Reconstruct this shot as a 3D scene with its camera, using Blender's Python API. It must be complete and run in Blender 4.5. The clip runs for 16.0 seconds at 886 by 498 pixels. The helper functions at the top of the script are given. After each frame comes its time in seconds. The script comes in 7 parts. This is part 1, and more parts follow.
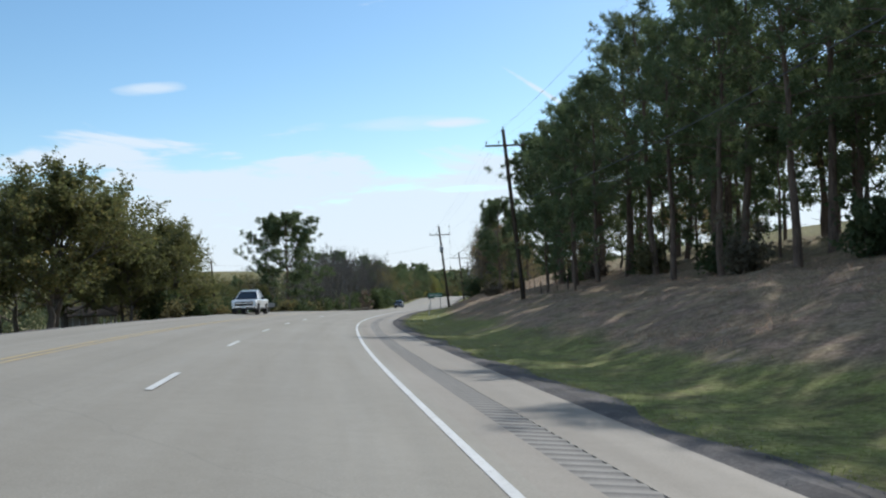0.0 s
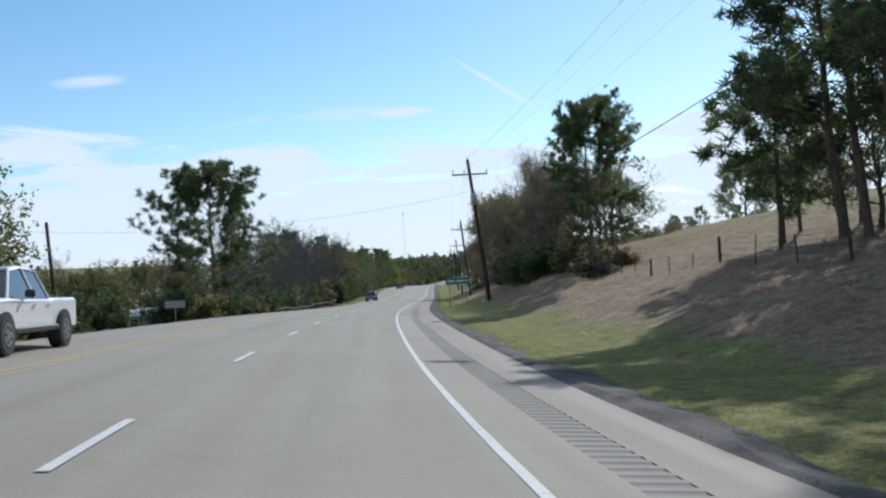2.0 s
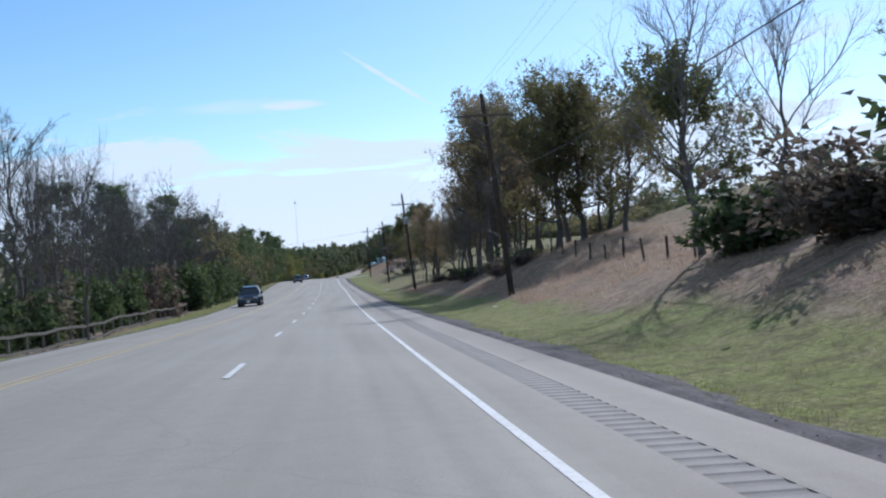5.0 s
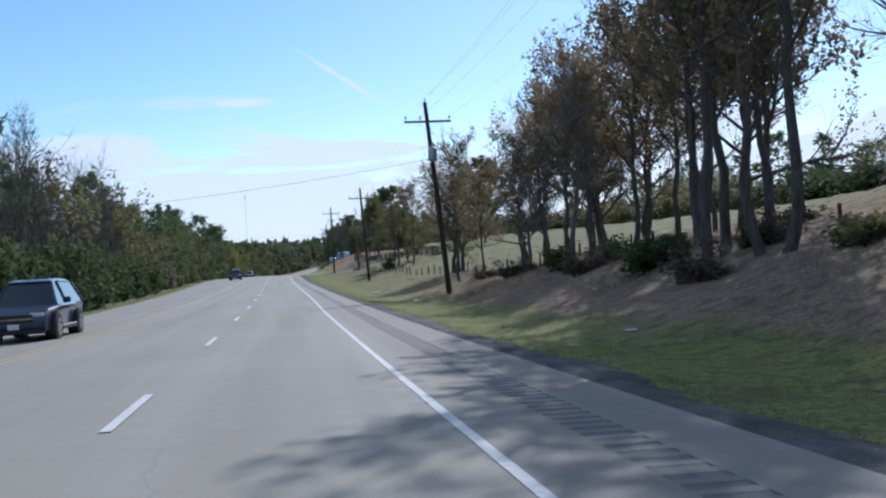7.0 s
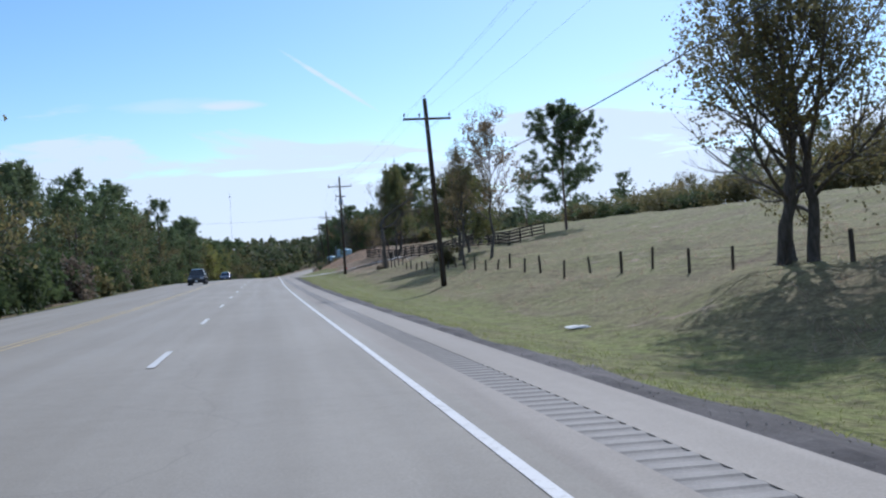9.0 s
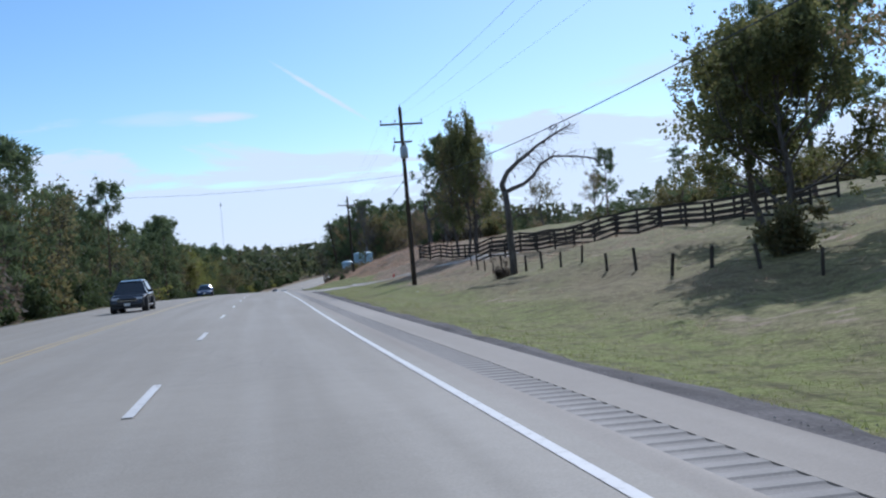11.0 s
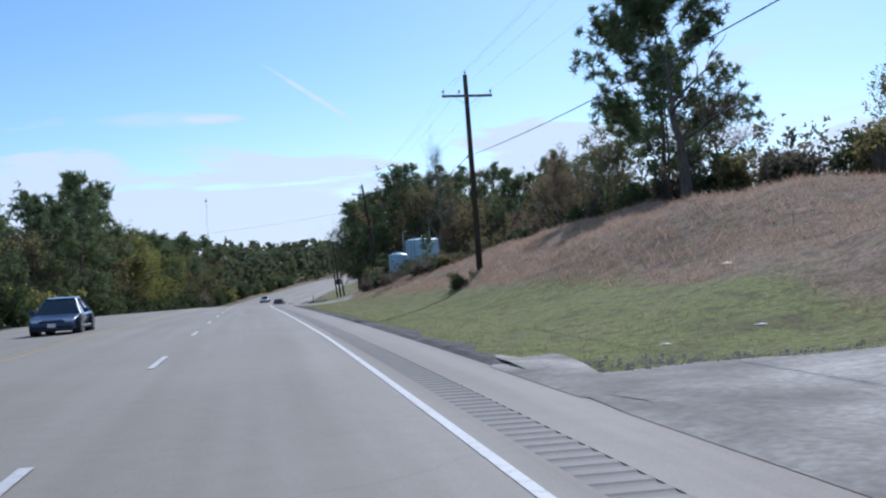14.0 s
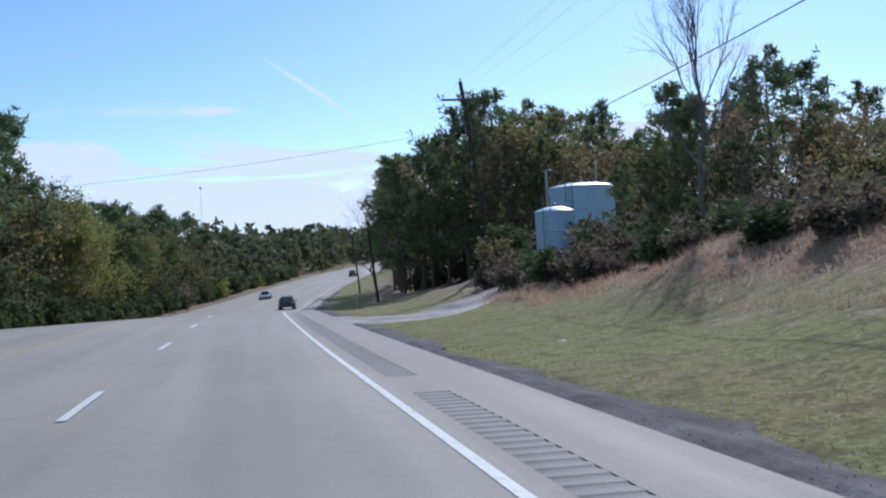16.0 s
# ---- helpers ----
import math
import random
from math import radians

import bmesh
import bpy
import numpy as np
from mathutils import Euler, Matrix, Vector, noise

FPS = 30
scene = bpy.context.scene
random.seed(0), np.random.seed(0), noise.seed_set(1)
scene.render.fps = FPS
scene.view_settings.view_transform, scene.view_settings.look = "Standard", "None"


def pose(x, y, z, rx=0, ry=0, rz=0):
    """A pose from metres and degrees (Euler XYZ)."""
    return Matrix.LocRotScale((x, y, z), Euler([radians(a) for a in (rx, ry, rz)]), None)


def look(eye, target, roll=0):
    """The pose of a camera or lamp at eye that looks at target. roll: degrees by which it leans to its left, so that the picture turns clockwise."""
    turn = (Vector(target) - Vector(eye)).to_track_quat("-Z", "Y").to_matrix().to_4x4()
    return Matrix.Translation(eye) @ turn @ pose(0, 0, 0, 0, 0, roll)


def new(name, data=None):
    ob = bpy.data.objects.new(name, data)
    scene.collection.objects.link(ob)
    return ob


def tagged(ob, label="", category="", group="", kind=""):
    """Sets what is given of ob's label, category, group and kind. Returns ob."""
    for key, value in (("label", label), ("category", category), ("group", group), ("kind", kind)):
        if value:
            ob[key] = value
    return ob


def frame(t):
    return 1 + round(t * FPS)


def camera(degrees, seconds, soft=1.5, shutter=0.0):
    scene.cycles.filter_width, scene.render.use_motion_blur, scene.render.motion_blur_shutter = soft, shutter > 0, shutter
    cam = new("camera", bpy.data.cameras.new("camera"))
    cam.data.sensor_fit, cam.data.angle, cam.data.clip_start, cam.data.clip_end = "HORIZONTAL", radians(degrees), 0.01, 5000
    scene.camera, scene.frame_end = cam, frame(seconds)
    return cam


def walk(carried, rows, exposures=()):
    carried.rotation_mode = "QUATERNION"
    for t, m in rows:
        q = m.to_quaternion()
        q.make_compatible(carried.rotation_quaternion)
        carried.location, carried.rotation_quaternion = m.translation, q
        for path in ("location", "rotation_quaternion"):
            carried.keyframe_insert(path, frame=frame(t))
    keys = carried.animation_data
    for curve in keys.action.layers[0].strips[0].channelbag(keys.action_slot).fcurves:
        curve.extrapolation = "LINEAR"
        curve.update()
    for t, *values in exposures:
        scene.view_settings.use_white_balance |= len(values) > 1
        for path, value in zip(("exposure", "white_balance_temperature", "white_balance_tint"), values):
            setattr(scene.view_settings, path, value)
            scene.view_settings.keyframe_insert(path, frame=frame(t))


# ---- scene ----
cam = camera(50.7, 16.0, 2.2)

# seconds, place, turn in degrees
ROWS = [
    (0.00, -0.000, 0.001, 5.942, 92.211, 1.796, 2.782),
    (0.50, -2.646, 13.278, 5.855, 91.969, 2.507, 2.441),
    (1.00, -5.079, 26.607, 5.715, 91.826, 2.690, 1.708),
    (1.50, -7.203, 40.025, 5.532, 91.670, 2.848, 0.761),
    (2.00, -9.047, 53.524, 5.328, 91.434, 3.156, -0.256),
    (2.50, -10.543, 67.110, 5.106, 91.270, 3.397, -1.317),
    (3.00, -11.731, 80.768, 4.876, 91.124, 3.644, -2.443),
    (3.75, -13.001, 101.317, 4.520, 90.922, 3.899, -4.145),
    (4.50, -13.712, 121.933, 4.141, 90.744, 4.014, -5.814),
    (5.50, -14.066, 149.488, 3.553, 90.559, 3.933, -7.752),
    (6.00, -14.048, 163.286, 3.214, 90.492, 3.791, -8.547),
    (6.50, -13.981, 177.111, 2.914, 90.586, 3.217, -9.269),
    (7.00, -13.892, 190.934, 2.667, 90.548, 3.170, -9.761),
    (7.50, -13.774, 204.735, 2.435, 90.628, 2.839, -10.042),
    (8.00, -13.698, 218.490, 2.214, 90.567, 3.481, -10.307),
    (8.50, -13.715, 232.195, 2.106, 90.609, 3.296, -10.452),
    (9.00, -13.813, 245.842, 2.034, 90.648, 3.446, -10.522),
    (9.20, -13.861, 251.272, 2.017, 90.666, 3.605, -10.484),
    (10.00, -14.177, 272.871, 1.972, 90.792, 4.160, -10.556),
    (10.70, -14.488, 291.644, 1.971, 91.001, 4.434, -10.812),
    (11.30, -14.615, 307.684, 2.011, 91.282, 4.381, -11.050),
    (12.00, -14.556, 326.347, 2.110, 91.736, 3.945, -11.325),
    (12.50, -14.442, 339.633, 2.150, 91.813, 3.919, -11.415),
    (13.00, -14.365, 352.911, 2.184, 91.750, 3.819, -11.481),
    (13.50, -14.332, 366.200, 2.219, 91.568, 3.634, -11.573),
    (14.00, -14.198, 379.497, 2.212, 91.438, 3.415, -11.637),
    (14.50, -14.112, 392.843, 2.200, 91.254, 3.214, -11.715),
    (15.00, -14.092, 406.229, 2.144, 91.082, 3.166, -11.739),
    (15.50, -14.067, 419.629, 2.032, 91.064, 3.074, -11.820),
    (16.00, -14.067, 433.046, 1.869, 91.059, 3.002, -11.830),
]

walk(cam, [(r[0], pose(*r[1:])) for r in ROWS], [(0.0, 0.2, 6050, 8), (1.5, 0.2, 5980, 8), (2.8, 0.18, 5700, 11), (4.5, 0.17, 5520, 13), (9.0, 0.14, 5470, 14), (12.5, 0.05, 5420, 14), (16.0, 0.1, 5440, 15)])

# ---- daylight ----
SUN_AZ, SUN_EL = radians(29.3), radians(35.5)
TO_SUN = Vector((math.sin(SUN_AZ) * math.cos(SUN_EL), math.cos(SUN_AZ) * math.cos(SUN_EL), math.sin(SUN_EL)))

sun = new("sun", bpy.data.lights.new("sun", "SUN"))
sun.data.energy, sun.data.angle, sun.data.color = 3.7, radians(0.55), (1.0, 0.94, 0.85)
sun.matrix_world = look(TO_SUN * 300, (0, 0, 0))


def build_world():
    world = bpy.data.worlds.new("sky")
    scene.world = world
    world.use_nodes = True
    nt = world.node_tree
    nt.nodes.clear()
    N, L = nt.nodes.new, nt.links.new

    def math_node(op, a, b=None, c=None, clamp=False):
        n = N("ShaderNodeMath")
        n.operation, n.use_clamp = op, clamp
        for i, v in enumerate((a, b, c)):
            if v is None:
                continue
            if isinstance(v, (int, float)):
                n.inputs[i].default_value = v
            else:
                L(v, n.inputs[i])
        return n.outputs[0]

    sky = N("ShaderNodeTexSky")
    sky.sky_type, sky.sun_disc = "NISHITA", False
    sky.sun_elevation, sky.sun_rotation = SUN_EL, SUN_AZ
    sky.air_density, sky.dust_density, sky.ozone_density = 1.0, 0.25, 1.6
    coord = N("ShaderNodeTexCoord")
    sep = N("ShaderNodeSeparateXYZ")
    L(coord.outputs["Generated"], sep.inputs[0])
    x, y, z = sep.outputs
    az = math_node("ARCTAN2", x, y)
    el = math_node("ARCSINE", z)
    # unseen thin cloud sheet added above the view for fill light, on a flat layer overhead, so that it flattens towards
    # the horizon
    zz = math_node("MAXIMUM", math_node("ADD", z, 0.06), 0.02)
    px, py = math_node("DIVIDE", x, zz), math_node("DIVIDE", y, zz)
    veil_at = N("ShaderNodeCombineXYZ")
    L(px, veil_at.inputs[0])
    L(py, veil_at.inputs[1])
    n0 = N("ShaderNodeTexNoise")
    n0.inputs["Scale"].default_value, n0.inputs["Detail"].default_value, n0.inputs["Distortion"].default_value = 0.9, 5.0, 0.8
    L(veil_at.outputs[0], n0.inputs["Vector"])
    fill_veil = N("ShaderNodeMapRange")
    fill_veil.interpolation_type = "SMOOTHSTEP"
    fill_veil.inputs["From Min"].default_value, fill_veil.inputs["From Max"].default_value, fill_veil.inputs["To Max"].default_value = 0.36, 0.66, 0.75
    L(n0.outputs["Fac"], fill_veil.inputs["Value"])
    overhead = N("ShaderNodeMapRange")
    overhead.inputs["From Min"].default_value, overhead.inputs["From Max"].default_value = 0.3, 0.5
    L(el, overhead.inputs["Value"])
    fill_cirrus = math_node("MULTIPLY", fill_veil.outputs[0], overhead.outputs[0])
    comb = N("ShaderNodeCombineXYZ")
    L(math_node("MULTIPLY", az, 3.2), comb.inputs[0])
    L(math_node("MULTIPLY", el, 17.0), comb.inputs[1])
    n1 = N("ShaderNodeTexNoise")
    n1.inputs["Scale"].default_value, n1.inputs["Detail"].default_value = 1.35, 7.0
    n1.inputs["Roughness"].default_value, n1.inputs["Distortion"].default_value = 0.55, 0.5
    L(comb.outputs[0], n1.inputs["Vector"])
    # bank of cloud low over the horizon, breaking up upwards
    low = N("ShaderNodeMapRange")
    low.inputs["From Min"].default_value, low.inputs["From Max"].default_value = 0.06, 0.19
    low.inputs["To Min"].default_value, low.inputs["To Max"].default_value = 0.38, -0.38
    L(el, low.inputs["Value"])
    bank = math_node("ADD", math_node("MULTIPLY_ADD", n1.outputs["Fac"], 1.9, -0.45), low.outputs[0])
    ramp = N("ShaderNodeMapRange")
    ramp.interpolation_type = "SMOOTHSTEP"
    ramp.inputs["From Min"].default_value, ramp.inputs["From Max"].default_value = 0.43, 0.6
    ramp.inputs["To Max"].default_value = 0.9
    L(bank, ramp.inputs["Value"])
    mask = math_node("MAXIMUM", ramp.outputs[0], fill_cirrus)
    # small wisps and a vapour trail: azimuth, elevation, half width, half height, slope, strength
    n2 = N("ShaderNodeTexNoise")
    n2.inputs["Scale"].default_value, n2.inputs["Detail"].default_value = 5.0, 5.0
    L(comb.outputs[0], n2.inputs["Vector"])
    rough = math_node("MULTIPLY", math_node("SUBTRACT", n2.outputs["Fac"], 0.5), 1.7)
    for a0, e0, wa, we, slope, power in WISPS:
        da = math_node("SUBTRACT", az, radians(a0))
        de = math_node("SUBTRACT", math_node("SUBTRACT", el, radians(e0)), math_node("MULTIPLY", da, slope))
        q = math_node("ADD", math_node("POWER", math_node("ABSOLUTE", math_node("DIVIDE", da, radians(wa))), 2.0),
                      math_node("POWER", math_node("ABSOLUTE", math_node("DIVIDE", de, radians(we))), 2.0))
        w = math_node("SUBTRACT", 1.0, math_node("ADD", q, rough), clamp=True)
        mask = math_node("MAXIMUM", mask, math_node("MULTIPLY", w, power, clamp=True))
    mask = math_node("MULTIPLY", mask, math_node("GREATER_THAN", z, 0.0))
    hue = N("ShaderNodeHueSaturation")
    hue.inputs["Saturation"].default_value = 1.12
    hue.inputs["Hue"].default_value = 0.493
    L(sky.outputs[0], hue.inputs["Color"])
    mix = N("ShaderNodeMix")
    mix.data_type = "RGBA"
    mix.inputs["B"].default_value = (6.2, 6.7, 7.2, 1)
    L(mask, mix.inputs["Factor"])
    L(hue.outputs[0], mix.inputs["A"])
    bg = N("ShaderNodeBackground")
    bg.inputs["Strength"].default_value = 0.112
    L(mix.outputs["Result"], bg.inputs["Color"])
    out = N("ShaderNodeOutputWorld")
    L(bg.outputs[0], out.inputs[0])


WISPS = [(-1.9, 9.9, 2.3, 0.34, 0.02, 0.95), (-5.0, 9.9, 3.6, 0.5, 0.03, 0.4), (-20.0, 11.9, 2.3, 0.42, 0.08, 0.7),
         (4.3, 11.1, 3.0, 0.2, -0.66, 0.8), (27.0, 11.0, 7.0, 0.9, 0.15, 0.45), (33.0, 7.5, 6.0, 0.6, 0.1, 0.4)]
build_world()


# ---- materials ----
def material(name):
    m = bpy.data.materials.new(name)
    m.use_nodes = True
    nt = m.node_tree
    bsdf = nt.nodes["Principled BSDF"]
    return m, nt, bsdf


def noise_node(nt, scale, detail=4.0, vector=None, rough=0.55):
    n = nt.nodes.new("ShaderNodeTexNoise")
    n.inputs["Scale"].default_value, n.inputs["Detail"].default_value, n.inputs["Roughness"].default_value = scale, detail, rough
    if vector is None:
        c = nt.nodes.get("place") or nt.nodes.new("ShaderNodeTexCoord")
        c.name = "place"
        vector = c.outputs["Object"]
    nt.links.new(vector, n.inputs["Vector"])
    return n.outputs["Fac"]


def ramp_node(nt, fac, stops):
    r = nt.nodes.new("ShaderNodeValToRGB")
    e = r.color_ramp.elements
    while len(e) < len(stops):
        e.new(0.5)
    for k, (p, c) in zip(e, stops):
        k.position, k.color = p, (*c, 1)
    nt.links.new(fac, r.inputs[0])
    return r.outputs[0]


def mix_node(nt, fac, a, b, blend="MIX"):
    n = nt.nodes.new("ShaderNodeMix")
    n.data_type, n.blend_type = "RGBA", blend
    for key, v in (("Factor", fac), ("A", a), ("B", b)):
        if isinstance(v, (int, float)):
            n.inputs[key].default_value = v
        elif isinstance(v, tuple):
            n.inputs[key].default_value = (*v, 1)
        else:
            nt.links.new(v, n.inputs[key])
    return n.outputs["Result"]


def range_node(nt, v, a, b, c=0.0, d=1.0):
    n = nt.nodes.new("ShaderNodeMapRange")
    n.inputs[1].default_value, n.inputs[2].default_value, n.inputs[3].default_value, n.inputs[4].default_value = a, b, c, d
    nt.links.new(v, n.inputs[0])
    return n.outputs[0]


def bump(nt, bsdf, height, strength=0.3, distance=0.02):
    b = nt.nodes.new("ShaderNodeBump")
    b.inputs["Strength"].default_value, b.inputs["Distance"].default_value = strength, distance
    nt.links.new(height, b.inputs["Height"])
    nt.links.new(b.outputs[0], bsdf.inputs["Normal"])


def simple(name, color, rough=0.6, metal=0.0, var=0.12, scale=6.0, bumped=0.15):
    """A plain worn surface with two scales of variation."""
    m, nt, b = material(name)
    c1 = tuple(min(1, v * (1 + var)) for v in color)
    c2 = tuple(v * (1 - var) for v in color)
    big = noise_node(nt, scale * 0.2, 3)
    fine = noise_node(nt, scale * 4, 6)
    col = mix_node(nt, range_node(nt, big, 0.3, 0.7), c1, c2)
    col = mix_node(nt, range_node(nt, fine, 0.35, 0.65, 0.0, 0.5), col, c2)
    nt.links.new(col, b.inputs["Base Color"])
    nt.links.new(range_node(nt, fine, 0.3, 0.7, rough * 0.85, min(1, rough * 1.15)), b.inputs["Roughness"])
    b.inputs["Metallic"].default_value = metal
    b.inputs["Specular IOR Level"].default_value = 0.08 if rough > 0.82 else 0.5
    if bumped:
        bump(nt, b, fine, bumped, 0.01)
    return m


def asphalt_material(name, dark, light, tracks):
    m, nt, b = material(name)
    uvn = nt.nodes.new("ShaderNodeUVMap")
    sep = nt.nodes.new("ShaderNodeSeparateXYZ")
    nt.links.new(uvn.outputs[0], sep.inputs[0])
    grain = noise_node(nt, 34, 6, uvn.outputs[0], 0.7)
    speck = nt.nodes.new("ShaderNodeTexVoronoi")
    speck.inputs["Scale"].default_value = 70
    nt.links.new(uvn.outputs[0], speck.inputs["Vector"])
    mp = nt.nodes.new("ShaderNodeMapping")
    mp.inputs["Scale"].default_value = (1.1, 0.035, 1)
    nt.links.new(uvn.outputs[0], mp.inputs["Vector"])
    streak = noise_node(nt, 1.0, 5, mp.outputs[0])
    patch = noise_node(nt, 0.16, 4, uvn.outputs[0])
    blot = noise_node(nt, 2.6, 7, uvn.outputs[0], 0.75)
    col = mix_node(nt, range_node(nt, grain, 0.3, 0.7), dark, light)
    col = mix_node(nt, range_node(nt, blot, 0.42, 0.7, 0.0, 0.32), col, tuple(v * 0.8 for v in dark))
    col = mix_node(nt, range_node(nt, streak, 0.38, 0.7, 0.0, 0.28), col, tuple(v * 0.75 for v in dark))
    col = mix_node(nt, range_node(nt, patch, 0.45, 0.7, 0.0, 0.35), col, light)
    col = mix_node(nt, range_node(nt, speck.outputs["Distance"], 0.0, 0.35, 0.35, 0.0), col, (0.43, 0.4, 0.35))
    if tracks:
        # polished wheel paths and the oil stripe between them
        fr = nt.nodes.new("ShaderNodeMath")
        fr.operation = "PINGPONG"
        fr.inputs[1].default_value = 1.83
        off = nt.nodes.new("ShaderNodeMath")
        off.operation = "ADD"
        off.inputs[1].default_value = 1.95 + 36.6
        nt.links.new(sep.outputs[0], off.inputs[0])
        nt.links.new(off.outputs[0], fr.inputs[0])
        w = range_node(nt, fr.outputs[0], 1.25, 1.8, 0.0, 0.12)
        col = mix_node(nt, w, col, tuple(v * 0.6 for v in dark))
        # thin sealed cracks
        cr = nt.nodes.new("ShaderNodeTexVoronoi")
        cr.feature = "DISTANCE_TO_EDGE"
        cr.inputs["Scale"].default_value = 0.11
        warp = nt.nodes.new("ShaderNodeVectorMath")
        warp.operation = "ADD"
        wn = nt.nodes.new("ShaderNodeTexNoise")
        wn.inputs["Scale"].default_value, wn.inputs["Detail"].default_value = 0.6, 4
        nt.links.new(uvn.outputs[0], wn.inputs["Vector"])
        nt.links.new(uvn.outputs[0], warp.inputs[0])
        nt.links.new(wn.outputs["Color"], warp.inputs[1])
        nt.links.new(warp.outputs[0], cr.inputs["Vector"])
        col = mix_node(nt, range_node(nt, cr.outputs["Distance"], 0.0008, 0.0026, 0.13, 0.0), col, (0.06, 0.06, 0.06))
    nt.links.new(col, b.inputs["Base Color"])
    nt.links.new(range_node(nt, streak, 0.3, 0.7, 0.72, 0.9), b.inputs["Roughness"])
    b.inputs["Specular IOR Level"].default_value = 0.35
    bump(nt, b, grain, 0.35, 0.006)
    return m


def paint_material(name, color, under, wear=0.45):
    m, nt, b = material(name)
    fine = noise_node(nt, 9, 8, rough=0.75)
    big = noise_node(nt, 0.9, 3)
    f = range_node(nt, fine, wear, wear + 0.16)
    col = mix_node(nt, f, under, color)
    col = mix_node(nt, range_node(nt, big, 0.4, 0.75, 0.0, 0.35), col, under)
    nt.links.new(col, b.inputs["Base Color"])
    b.inputs["Roughness"].default_value = 0.7
    return m


def leaf_material(name, stops, trans=0.35, hue_spread=0.04):
    m, nt, b = material(name)
    g = nt.nodes.new("ShaderNodeNewGeometry")
    o = nt.nodes.new("ShaderNodeObjectInfo")
    tone = nt.nodes.new("ShaderNodeMath")     # each tree its own tone, its leaves close to it
    tone.operation = "MULTIPLY_ADD"
    nt.links.new(g.outputs["Random Per Island"], tone.inputs[0])
    tone.inputs[1].default_value = 0.5
    nt.links.new(range_node(nt, o.outputs["Random"], 0, 1, 0.02, 0.5), tone.inputs[2])
    col = ramp_node(nt, tone.outputs[0], stops)
    big = noise_node(nt, 0.45, 3)
    col = mix_node(nt, range_node(nt, big, 0.35, 0.7, 0.0, 0.55), col, stops[0][1])
    h = nt.nodes.new("ShaderNodeHueSaturation")
    nt.links.new(range_node(nt, o.outputs["Random"], 0, 1, 0.5 - hue_spread, 0.5 + hue_spread), h.inputs["Hue"])
    nt.links.new(range_node(nt, o.outputs["Random"], 0, 1, 1.2, 0.85), h.inputs["Value"])
    nt.links.new(col, h.inputs["Color"])
    nt.links.new(h.outputs[0], b.inputs["Base Color"])
    b.inputs["Roughness"].default_value = 0.7
    b.inputs["Specular IOR Level"].default_value = 0.15
    t = nt.nodes.new("ShaderNodeBsdfTranslucent")
    bright = nt.nodes.new("ShaderNodeHueSaturation")
    bright.inputs["Value"].default_value = 1.7
    bright.inputs["Saturation"].default_value = 1.1
    nt.links.new(h.outputs[0], bright.inputs["Color"])
    nt.links.new(bright.outputs[0], t.inputs["Color"])
    mx = nt.nodes.new("ShaderNodeMixShader")
    mx.inputs[0].default_value = trans
    nt.links.new(b.outputs[0], mx.inputs[1])
    nt.links.new(t.outputs[0], mx.inputs[2])
    nt.links.new(mx.outputs[0], nt.nodes["Material Output"].inputs[0])
    return m


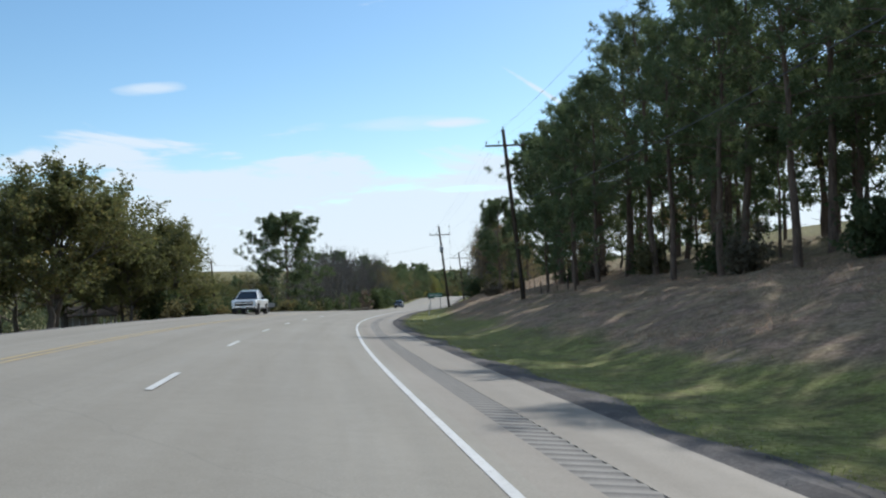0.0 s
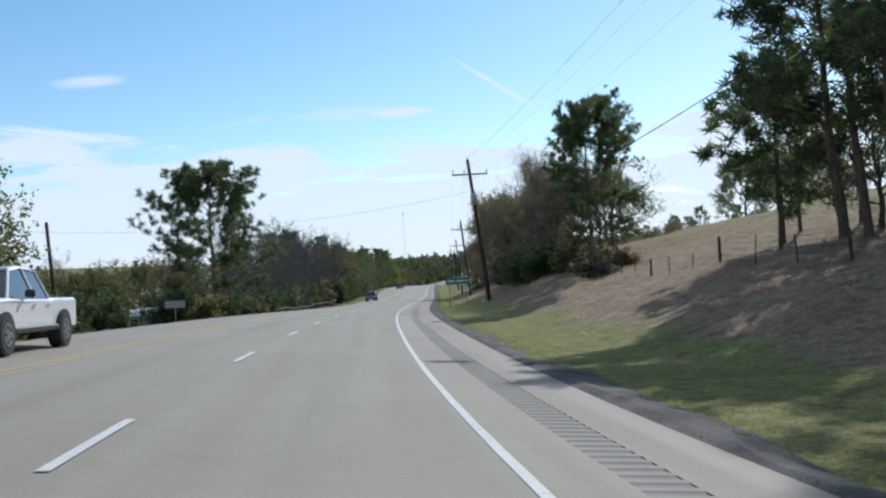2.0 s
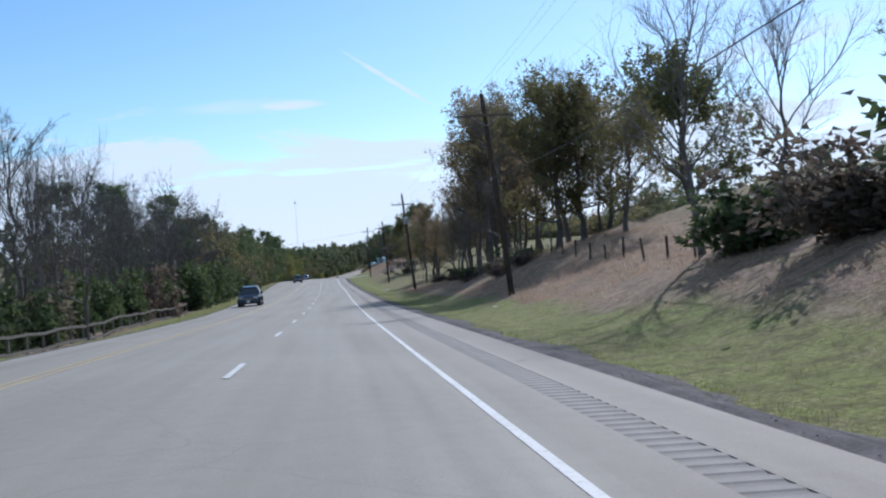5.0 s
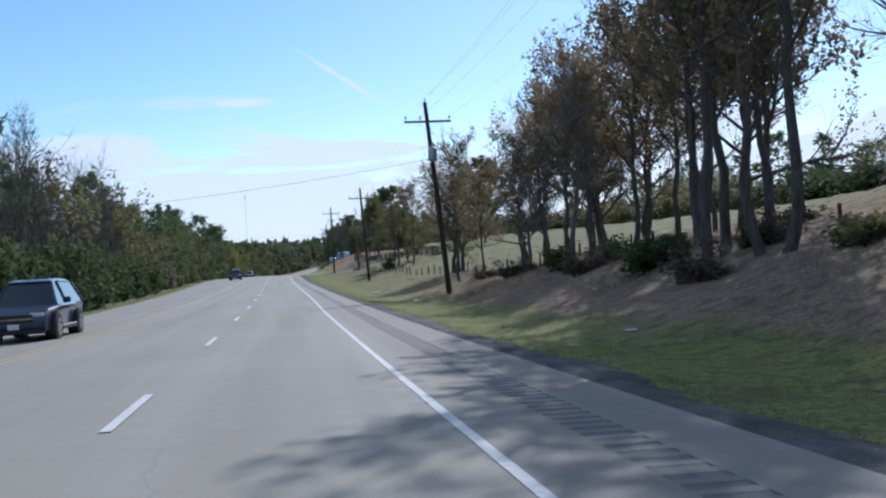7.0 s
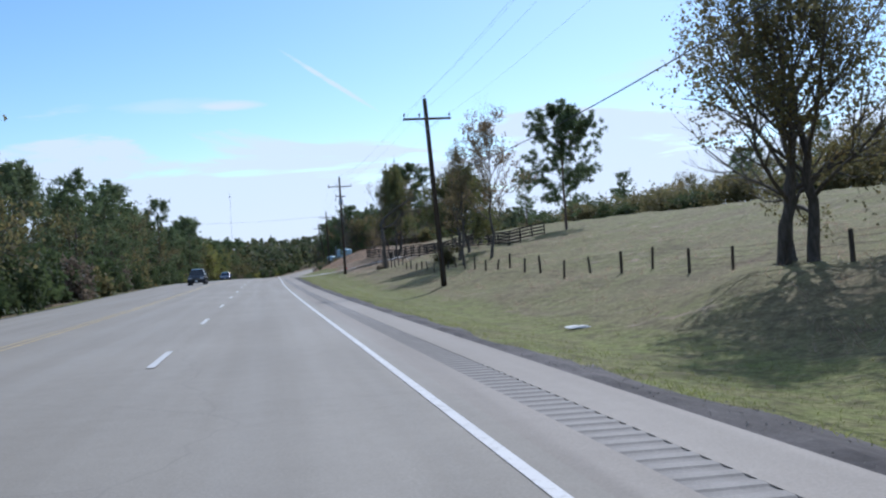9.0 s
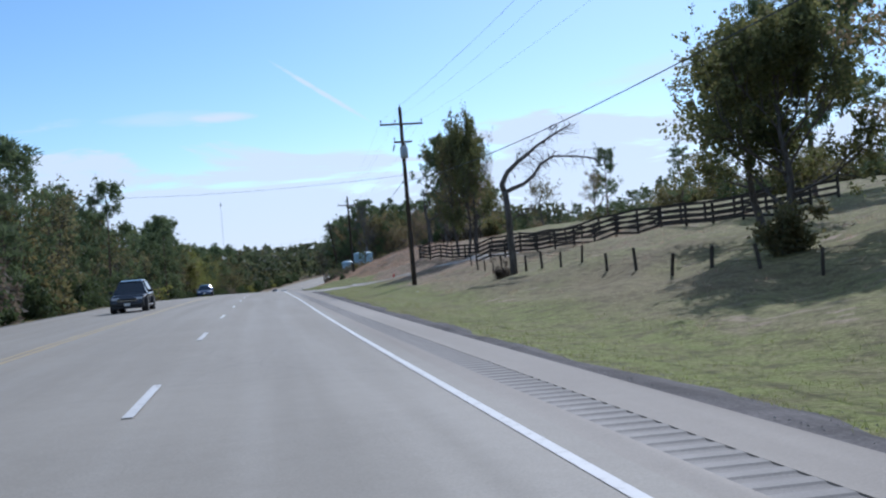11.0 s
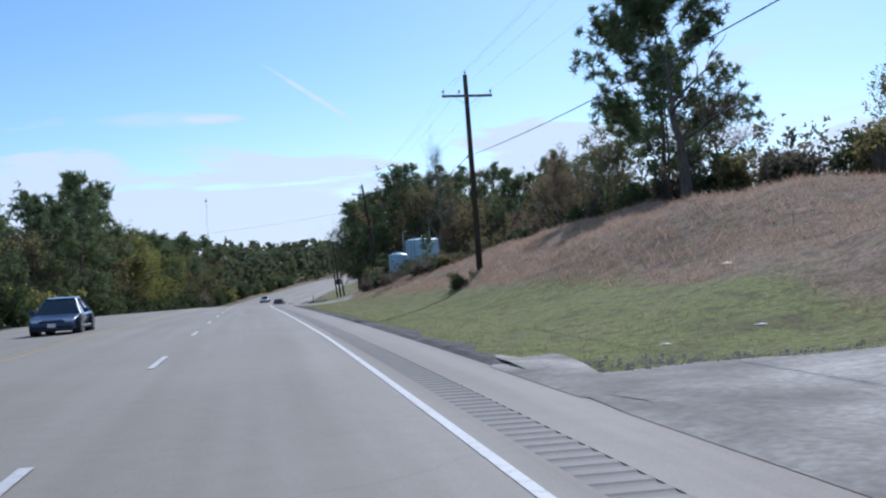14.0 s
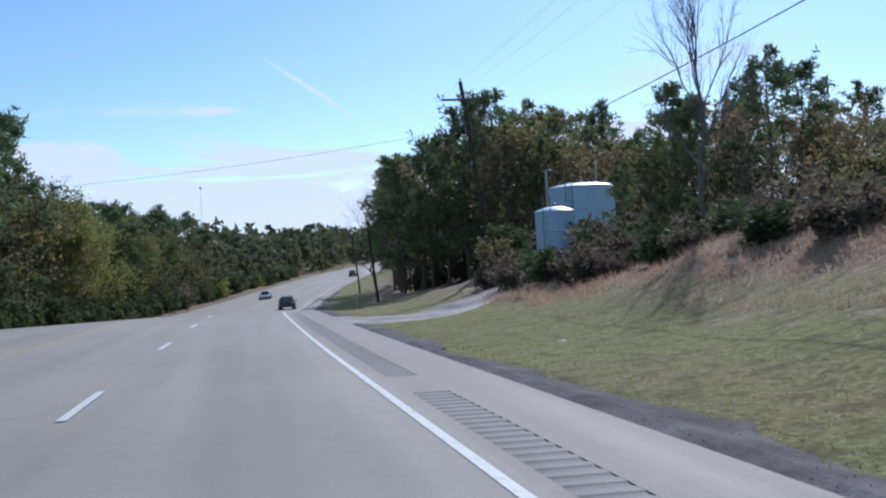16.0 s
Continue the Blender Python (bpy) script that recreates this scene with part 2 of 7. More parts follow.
def ground_material():
    """Mown green verge, olive field, reddish dry broom grass on the cuts and bare earth, told apart by their place."""
    m, nt, b = material("roadside_grass")
    uvn = nt.nodes.new("ShaderNodeUVMap")
    sep = nt.nodes.new("ShaderNodeSeparateXYZ")
    nt.links.new(uvn.outputs[0], sep.inputs[0])
    patch = noise_node(nt, 0.13, 5, uvn.outputs[0])
    mid = noise_node(nt, 0.9, 6, uvn.outputs[0], 0.65)
    fine = noise_node(nt, 9, 8, uvn.outputs[0], 0.75)
    green = ramp_node(nt, fine, [(0.33, (0.078, 0.094, 0.028)), (0.5, (0.185, 0.206, 0.06)), (0.66, (0.315, 0.305, 0.125))])
    dry = ramp_node(nt, fine, [(0.33, (0.11, 0.073, 0.055)), (0.5, (0.265, 0.182, 0.137)), (0.67, (0.45, 0.345, 0.26))])
    straw = ramp_node(nt, fine, [(0.34, (0.085, 0.07, 0.033)), (0.52, (0.21, 0.175, 0.09)), (0.68, (0.36, 0.3, 0.17))])
    earth = ramp_node(nt, mid, [(0.3, (0.23, 0.155, 0.11)), (0.7, (0.37, 0.285, 0.215))])
    # mown strip, rough bank and open field lie where the ground sheet says
    zone = nt.nodes.new("ShaderNodeUVMap")
    zone.uv_map = "zone"
    zs = nt.nodes.new("ShaderNodeSeparateXYZ")
    nt.links.new(zone.outputs[0], zs.inputs[0])
    edge = nt.nodes.new("ShaderNodeMath")
    edge.operation = "MULTIPLY_ADD"
    nt.links.new(patch, edge.inputs[0])
    edge.inputs[1].default_value = 5.0
    nt.links.new(zs.outputs[0], edge.inputs[2])
    edge2 = nt.nodes.new("ShaderNodeMath")
    edge2.operation = "MULTIPLY_ADD"
    nt.links.new(mid, edge2.inputs[0])
    edge2.inputs[1].default_value = 2.5
    nt.links.new(edge.outputs[0], edge2.inputs[2])
    f_bank = range_node(nt, edge2.outputs[0], 3.4, 4.5)
    col = mix_node(nt, range_node(nt, mid, 0.46, 0.66, 0.0, 0.6), green, straw)
    col = mix_node(nt, range_node(nt, patch, 0.5, 0.7, 0.0, 0.5), col, straw)
    col = mix_node(nt, f_bank, col, mix_node(nt, range_node(nt, mid, 0.42, 0.66), dry, straw))
    col = mix_node(nt, zs.outputs[1], col, mix_node(nt, range_node(nt, patch, 0.36, 0.56), straw, mix_node(nt, 0.62, straw, green)))
    worn = noise_node(nt, 0.42, 6, uvn.outputs[0], 0.7)
    col = mix_node(nt, range_node(nt, worn, 0.5, 0.66, 0.0, 0.5), col, straw)
    col = mix_node(nt, range_node(nt, worn, 0.5, 0.32, 0.0, 0.6), col, (0.1, 0.078, 0.045))
    tussock = noise_node(nt, 2.1, 4, uvn.outputs[0], 0.6)
    col = mix_node(nt, range_node(nt, tussock, 0.52, 0.36, 0.0, 0.6), col, (0.075, 0.06, 0.036))
    bare = nt.nodes.new("ShaderNodeMath")
    bare.operation = "MULTIPLY"
    nt.links.new(range_node(nt, mid, 0.54, 0.64), bare.inputs[0])
    nt.links.new(range_node(nt, patch, 0.47, 0.6), bare.inputs[1])
    on_bank = nt.nodes.new("ShaderNodeMath")
    on_bank.operation = "MULTIPLY"
    nt.links.new(bare.outputs[0], on_bank.inputs[0])
    nt.links.new(range_node(nt, f_bank, 0.0, 0.7, 0.12, 0.9), on_bank.inputs[1])
    col = mix_node(nt, on_bank.outputs[0], col, earth)
    nt.links.new(col, b.inputs["Base Color"])
    b.inputs["Roughness"].default_value = 0.95
    b.inputs["Specular IOR Level"].default_value = 0.1
    bump(nt, b, fine, 0.6, 0.06)
    return m


def bark_material(name, dark, light, scale=9):
    m, nt, b = material(name)
    c = nt.nodes.new("ShaderNodeTexCoord")
    mp = nt.nodes.new("ShaderNodeMapping")
    mp.inputs["Scale"].default_value = (1, 1, 0.22)
    nt.links.new(c.outputs["Object"], mp.inputs["Vector"])
    n = noise_node(nt, scale, 6, mp.outputs[0], 0.7)
    nt.links.new(ramp_node(nt, n, [(0.3, dark), (0.7, light)]), b.inputs["Base Color"])
    b.inputs["Roughness"].default_value = 0.92
    b.inputs["Specular IOR Level"].default_value = 0.12
    bump(nt, b, n, 0.8, 0.04)
    return m


def glass_material(name, tint=(0.02, 0.025, 0.03)):
    m, nt, b = material(name)
    b.inputs["Base Color"].default_value = (*tint, 1)
    b.inputs["Roughness"].default_value = 0.05
    b.inputs["Specular IOR Level"].default_value = 0.6
    b.inputs["Coat Weight"].default_value = 0.5
    return m


ASPHALT = asphalt_material("worn_asphalt", (0.216, 0.194, 0.158), (0.315, 0.284, 0.234), True)
SHOULDER = asphalt_material("shoulder_asphalt", (0.207, 0.18, 0.148), (0.308, 0.27, 0.222), False)
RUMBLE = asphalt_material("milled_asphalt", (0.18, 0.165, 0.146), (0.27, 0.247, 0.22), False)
# groove faces, a tone darker than the milled flats between them
GROOVE = asphalt_material("darker_groove_asphalt", (0.125, 0.114, 0.1), (0.2, 0.182, 0.162), False)
WHITE_LINE = paint_material("white_road_paint", (0.56, 0.555, 0.535), (0.34, 0.33, 0.31), 0.32)
YELLOW_LINE = paint_material("yellow_road_paint", (0.5, 0.35, 0.13), (0.28, 0.25, 0.19), 0.4)
GROUND = ground_material()
GRAVEL = simple("dark_gravel", (0.12, 0.109, 0.104), 0.95, 0, 0.45, 5, 0.9)
CHIPS = simple("gravel_stone", (0.25, 0.23, 0.2), 0.9, 0, 0.5, 3, 0.3)
LIME = simple("pale_crushed_stone", (0.35, 0.325, 0.285), 0.95, 0, 0.5, 2.2, 1.0)
RUBBLE = simple("pale_broken_stone", (0.4, 0.36, 0.29), 0.9, 0, 0.3, 6, 0.3)
POLE_WOOD = bark_material("weathered_pole_wood", (0.03, 0.022, 0.016), (0.1, 0.075, 0.055), 14)
ARM_WOOD = bark_material("crossarm_wood", (0.07, 0.055, 0.045), (0.17, 0.14, 0.115), 14)
FENCE_WOOD = bark_material("dark_fence_wood", (0.028, 0.024, 0.02), (0.085, 0.072, 0.06), 10)
GREY_WOOD = bark_material("grey_fence_wood", (0.09, 0.08, 0.07), (0.2, 0.185, 0.165), 10)
POST_WOOD = bark_material("fence_post_wood", (0.035, 0.028, 0.022), (0.12, 0.1, 0.08), 12)
PORCELAIN = simple("grey_porcelain", (0.16, 0.15, 0.15), 0.3, 0, 0.1)
STEEL = simple("galvanised_steel", (0.36, 0.37, 0.38), 0.45, 0.7, 0.12)
WIRE = simple("aluminium_wire", (0.07, 0.07, 0.075), 0.5, 0.4, 0.1)
CABLE = simple("black_cable", (0.02, 0.02, 0.022), 0.6, 0, 0.1)
TANK = simple("pale_blue_steel", (0.34, 0.5, 0.6), 0.45, 0.1, 0.1, 1.2)
TANK_DARK = simple("grey_steel_fitting", (0.2, 0.22, 0.24), 0.5, 0.5, 0.15)
SIGN_GREEN = simple("green_sign_sheet", (0.012, 0.16, 0.09), 0.4, 0, 0.1)
SIGN_BACK = simple("bare_aluminium_sheet", (0.4, 0.39, 0.38), 0.5, 0.3, 0.12)
SIGN_WHITE = simple("white_sign_sheet", (0.7, 0.72, 0.7), 0.4, 0, 0.06)
RED_PAINT = simple("faded_red_paint", (0.55, 0.05, 0.03), 0.5, 0, 0.15)
RUSTY = simple("rusty_fence_wire", (0.08, 0.065, 0.055), 0.95, 0, 0.2)
LITTER = simple("white_litter", (0.72, 0.72, 0.7), 0.6, 0, 0.12)
ROOF_METAL = simple("light_metal_roof", (0.5, 0.5, 0.48), 0.4, 0.4, 0.15, 2)
ROOF_BROWN = simple("brown_shingle_roof", (0.13, 0.105, 0.085), 0.85, 0, 0.25, 3)
WALL_TAN = simple("tan_wall_board", (0.34, 0.3, 0.25), 0.8, 0, 0.12, 3)
WALL_WHITE = simple("white_wall_board", (0.62, 0.62, 0.6), 0.7, 0, 0.08, 3)
BARK_PINE = bark_material("pine_bark", (0.07, 0.05, 0.04), (0.21, 0.155, 0.12), 6)
BARK_OAK = bark_material("oak_bark", (0.055, 0.048, 0.042), (0.165, 0.145, 0.125), 7)
BARK_GREY = bark_material("grey_bark", (0.08, 0.072, 0.064), (0.22, 0.2, 0.178), 8)
PINE = leaf_material("pine_needles", [(0.0, (0.060, 0.081, 0.046)), (0.55, (0.115, 0.146, 0.071)), (1.0, (0.190, 0.213, 0.103))], 0.36, 0.02)
OAK = leaf_material("oak_leaves", [(0.0, (0.075, 0.076, 0.041)), (0.5, (0.138, 0.127, 0.061)), (0.85, (0.190, 0.147, 0.072)), (1.0, (0.218, 0.145, 0.074))], 0.45, 0.015)
DARK_OAK = leaf_material("dark_oak_leaves", [(0.0, (0.062, 0.072, 0.034)), (0.5, (0.118, 0.125, 0.053)), (0.85, (0.17, 0.15, 0.064)), (1.0, (0.23, 0.165, 0.075))], 0.42, 0.015)
RUST = leaf_material("rusty_autumn_leaves", [(0.0, (0.102, 0.085, 0.059)), (0.45, (0.178, 0.144, 0.088)), (0.8, (0.242, 0.170, 0.100)), (1.0, (0.153, 0.149, 0.077))], 0.48, 0.015)
YELLOW = leaf_material("yellow_autumn_leaves", [(0.0, (0.09, 0.1, 0.035)), (0.5, (0.18, 0.185, 0.06)), (1.0, (0.27, 0.235, 0.085))], 0.5, 0.02)
SHRUB = leaf_material("dark_shrub_leaves", [(0.0, (0.043, 0.058, 0.029)), (0.6, (0.075, 0.097, 0.044)), (1.0, (0.108, 0.126, 0.057))], 0.32, 0.015)
BRUSH = leaf_material("grey_brown_brush", [(0.0, (0.065, 0.052, 0.039)), (0.6, (0.143, 0.117, 0.091)), (1.0, (0.234, 0.195, 0.143))], 0.35, 0.03)
BLADE = leaf_material("green_grass_blades", [(0.0, (0.1, 0.123, 0.036)), (0.6, (0.18, 0.203, 0.063)), (1.0, (0.3, 0.283, 0.13))], 0.45, 0.0)
BROOM = leaf_material("dry_broom_grass", [(0.0, (0.18, 0.126, 0.092)), (0.5, (0.305, 0.226, 0.17)), (1.0, (0.46, 0.38, 0.285))], 0.5, 0.0)
RUBBER = simple("black_rubber", (0.02, 0.02, 0.02), 0.8, 0, 0.2)
RIM = simple("alloy_rim", (0.4, 0.4, 0.42), 0.3, 0.9, 0.1)
CHROME = simple("chrome_trim", (0.6, 0.6, 0.62), 0.15, 1.0, 0.05, 6, 0)
BLACK_TRIM = simple("black_plastic_trim", (0.02, 0.02, 0.022), 0.5, 0, 0.1)
CAR_GLASS = glass_material("tinted_car_glass")
LAMP_CLEAR = glass_material("clear_headlamp", (0.6, 0.62, 0.65))
LAMP_RED = glass_material("red_tail_lamp", (0.3, 0.01, 0.01))


def car_paint(name, color):
    m, nt, b = material(name)
    n = noise_node(nt, 2.0, 4)
    nt.links.new(mix_node(nt, range_node(nt, n, 0.35, 0.7, 0.0, 0.25), color, tuple(v * 0.75 for v in color)), b.inputs["Base Color"])
    b.inputs["Roughness"].default_value = 0.32
    b.inputs["Coat Weight"].default_value = 0.8
    b.inputs["Coat Roughness"].default_value = 0.06
    return m


# ---- the line of the road and the lie of the land ----
ROAD_Y = [-160, -80, 0, 30, 60, 90, 120, 150, 200, 260, 300, 330, 360, 400, 433, 460, 485, 510, 550, 600, 650, 720, 800, 1000, 1400]
ROAD_X = [38.0, 17.5, -0.2, -5.82, -10.03, -12.35, -13.7, -14.05, -13.95, -13.9, -14.15, -14.3, -14.23, -14.12, -14.15, -14.2, -13.95, -12.7, -9.6, -3.6, 5.2, 22.5, 47.5, 131.0, 326.0]
ROAD_Z = [6.0, 5.3, 4.53, 4.26, 3.81, 3.29, 2.73, 2.13, 1.11, 0.61, 0.6, 0.71, 0.79, 0.76, 0.46, 0.14, -0.18, -1.17, -2.5, -2.3, -1.0, 1.6, 4.4, 9.0, 12.0]


def smooth_line(y, ys, vs):
    """A smooth curve through the knots."""
    ys, vs = np.asarray(ys, float), np.asarray(vs, float)
    m = np.gradient(vs, ys)
    y = np.clip(np.asarray(y, float), ys[0], ys[-1])
    i = np.clip(np.searchsorted(ys, y) - 1, 0, len(ys) - 2)
    d = ys[i + 1] - ys[i]
    x = (y - ys[i]) / d
    return ((2 * x ** 3 - 3 * x ** 2 + 1) * vs[i] + (x ** 3 - 2 * x * x + x) * d * m[i]
            + (3 * x * x - 2 * x ** 3) * vs[i + 1] + (x ** 3 - x * x) * d * m[i + 1])


def road_x(y):
    return smooth_line(y, ROAD_Y, ROAD_X)


def road_z(y):
    return smooth_line(y, ROAD_Y, ROAD_Z)


def stretch(y):
    """Width along x for one metre across the road, where the road runs askew."""
    k = (road_x(np.asarray(y) + 1.0) - road_x(np.asarray(y) - 1.0)) / 2
    return np.sqrt(1 + k * k)


EDGE_R, EDGE_L = 4.05, -11.2     # edges of the pavement, metres right of the camera's line
LINE_R, LANE, LINE_Y = 1.71, -1.95, -5.58


def narrow(y):
    """How much nearer the pavement's far edge lies than its usual place."""
    return np.interp(y, [-160, 200, 250, 300, 370, 410, 460, 600, 800], [2.3, 2.4, 0.8, -0.2, -2.1, -3.0, -4.0, -3.6, -1.0])


def slim(y):
    """How much the near shoulder's outer edge lies off its usual place."""
    return np.interp(y, [20, 65, 100, 190, 226, 255, 325, 345, 400, 445, 600], [0, -0.28, -0.1, -0.15, -0.34, -0.43, -0.6, -0.53, -0.53, -0.44, -0.4])


def sway(y):
    """How much the rumble strip wanders off its usual place."""
    return np.interp(y, [60, 157, 226, 254, 334, 387, 441, 600], [0, 0.16, 0.05, 0, -0.24, -0.38, -0.33, -0.3])


def line_sway(y):
    """How much the white edge line wanders off its usual place."""
    return np.interp(y, [40, 65, 110, 160, 185, 228, 246, 320, 350, 378, 404, 436, 452], [0, -0.04, -0.06, -0.02, -0.07, -0.13, -0.05, -0.1, -0.02, -0.07, 0.08, 0.08, 0.03])


def lane_sway(y):
    """How much the lane's dashes wander off their usual place."""
    return np.interp(y, [60, 115, 155, 240, 300, 400, 450], [-0.14, -0.14, 0.22, 0.2, 0.1, 0.06, -0.03])


def cross_fall(y, u):
    """Banked to the right in the bend, crowned on the straight."""
    y, u = np.asarray(y, float), np.asarray(u, float)
    f = np.clip((y - 70) / 110, 0, 1)
    f = f * f * (3 - 2 * f)
    bend = -np.tan(radians(3.9)) * u
    crown = -0.019 * u * (u > LINE_Y) + (u <= LINE_Y) * (-0.019 * LINE_Y + 0.019 * (u - LINE_Y))
    return bend * (1 - f) + crown * f


U_KNOTS = [4.05, 5.2, 7, 9, 11, 13, 16, 20, 30, 50, 100, 300, 900]
RIGHT = {   # height over the pavement's edge at those distances
    -150: (0, -.1, -.2, .3, 1.0, 1.8, 2.6, 3.2, 4.5, 6.5, 8, 10, 14),
    55: (0, -.1, -.15, .3, .8, 1.3, 1.8, 2.4, 4.6, 6.8, 8, 10, 14),
    100: (0, -.1, -.1, .4, 1.0, 1.5, 2.0, 2.8, 5.4, 8.5, 10, 10, 14),
    140: (0, -.1, .1, .8, 1.6, 2.2, 2.8, 3.8, 6.3, 9.0, 10, 10, 14),
    178: (0, -.1, -.05, .4, 1.0, 1.6, 2.1, 2.8, 5.0, 8.0, 10, 10, 14),
    200: (0, -.1, -.1, .5, 1.3, 2.1, 2.8, 3.9, 6.6, 8.5, 10, 10, 14),
    225: (0, -.15, -.3, .1, .6, 1.1, 1.7, 2.3, 4.4, 7.2, 9, 10, 14),
    265: (0, -.2, -.5, -.3, .1, .45, .8, 1.4, 3.0, 5.8, 8, 10, 14),
    300: (0, -.2, -.4, -.1, .25, .5, .8, 1.3, 2.8, 5.5, 8, 10, 14),
    350: (0, -.15, -.15, .15, .4, .6, 1.2, 1.9, 3.3, 5.4, 8, 10, 14),
    366: (0, -.1, -.05, .2, .5, .75, 1.15, 1.7, 3.5, 5.8, 8, 10, 14),
    380: (0, -.05, .05, .25, .5, .7, 1.2, 2.1, 3.8, 6.0, 8, 10, 14),
    386: (0, -.05, .05, .2, .42, .65, 1.1, 1.9, 3.8, 6.0, 8, 10, 14),
    391: (0, -.05, .05, .3, .7, 1.1, 1.8, 2.4, 4.0, 6.2, 8, 10, 14),
    398: (0, -.05, .1, .5, 1.0, 1.5, 2.3, 3.0, 4.4, 6.5, 8, 10, 14),
    415: (0, -.1, .1, .7, 1.4, 2.3, 3.4, 4.2, 5.0, 6.6, 8, 10, 14),
    432: (0, -.1, .1, .7, 1.4, 2.3, 3.4, 4.3, 5.2, 6.6, 8, 10, 14),
    455: (0, -.1, .0, .4, 1.0, 1.65, 2.4, 3.2, 4.4, 5.8, 8, 10, 14),
    477: (0, -.1, -.1, .2, .65, 1.1, 1.65, 2.25, 3.3, 5.0, 8, 10, 14),
    520: (0, -.1, -.1, .1, .4, .8, 1.2, 2.0, 3.0, 5.0, 8, 10, 14),
    700: (0, -.1, -.2, .0, .3, .6, 1.0, 1.6, 2.5, 4.0, 8, 12, 20),
    1400: (0, -.1, -.2, .0, .3, .6, 1.0, 1.6, 2.5, 4.0, 8, 14, 24),
}
L_KNOTS = [-900, -300, -100, -60, -30, -20, -15, -12.4, -11.2]
LEFT = {
    -150: (6, -2, -3, -2.5, -1.6, -1.0, -.6, -.2, 0),
    150: (4, -4, -4, -3, -1.8, -1.1, -.6, -.2, 0),
    300: (4, -4, -4, -3, -1.5, -.9, -.5, -.15, 0),
    600: (8, 4, 0, -1, -1, -.7, -.4, -.15, 0),
    1400: (30, 14, 6, 2, 0, -.4, -.4, -.15, 0),
}


def land(y, u):
    """Height of the ground y metres along and u metres right of the camera's line."""
    y, u = np.broadcast_arrays(np.asarray(y, float), np.asarray(u, float))
    out = np.zeros(y.shape)
    for table, knots, edge in ((RIGHT, U_KNOTS, EDGE_R), (LEFT, L_KNOTS, EDGE_L)):
        st = sorted(table)
        slip = slim(y) * np.clip((9 - u) / 4, 0, 1) if table is RIGHT else narrow(y) * np.clip((u + 34) / 16, 0, 1)
        cols = np.array([np.interp(u - slip, knots, table[s]) for s in st])
        yy = np.clip(y, st[0], st[-1])
        i = np.clip(np.searchsorted(st, yy) - 1, 0, len(st) - 2)
        sa = np.asarray(st, float)
        f = (yy - sa[i]) / (sa[i + 1] - sa[i])
        f = f * f * (3 - 2 * f)
        a = np.take_along_axis(cols, i[None], 0)[0]
        b = np.take_along_axis(cols, i[None] + 1, 0)[0]
        h = a * (1 - f) + b * f + cross_fall(y, edge + (slim(y) if table is RIGHT else narrow(y)))
        out = np.where(u >= EDGE_R + slim(y) - 1e-6 if table is RIGHT else u <= EDGE_L + narrow(y) + 1e-6, h, out)
    inside = (u > EDGE_L + narrow(y) + 1e-6) & (u < EDGE_R + slim(y) - 1e-6)
    out = np.where(inside, cross_fall(y, u) - 0.25, out)
    return out + road_z(y)


def mown_edge(y):
    """Where the mown verge ends and the rough bank begins."""
    return np.interp(y, [-50, 55, 80, 120, 180, 200, 240, 262, 300, 350, 398, 430, 470], [8.4, 8.4, 8.4, 8.6, 8.2, 8.0, 8.0, 8.6, 8.4, 8.8, 10.6, 9.2, 9.2])


def rough(x, y, u):
    """Humps and hollows off the pavement."""
    off = np.clip((np.abs(u + 3.5) - 9.5) / 6, 0, 1)
    return off * (0.16 * np.sin(x * 0.31 + 1.3 * np.sin(y * 0.17)) + 0.12 * np.sin(y * 0.43 + x * 0.2) + 0.09 * np.sin(x * 1.1 - y * 0.9) + 0.07 * np.sin(x * 1.9 + 0.7 * y) * np.sin(1.6 * y - 0.5 * x))


def spot(y, u):
    """A point on the ground."""
    x = float(road_x(y) + u * stretch(y))
    return Vector((x, y, float(land(y, u)) + float(rough(x, y, u))))


def road_spot(y, u):
    return Vector((float(road_x(y) + u * stretch(y)), y, float(road_z(y) + cross_fall(y, u))))


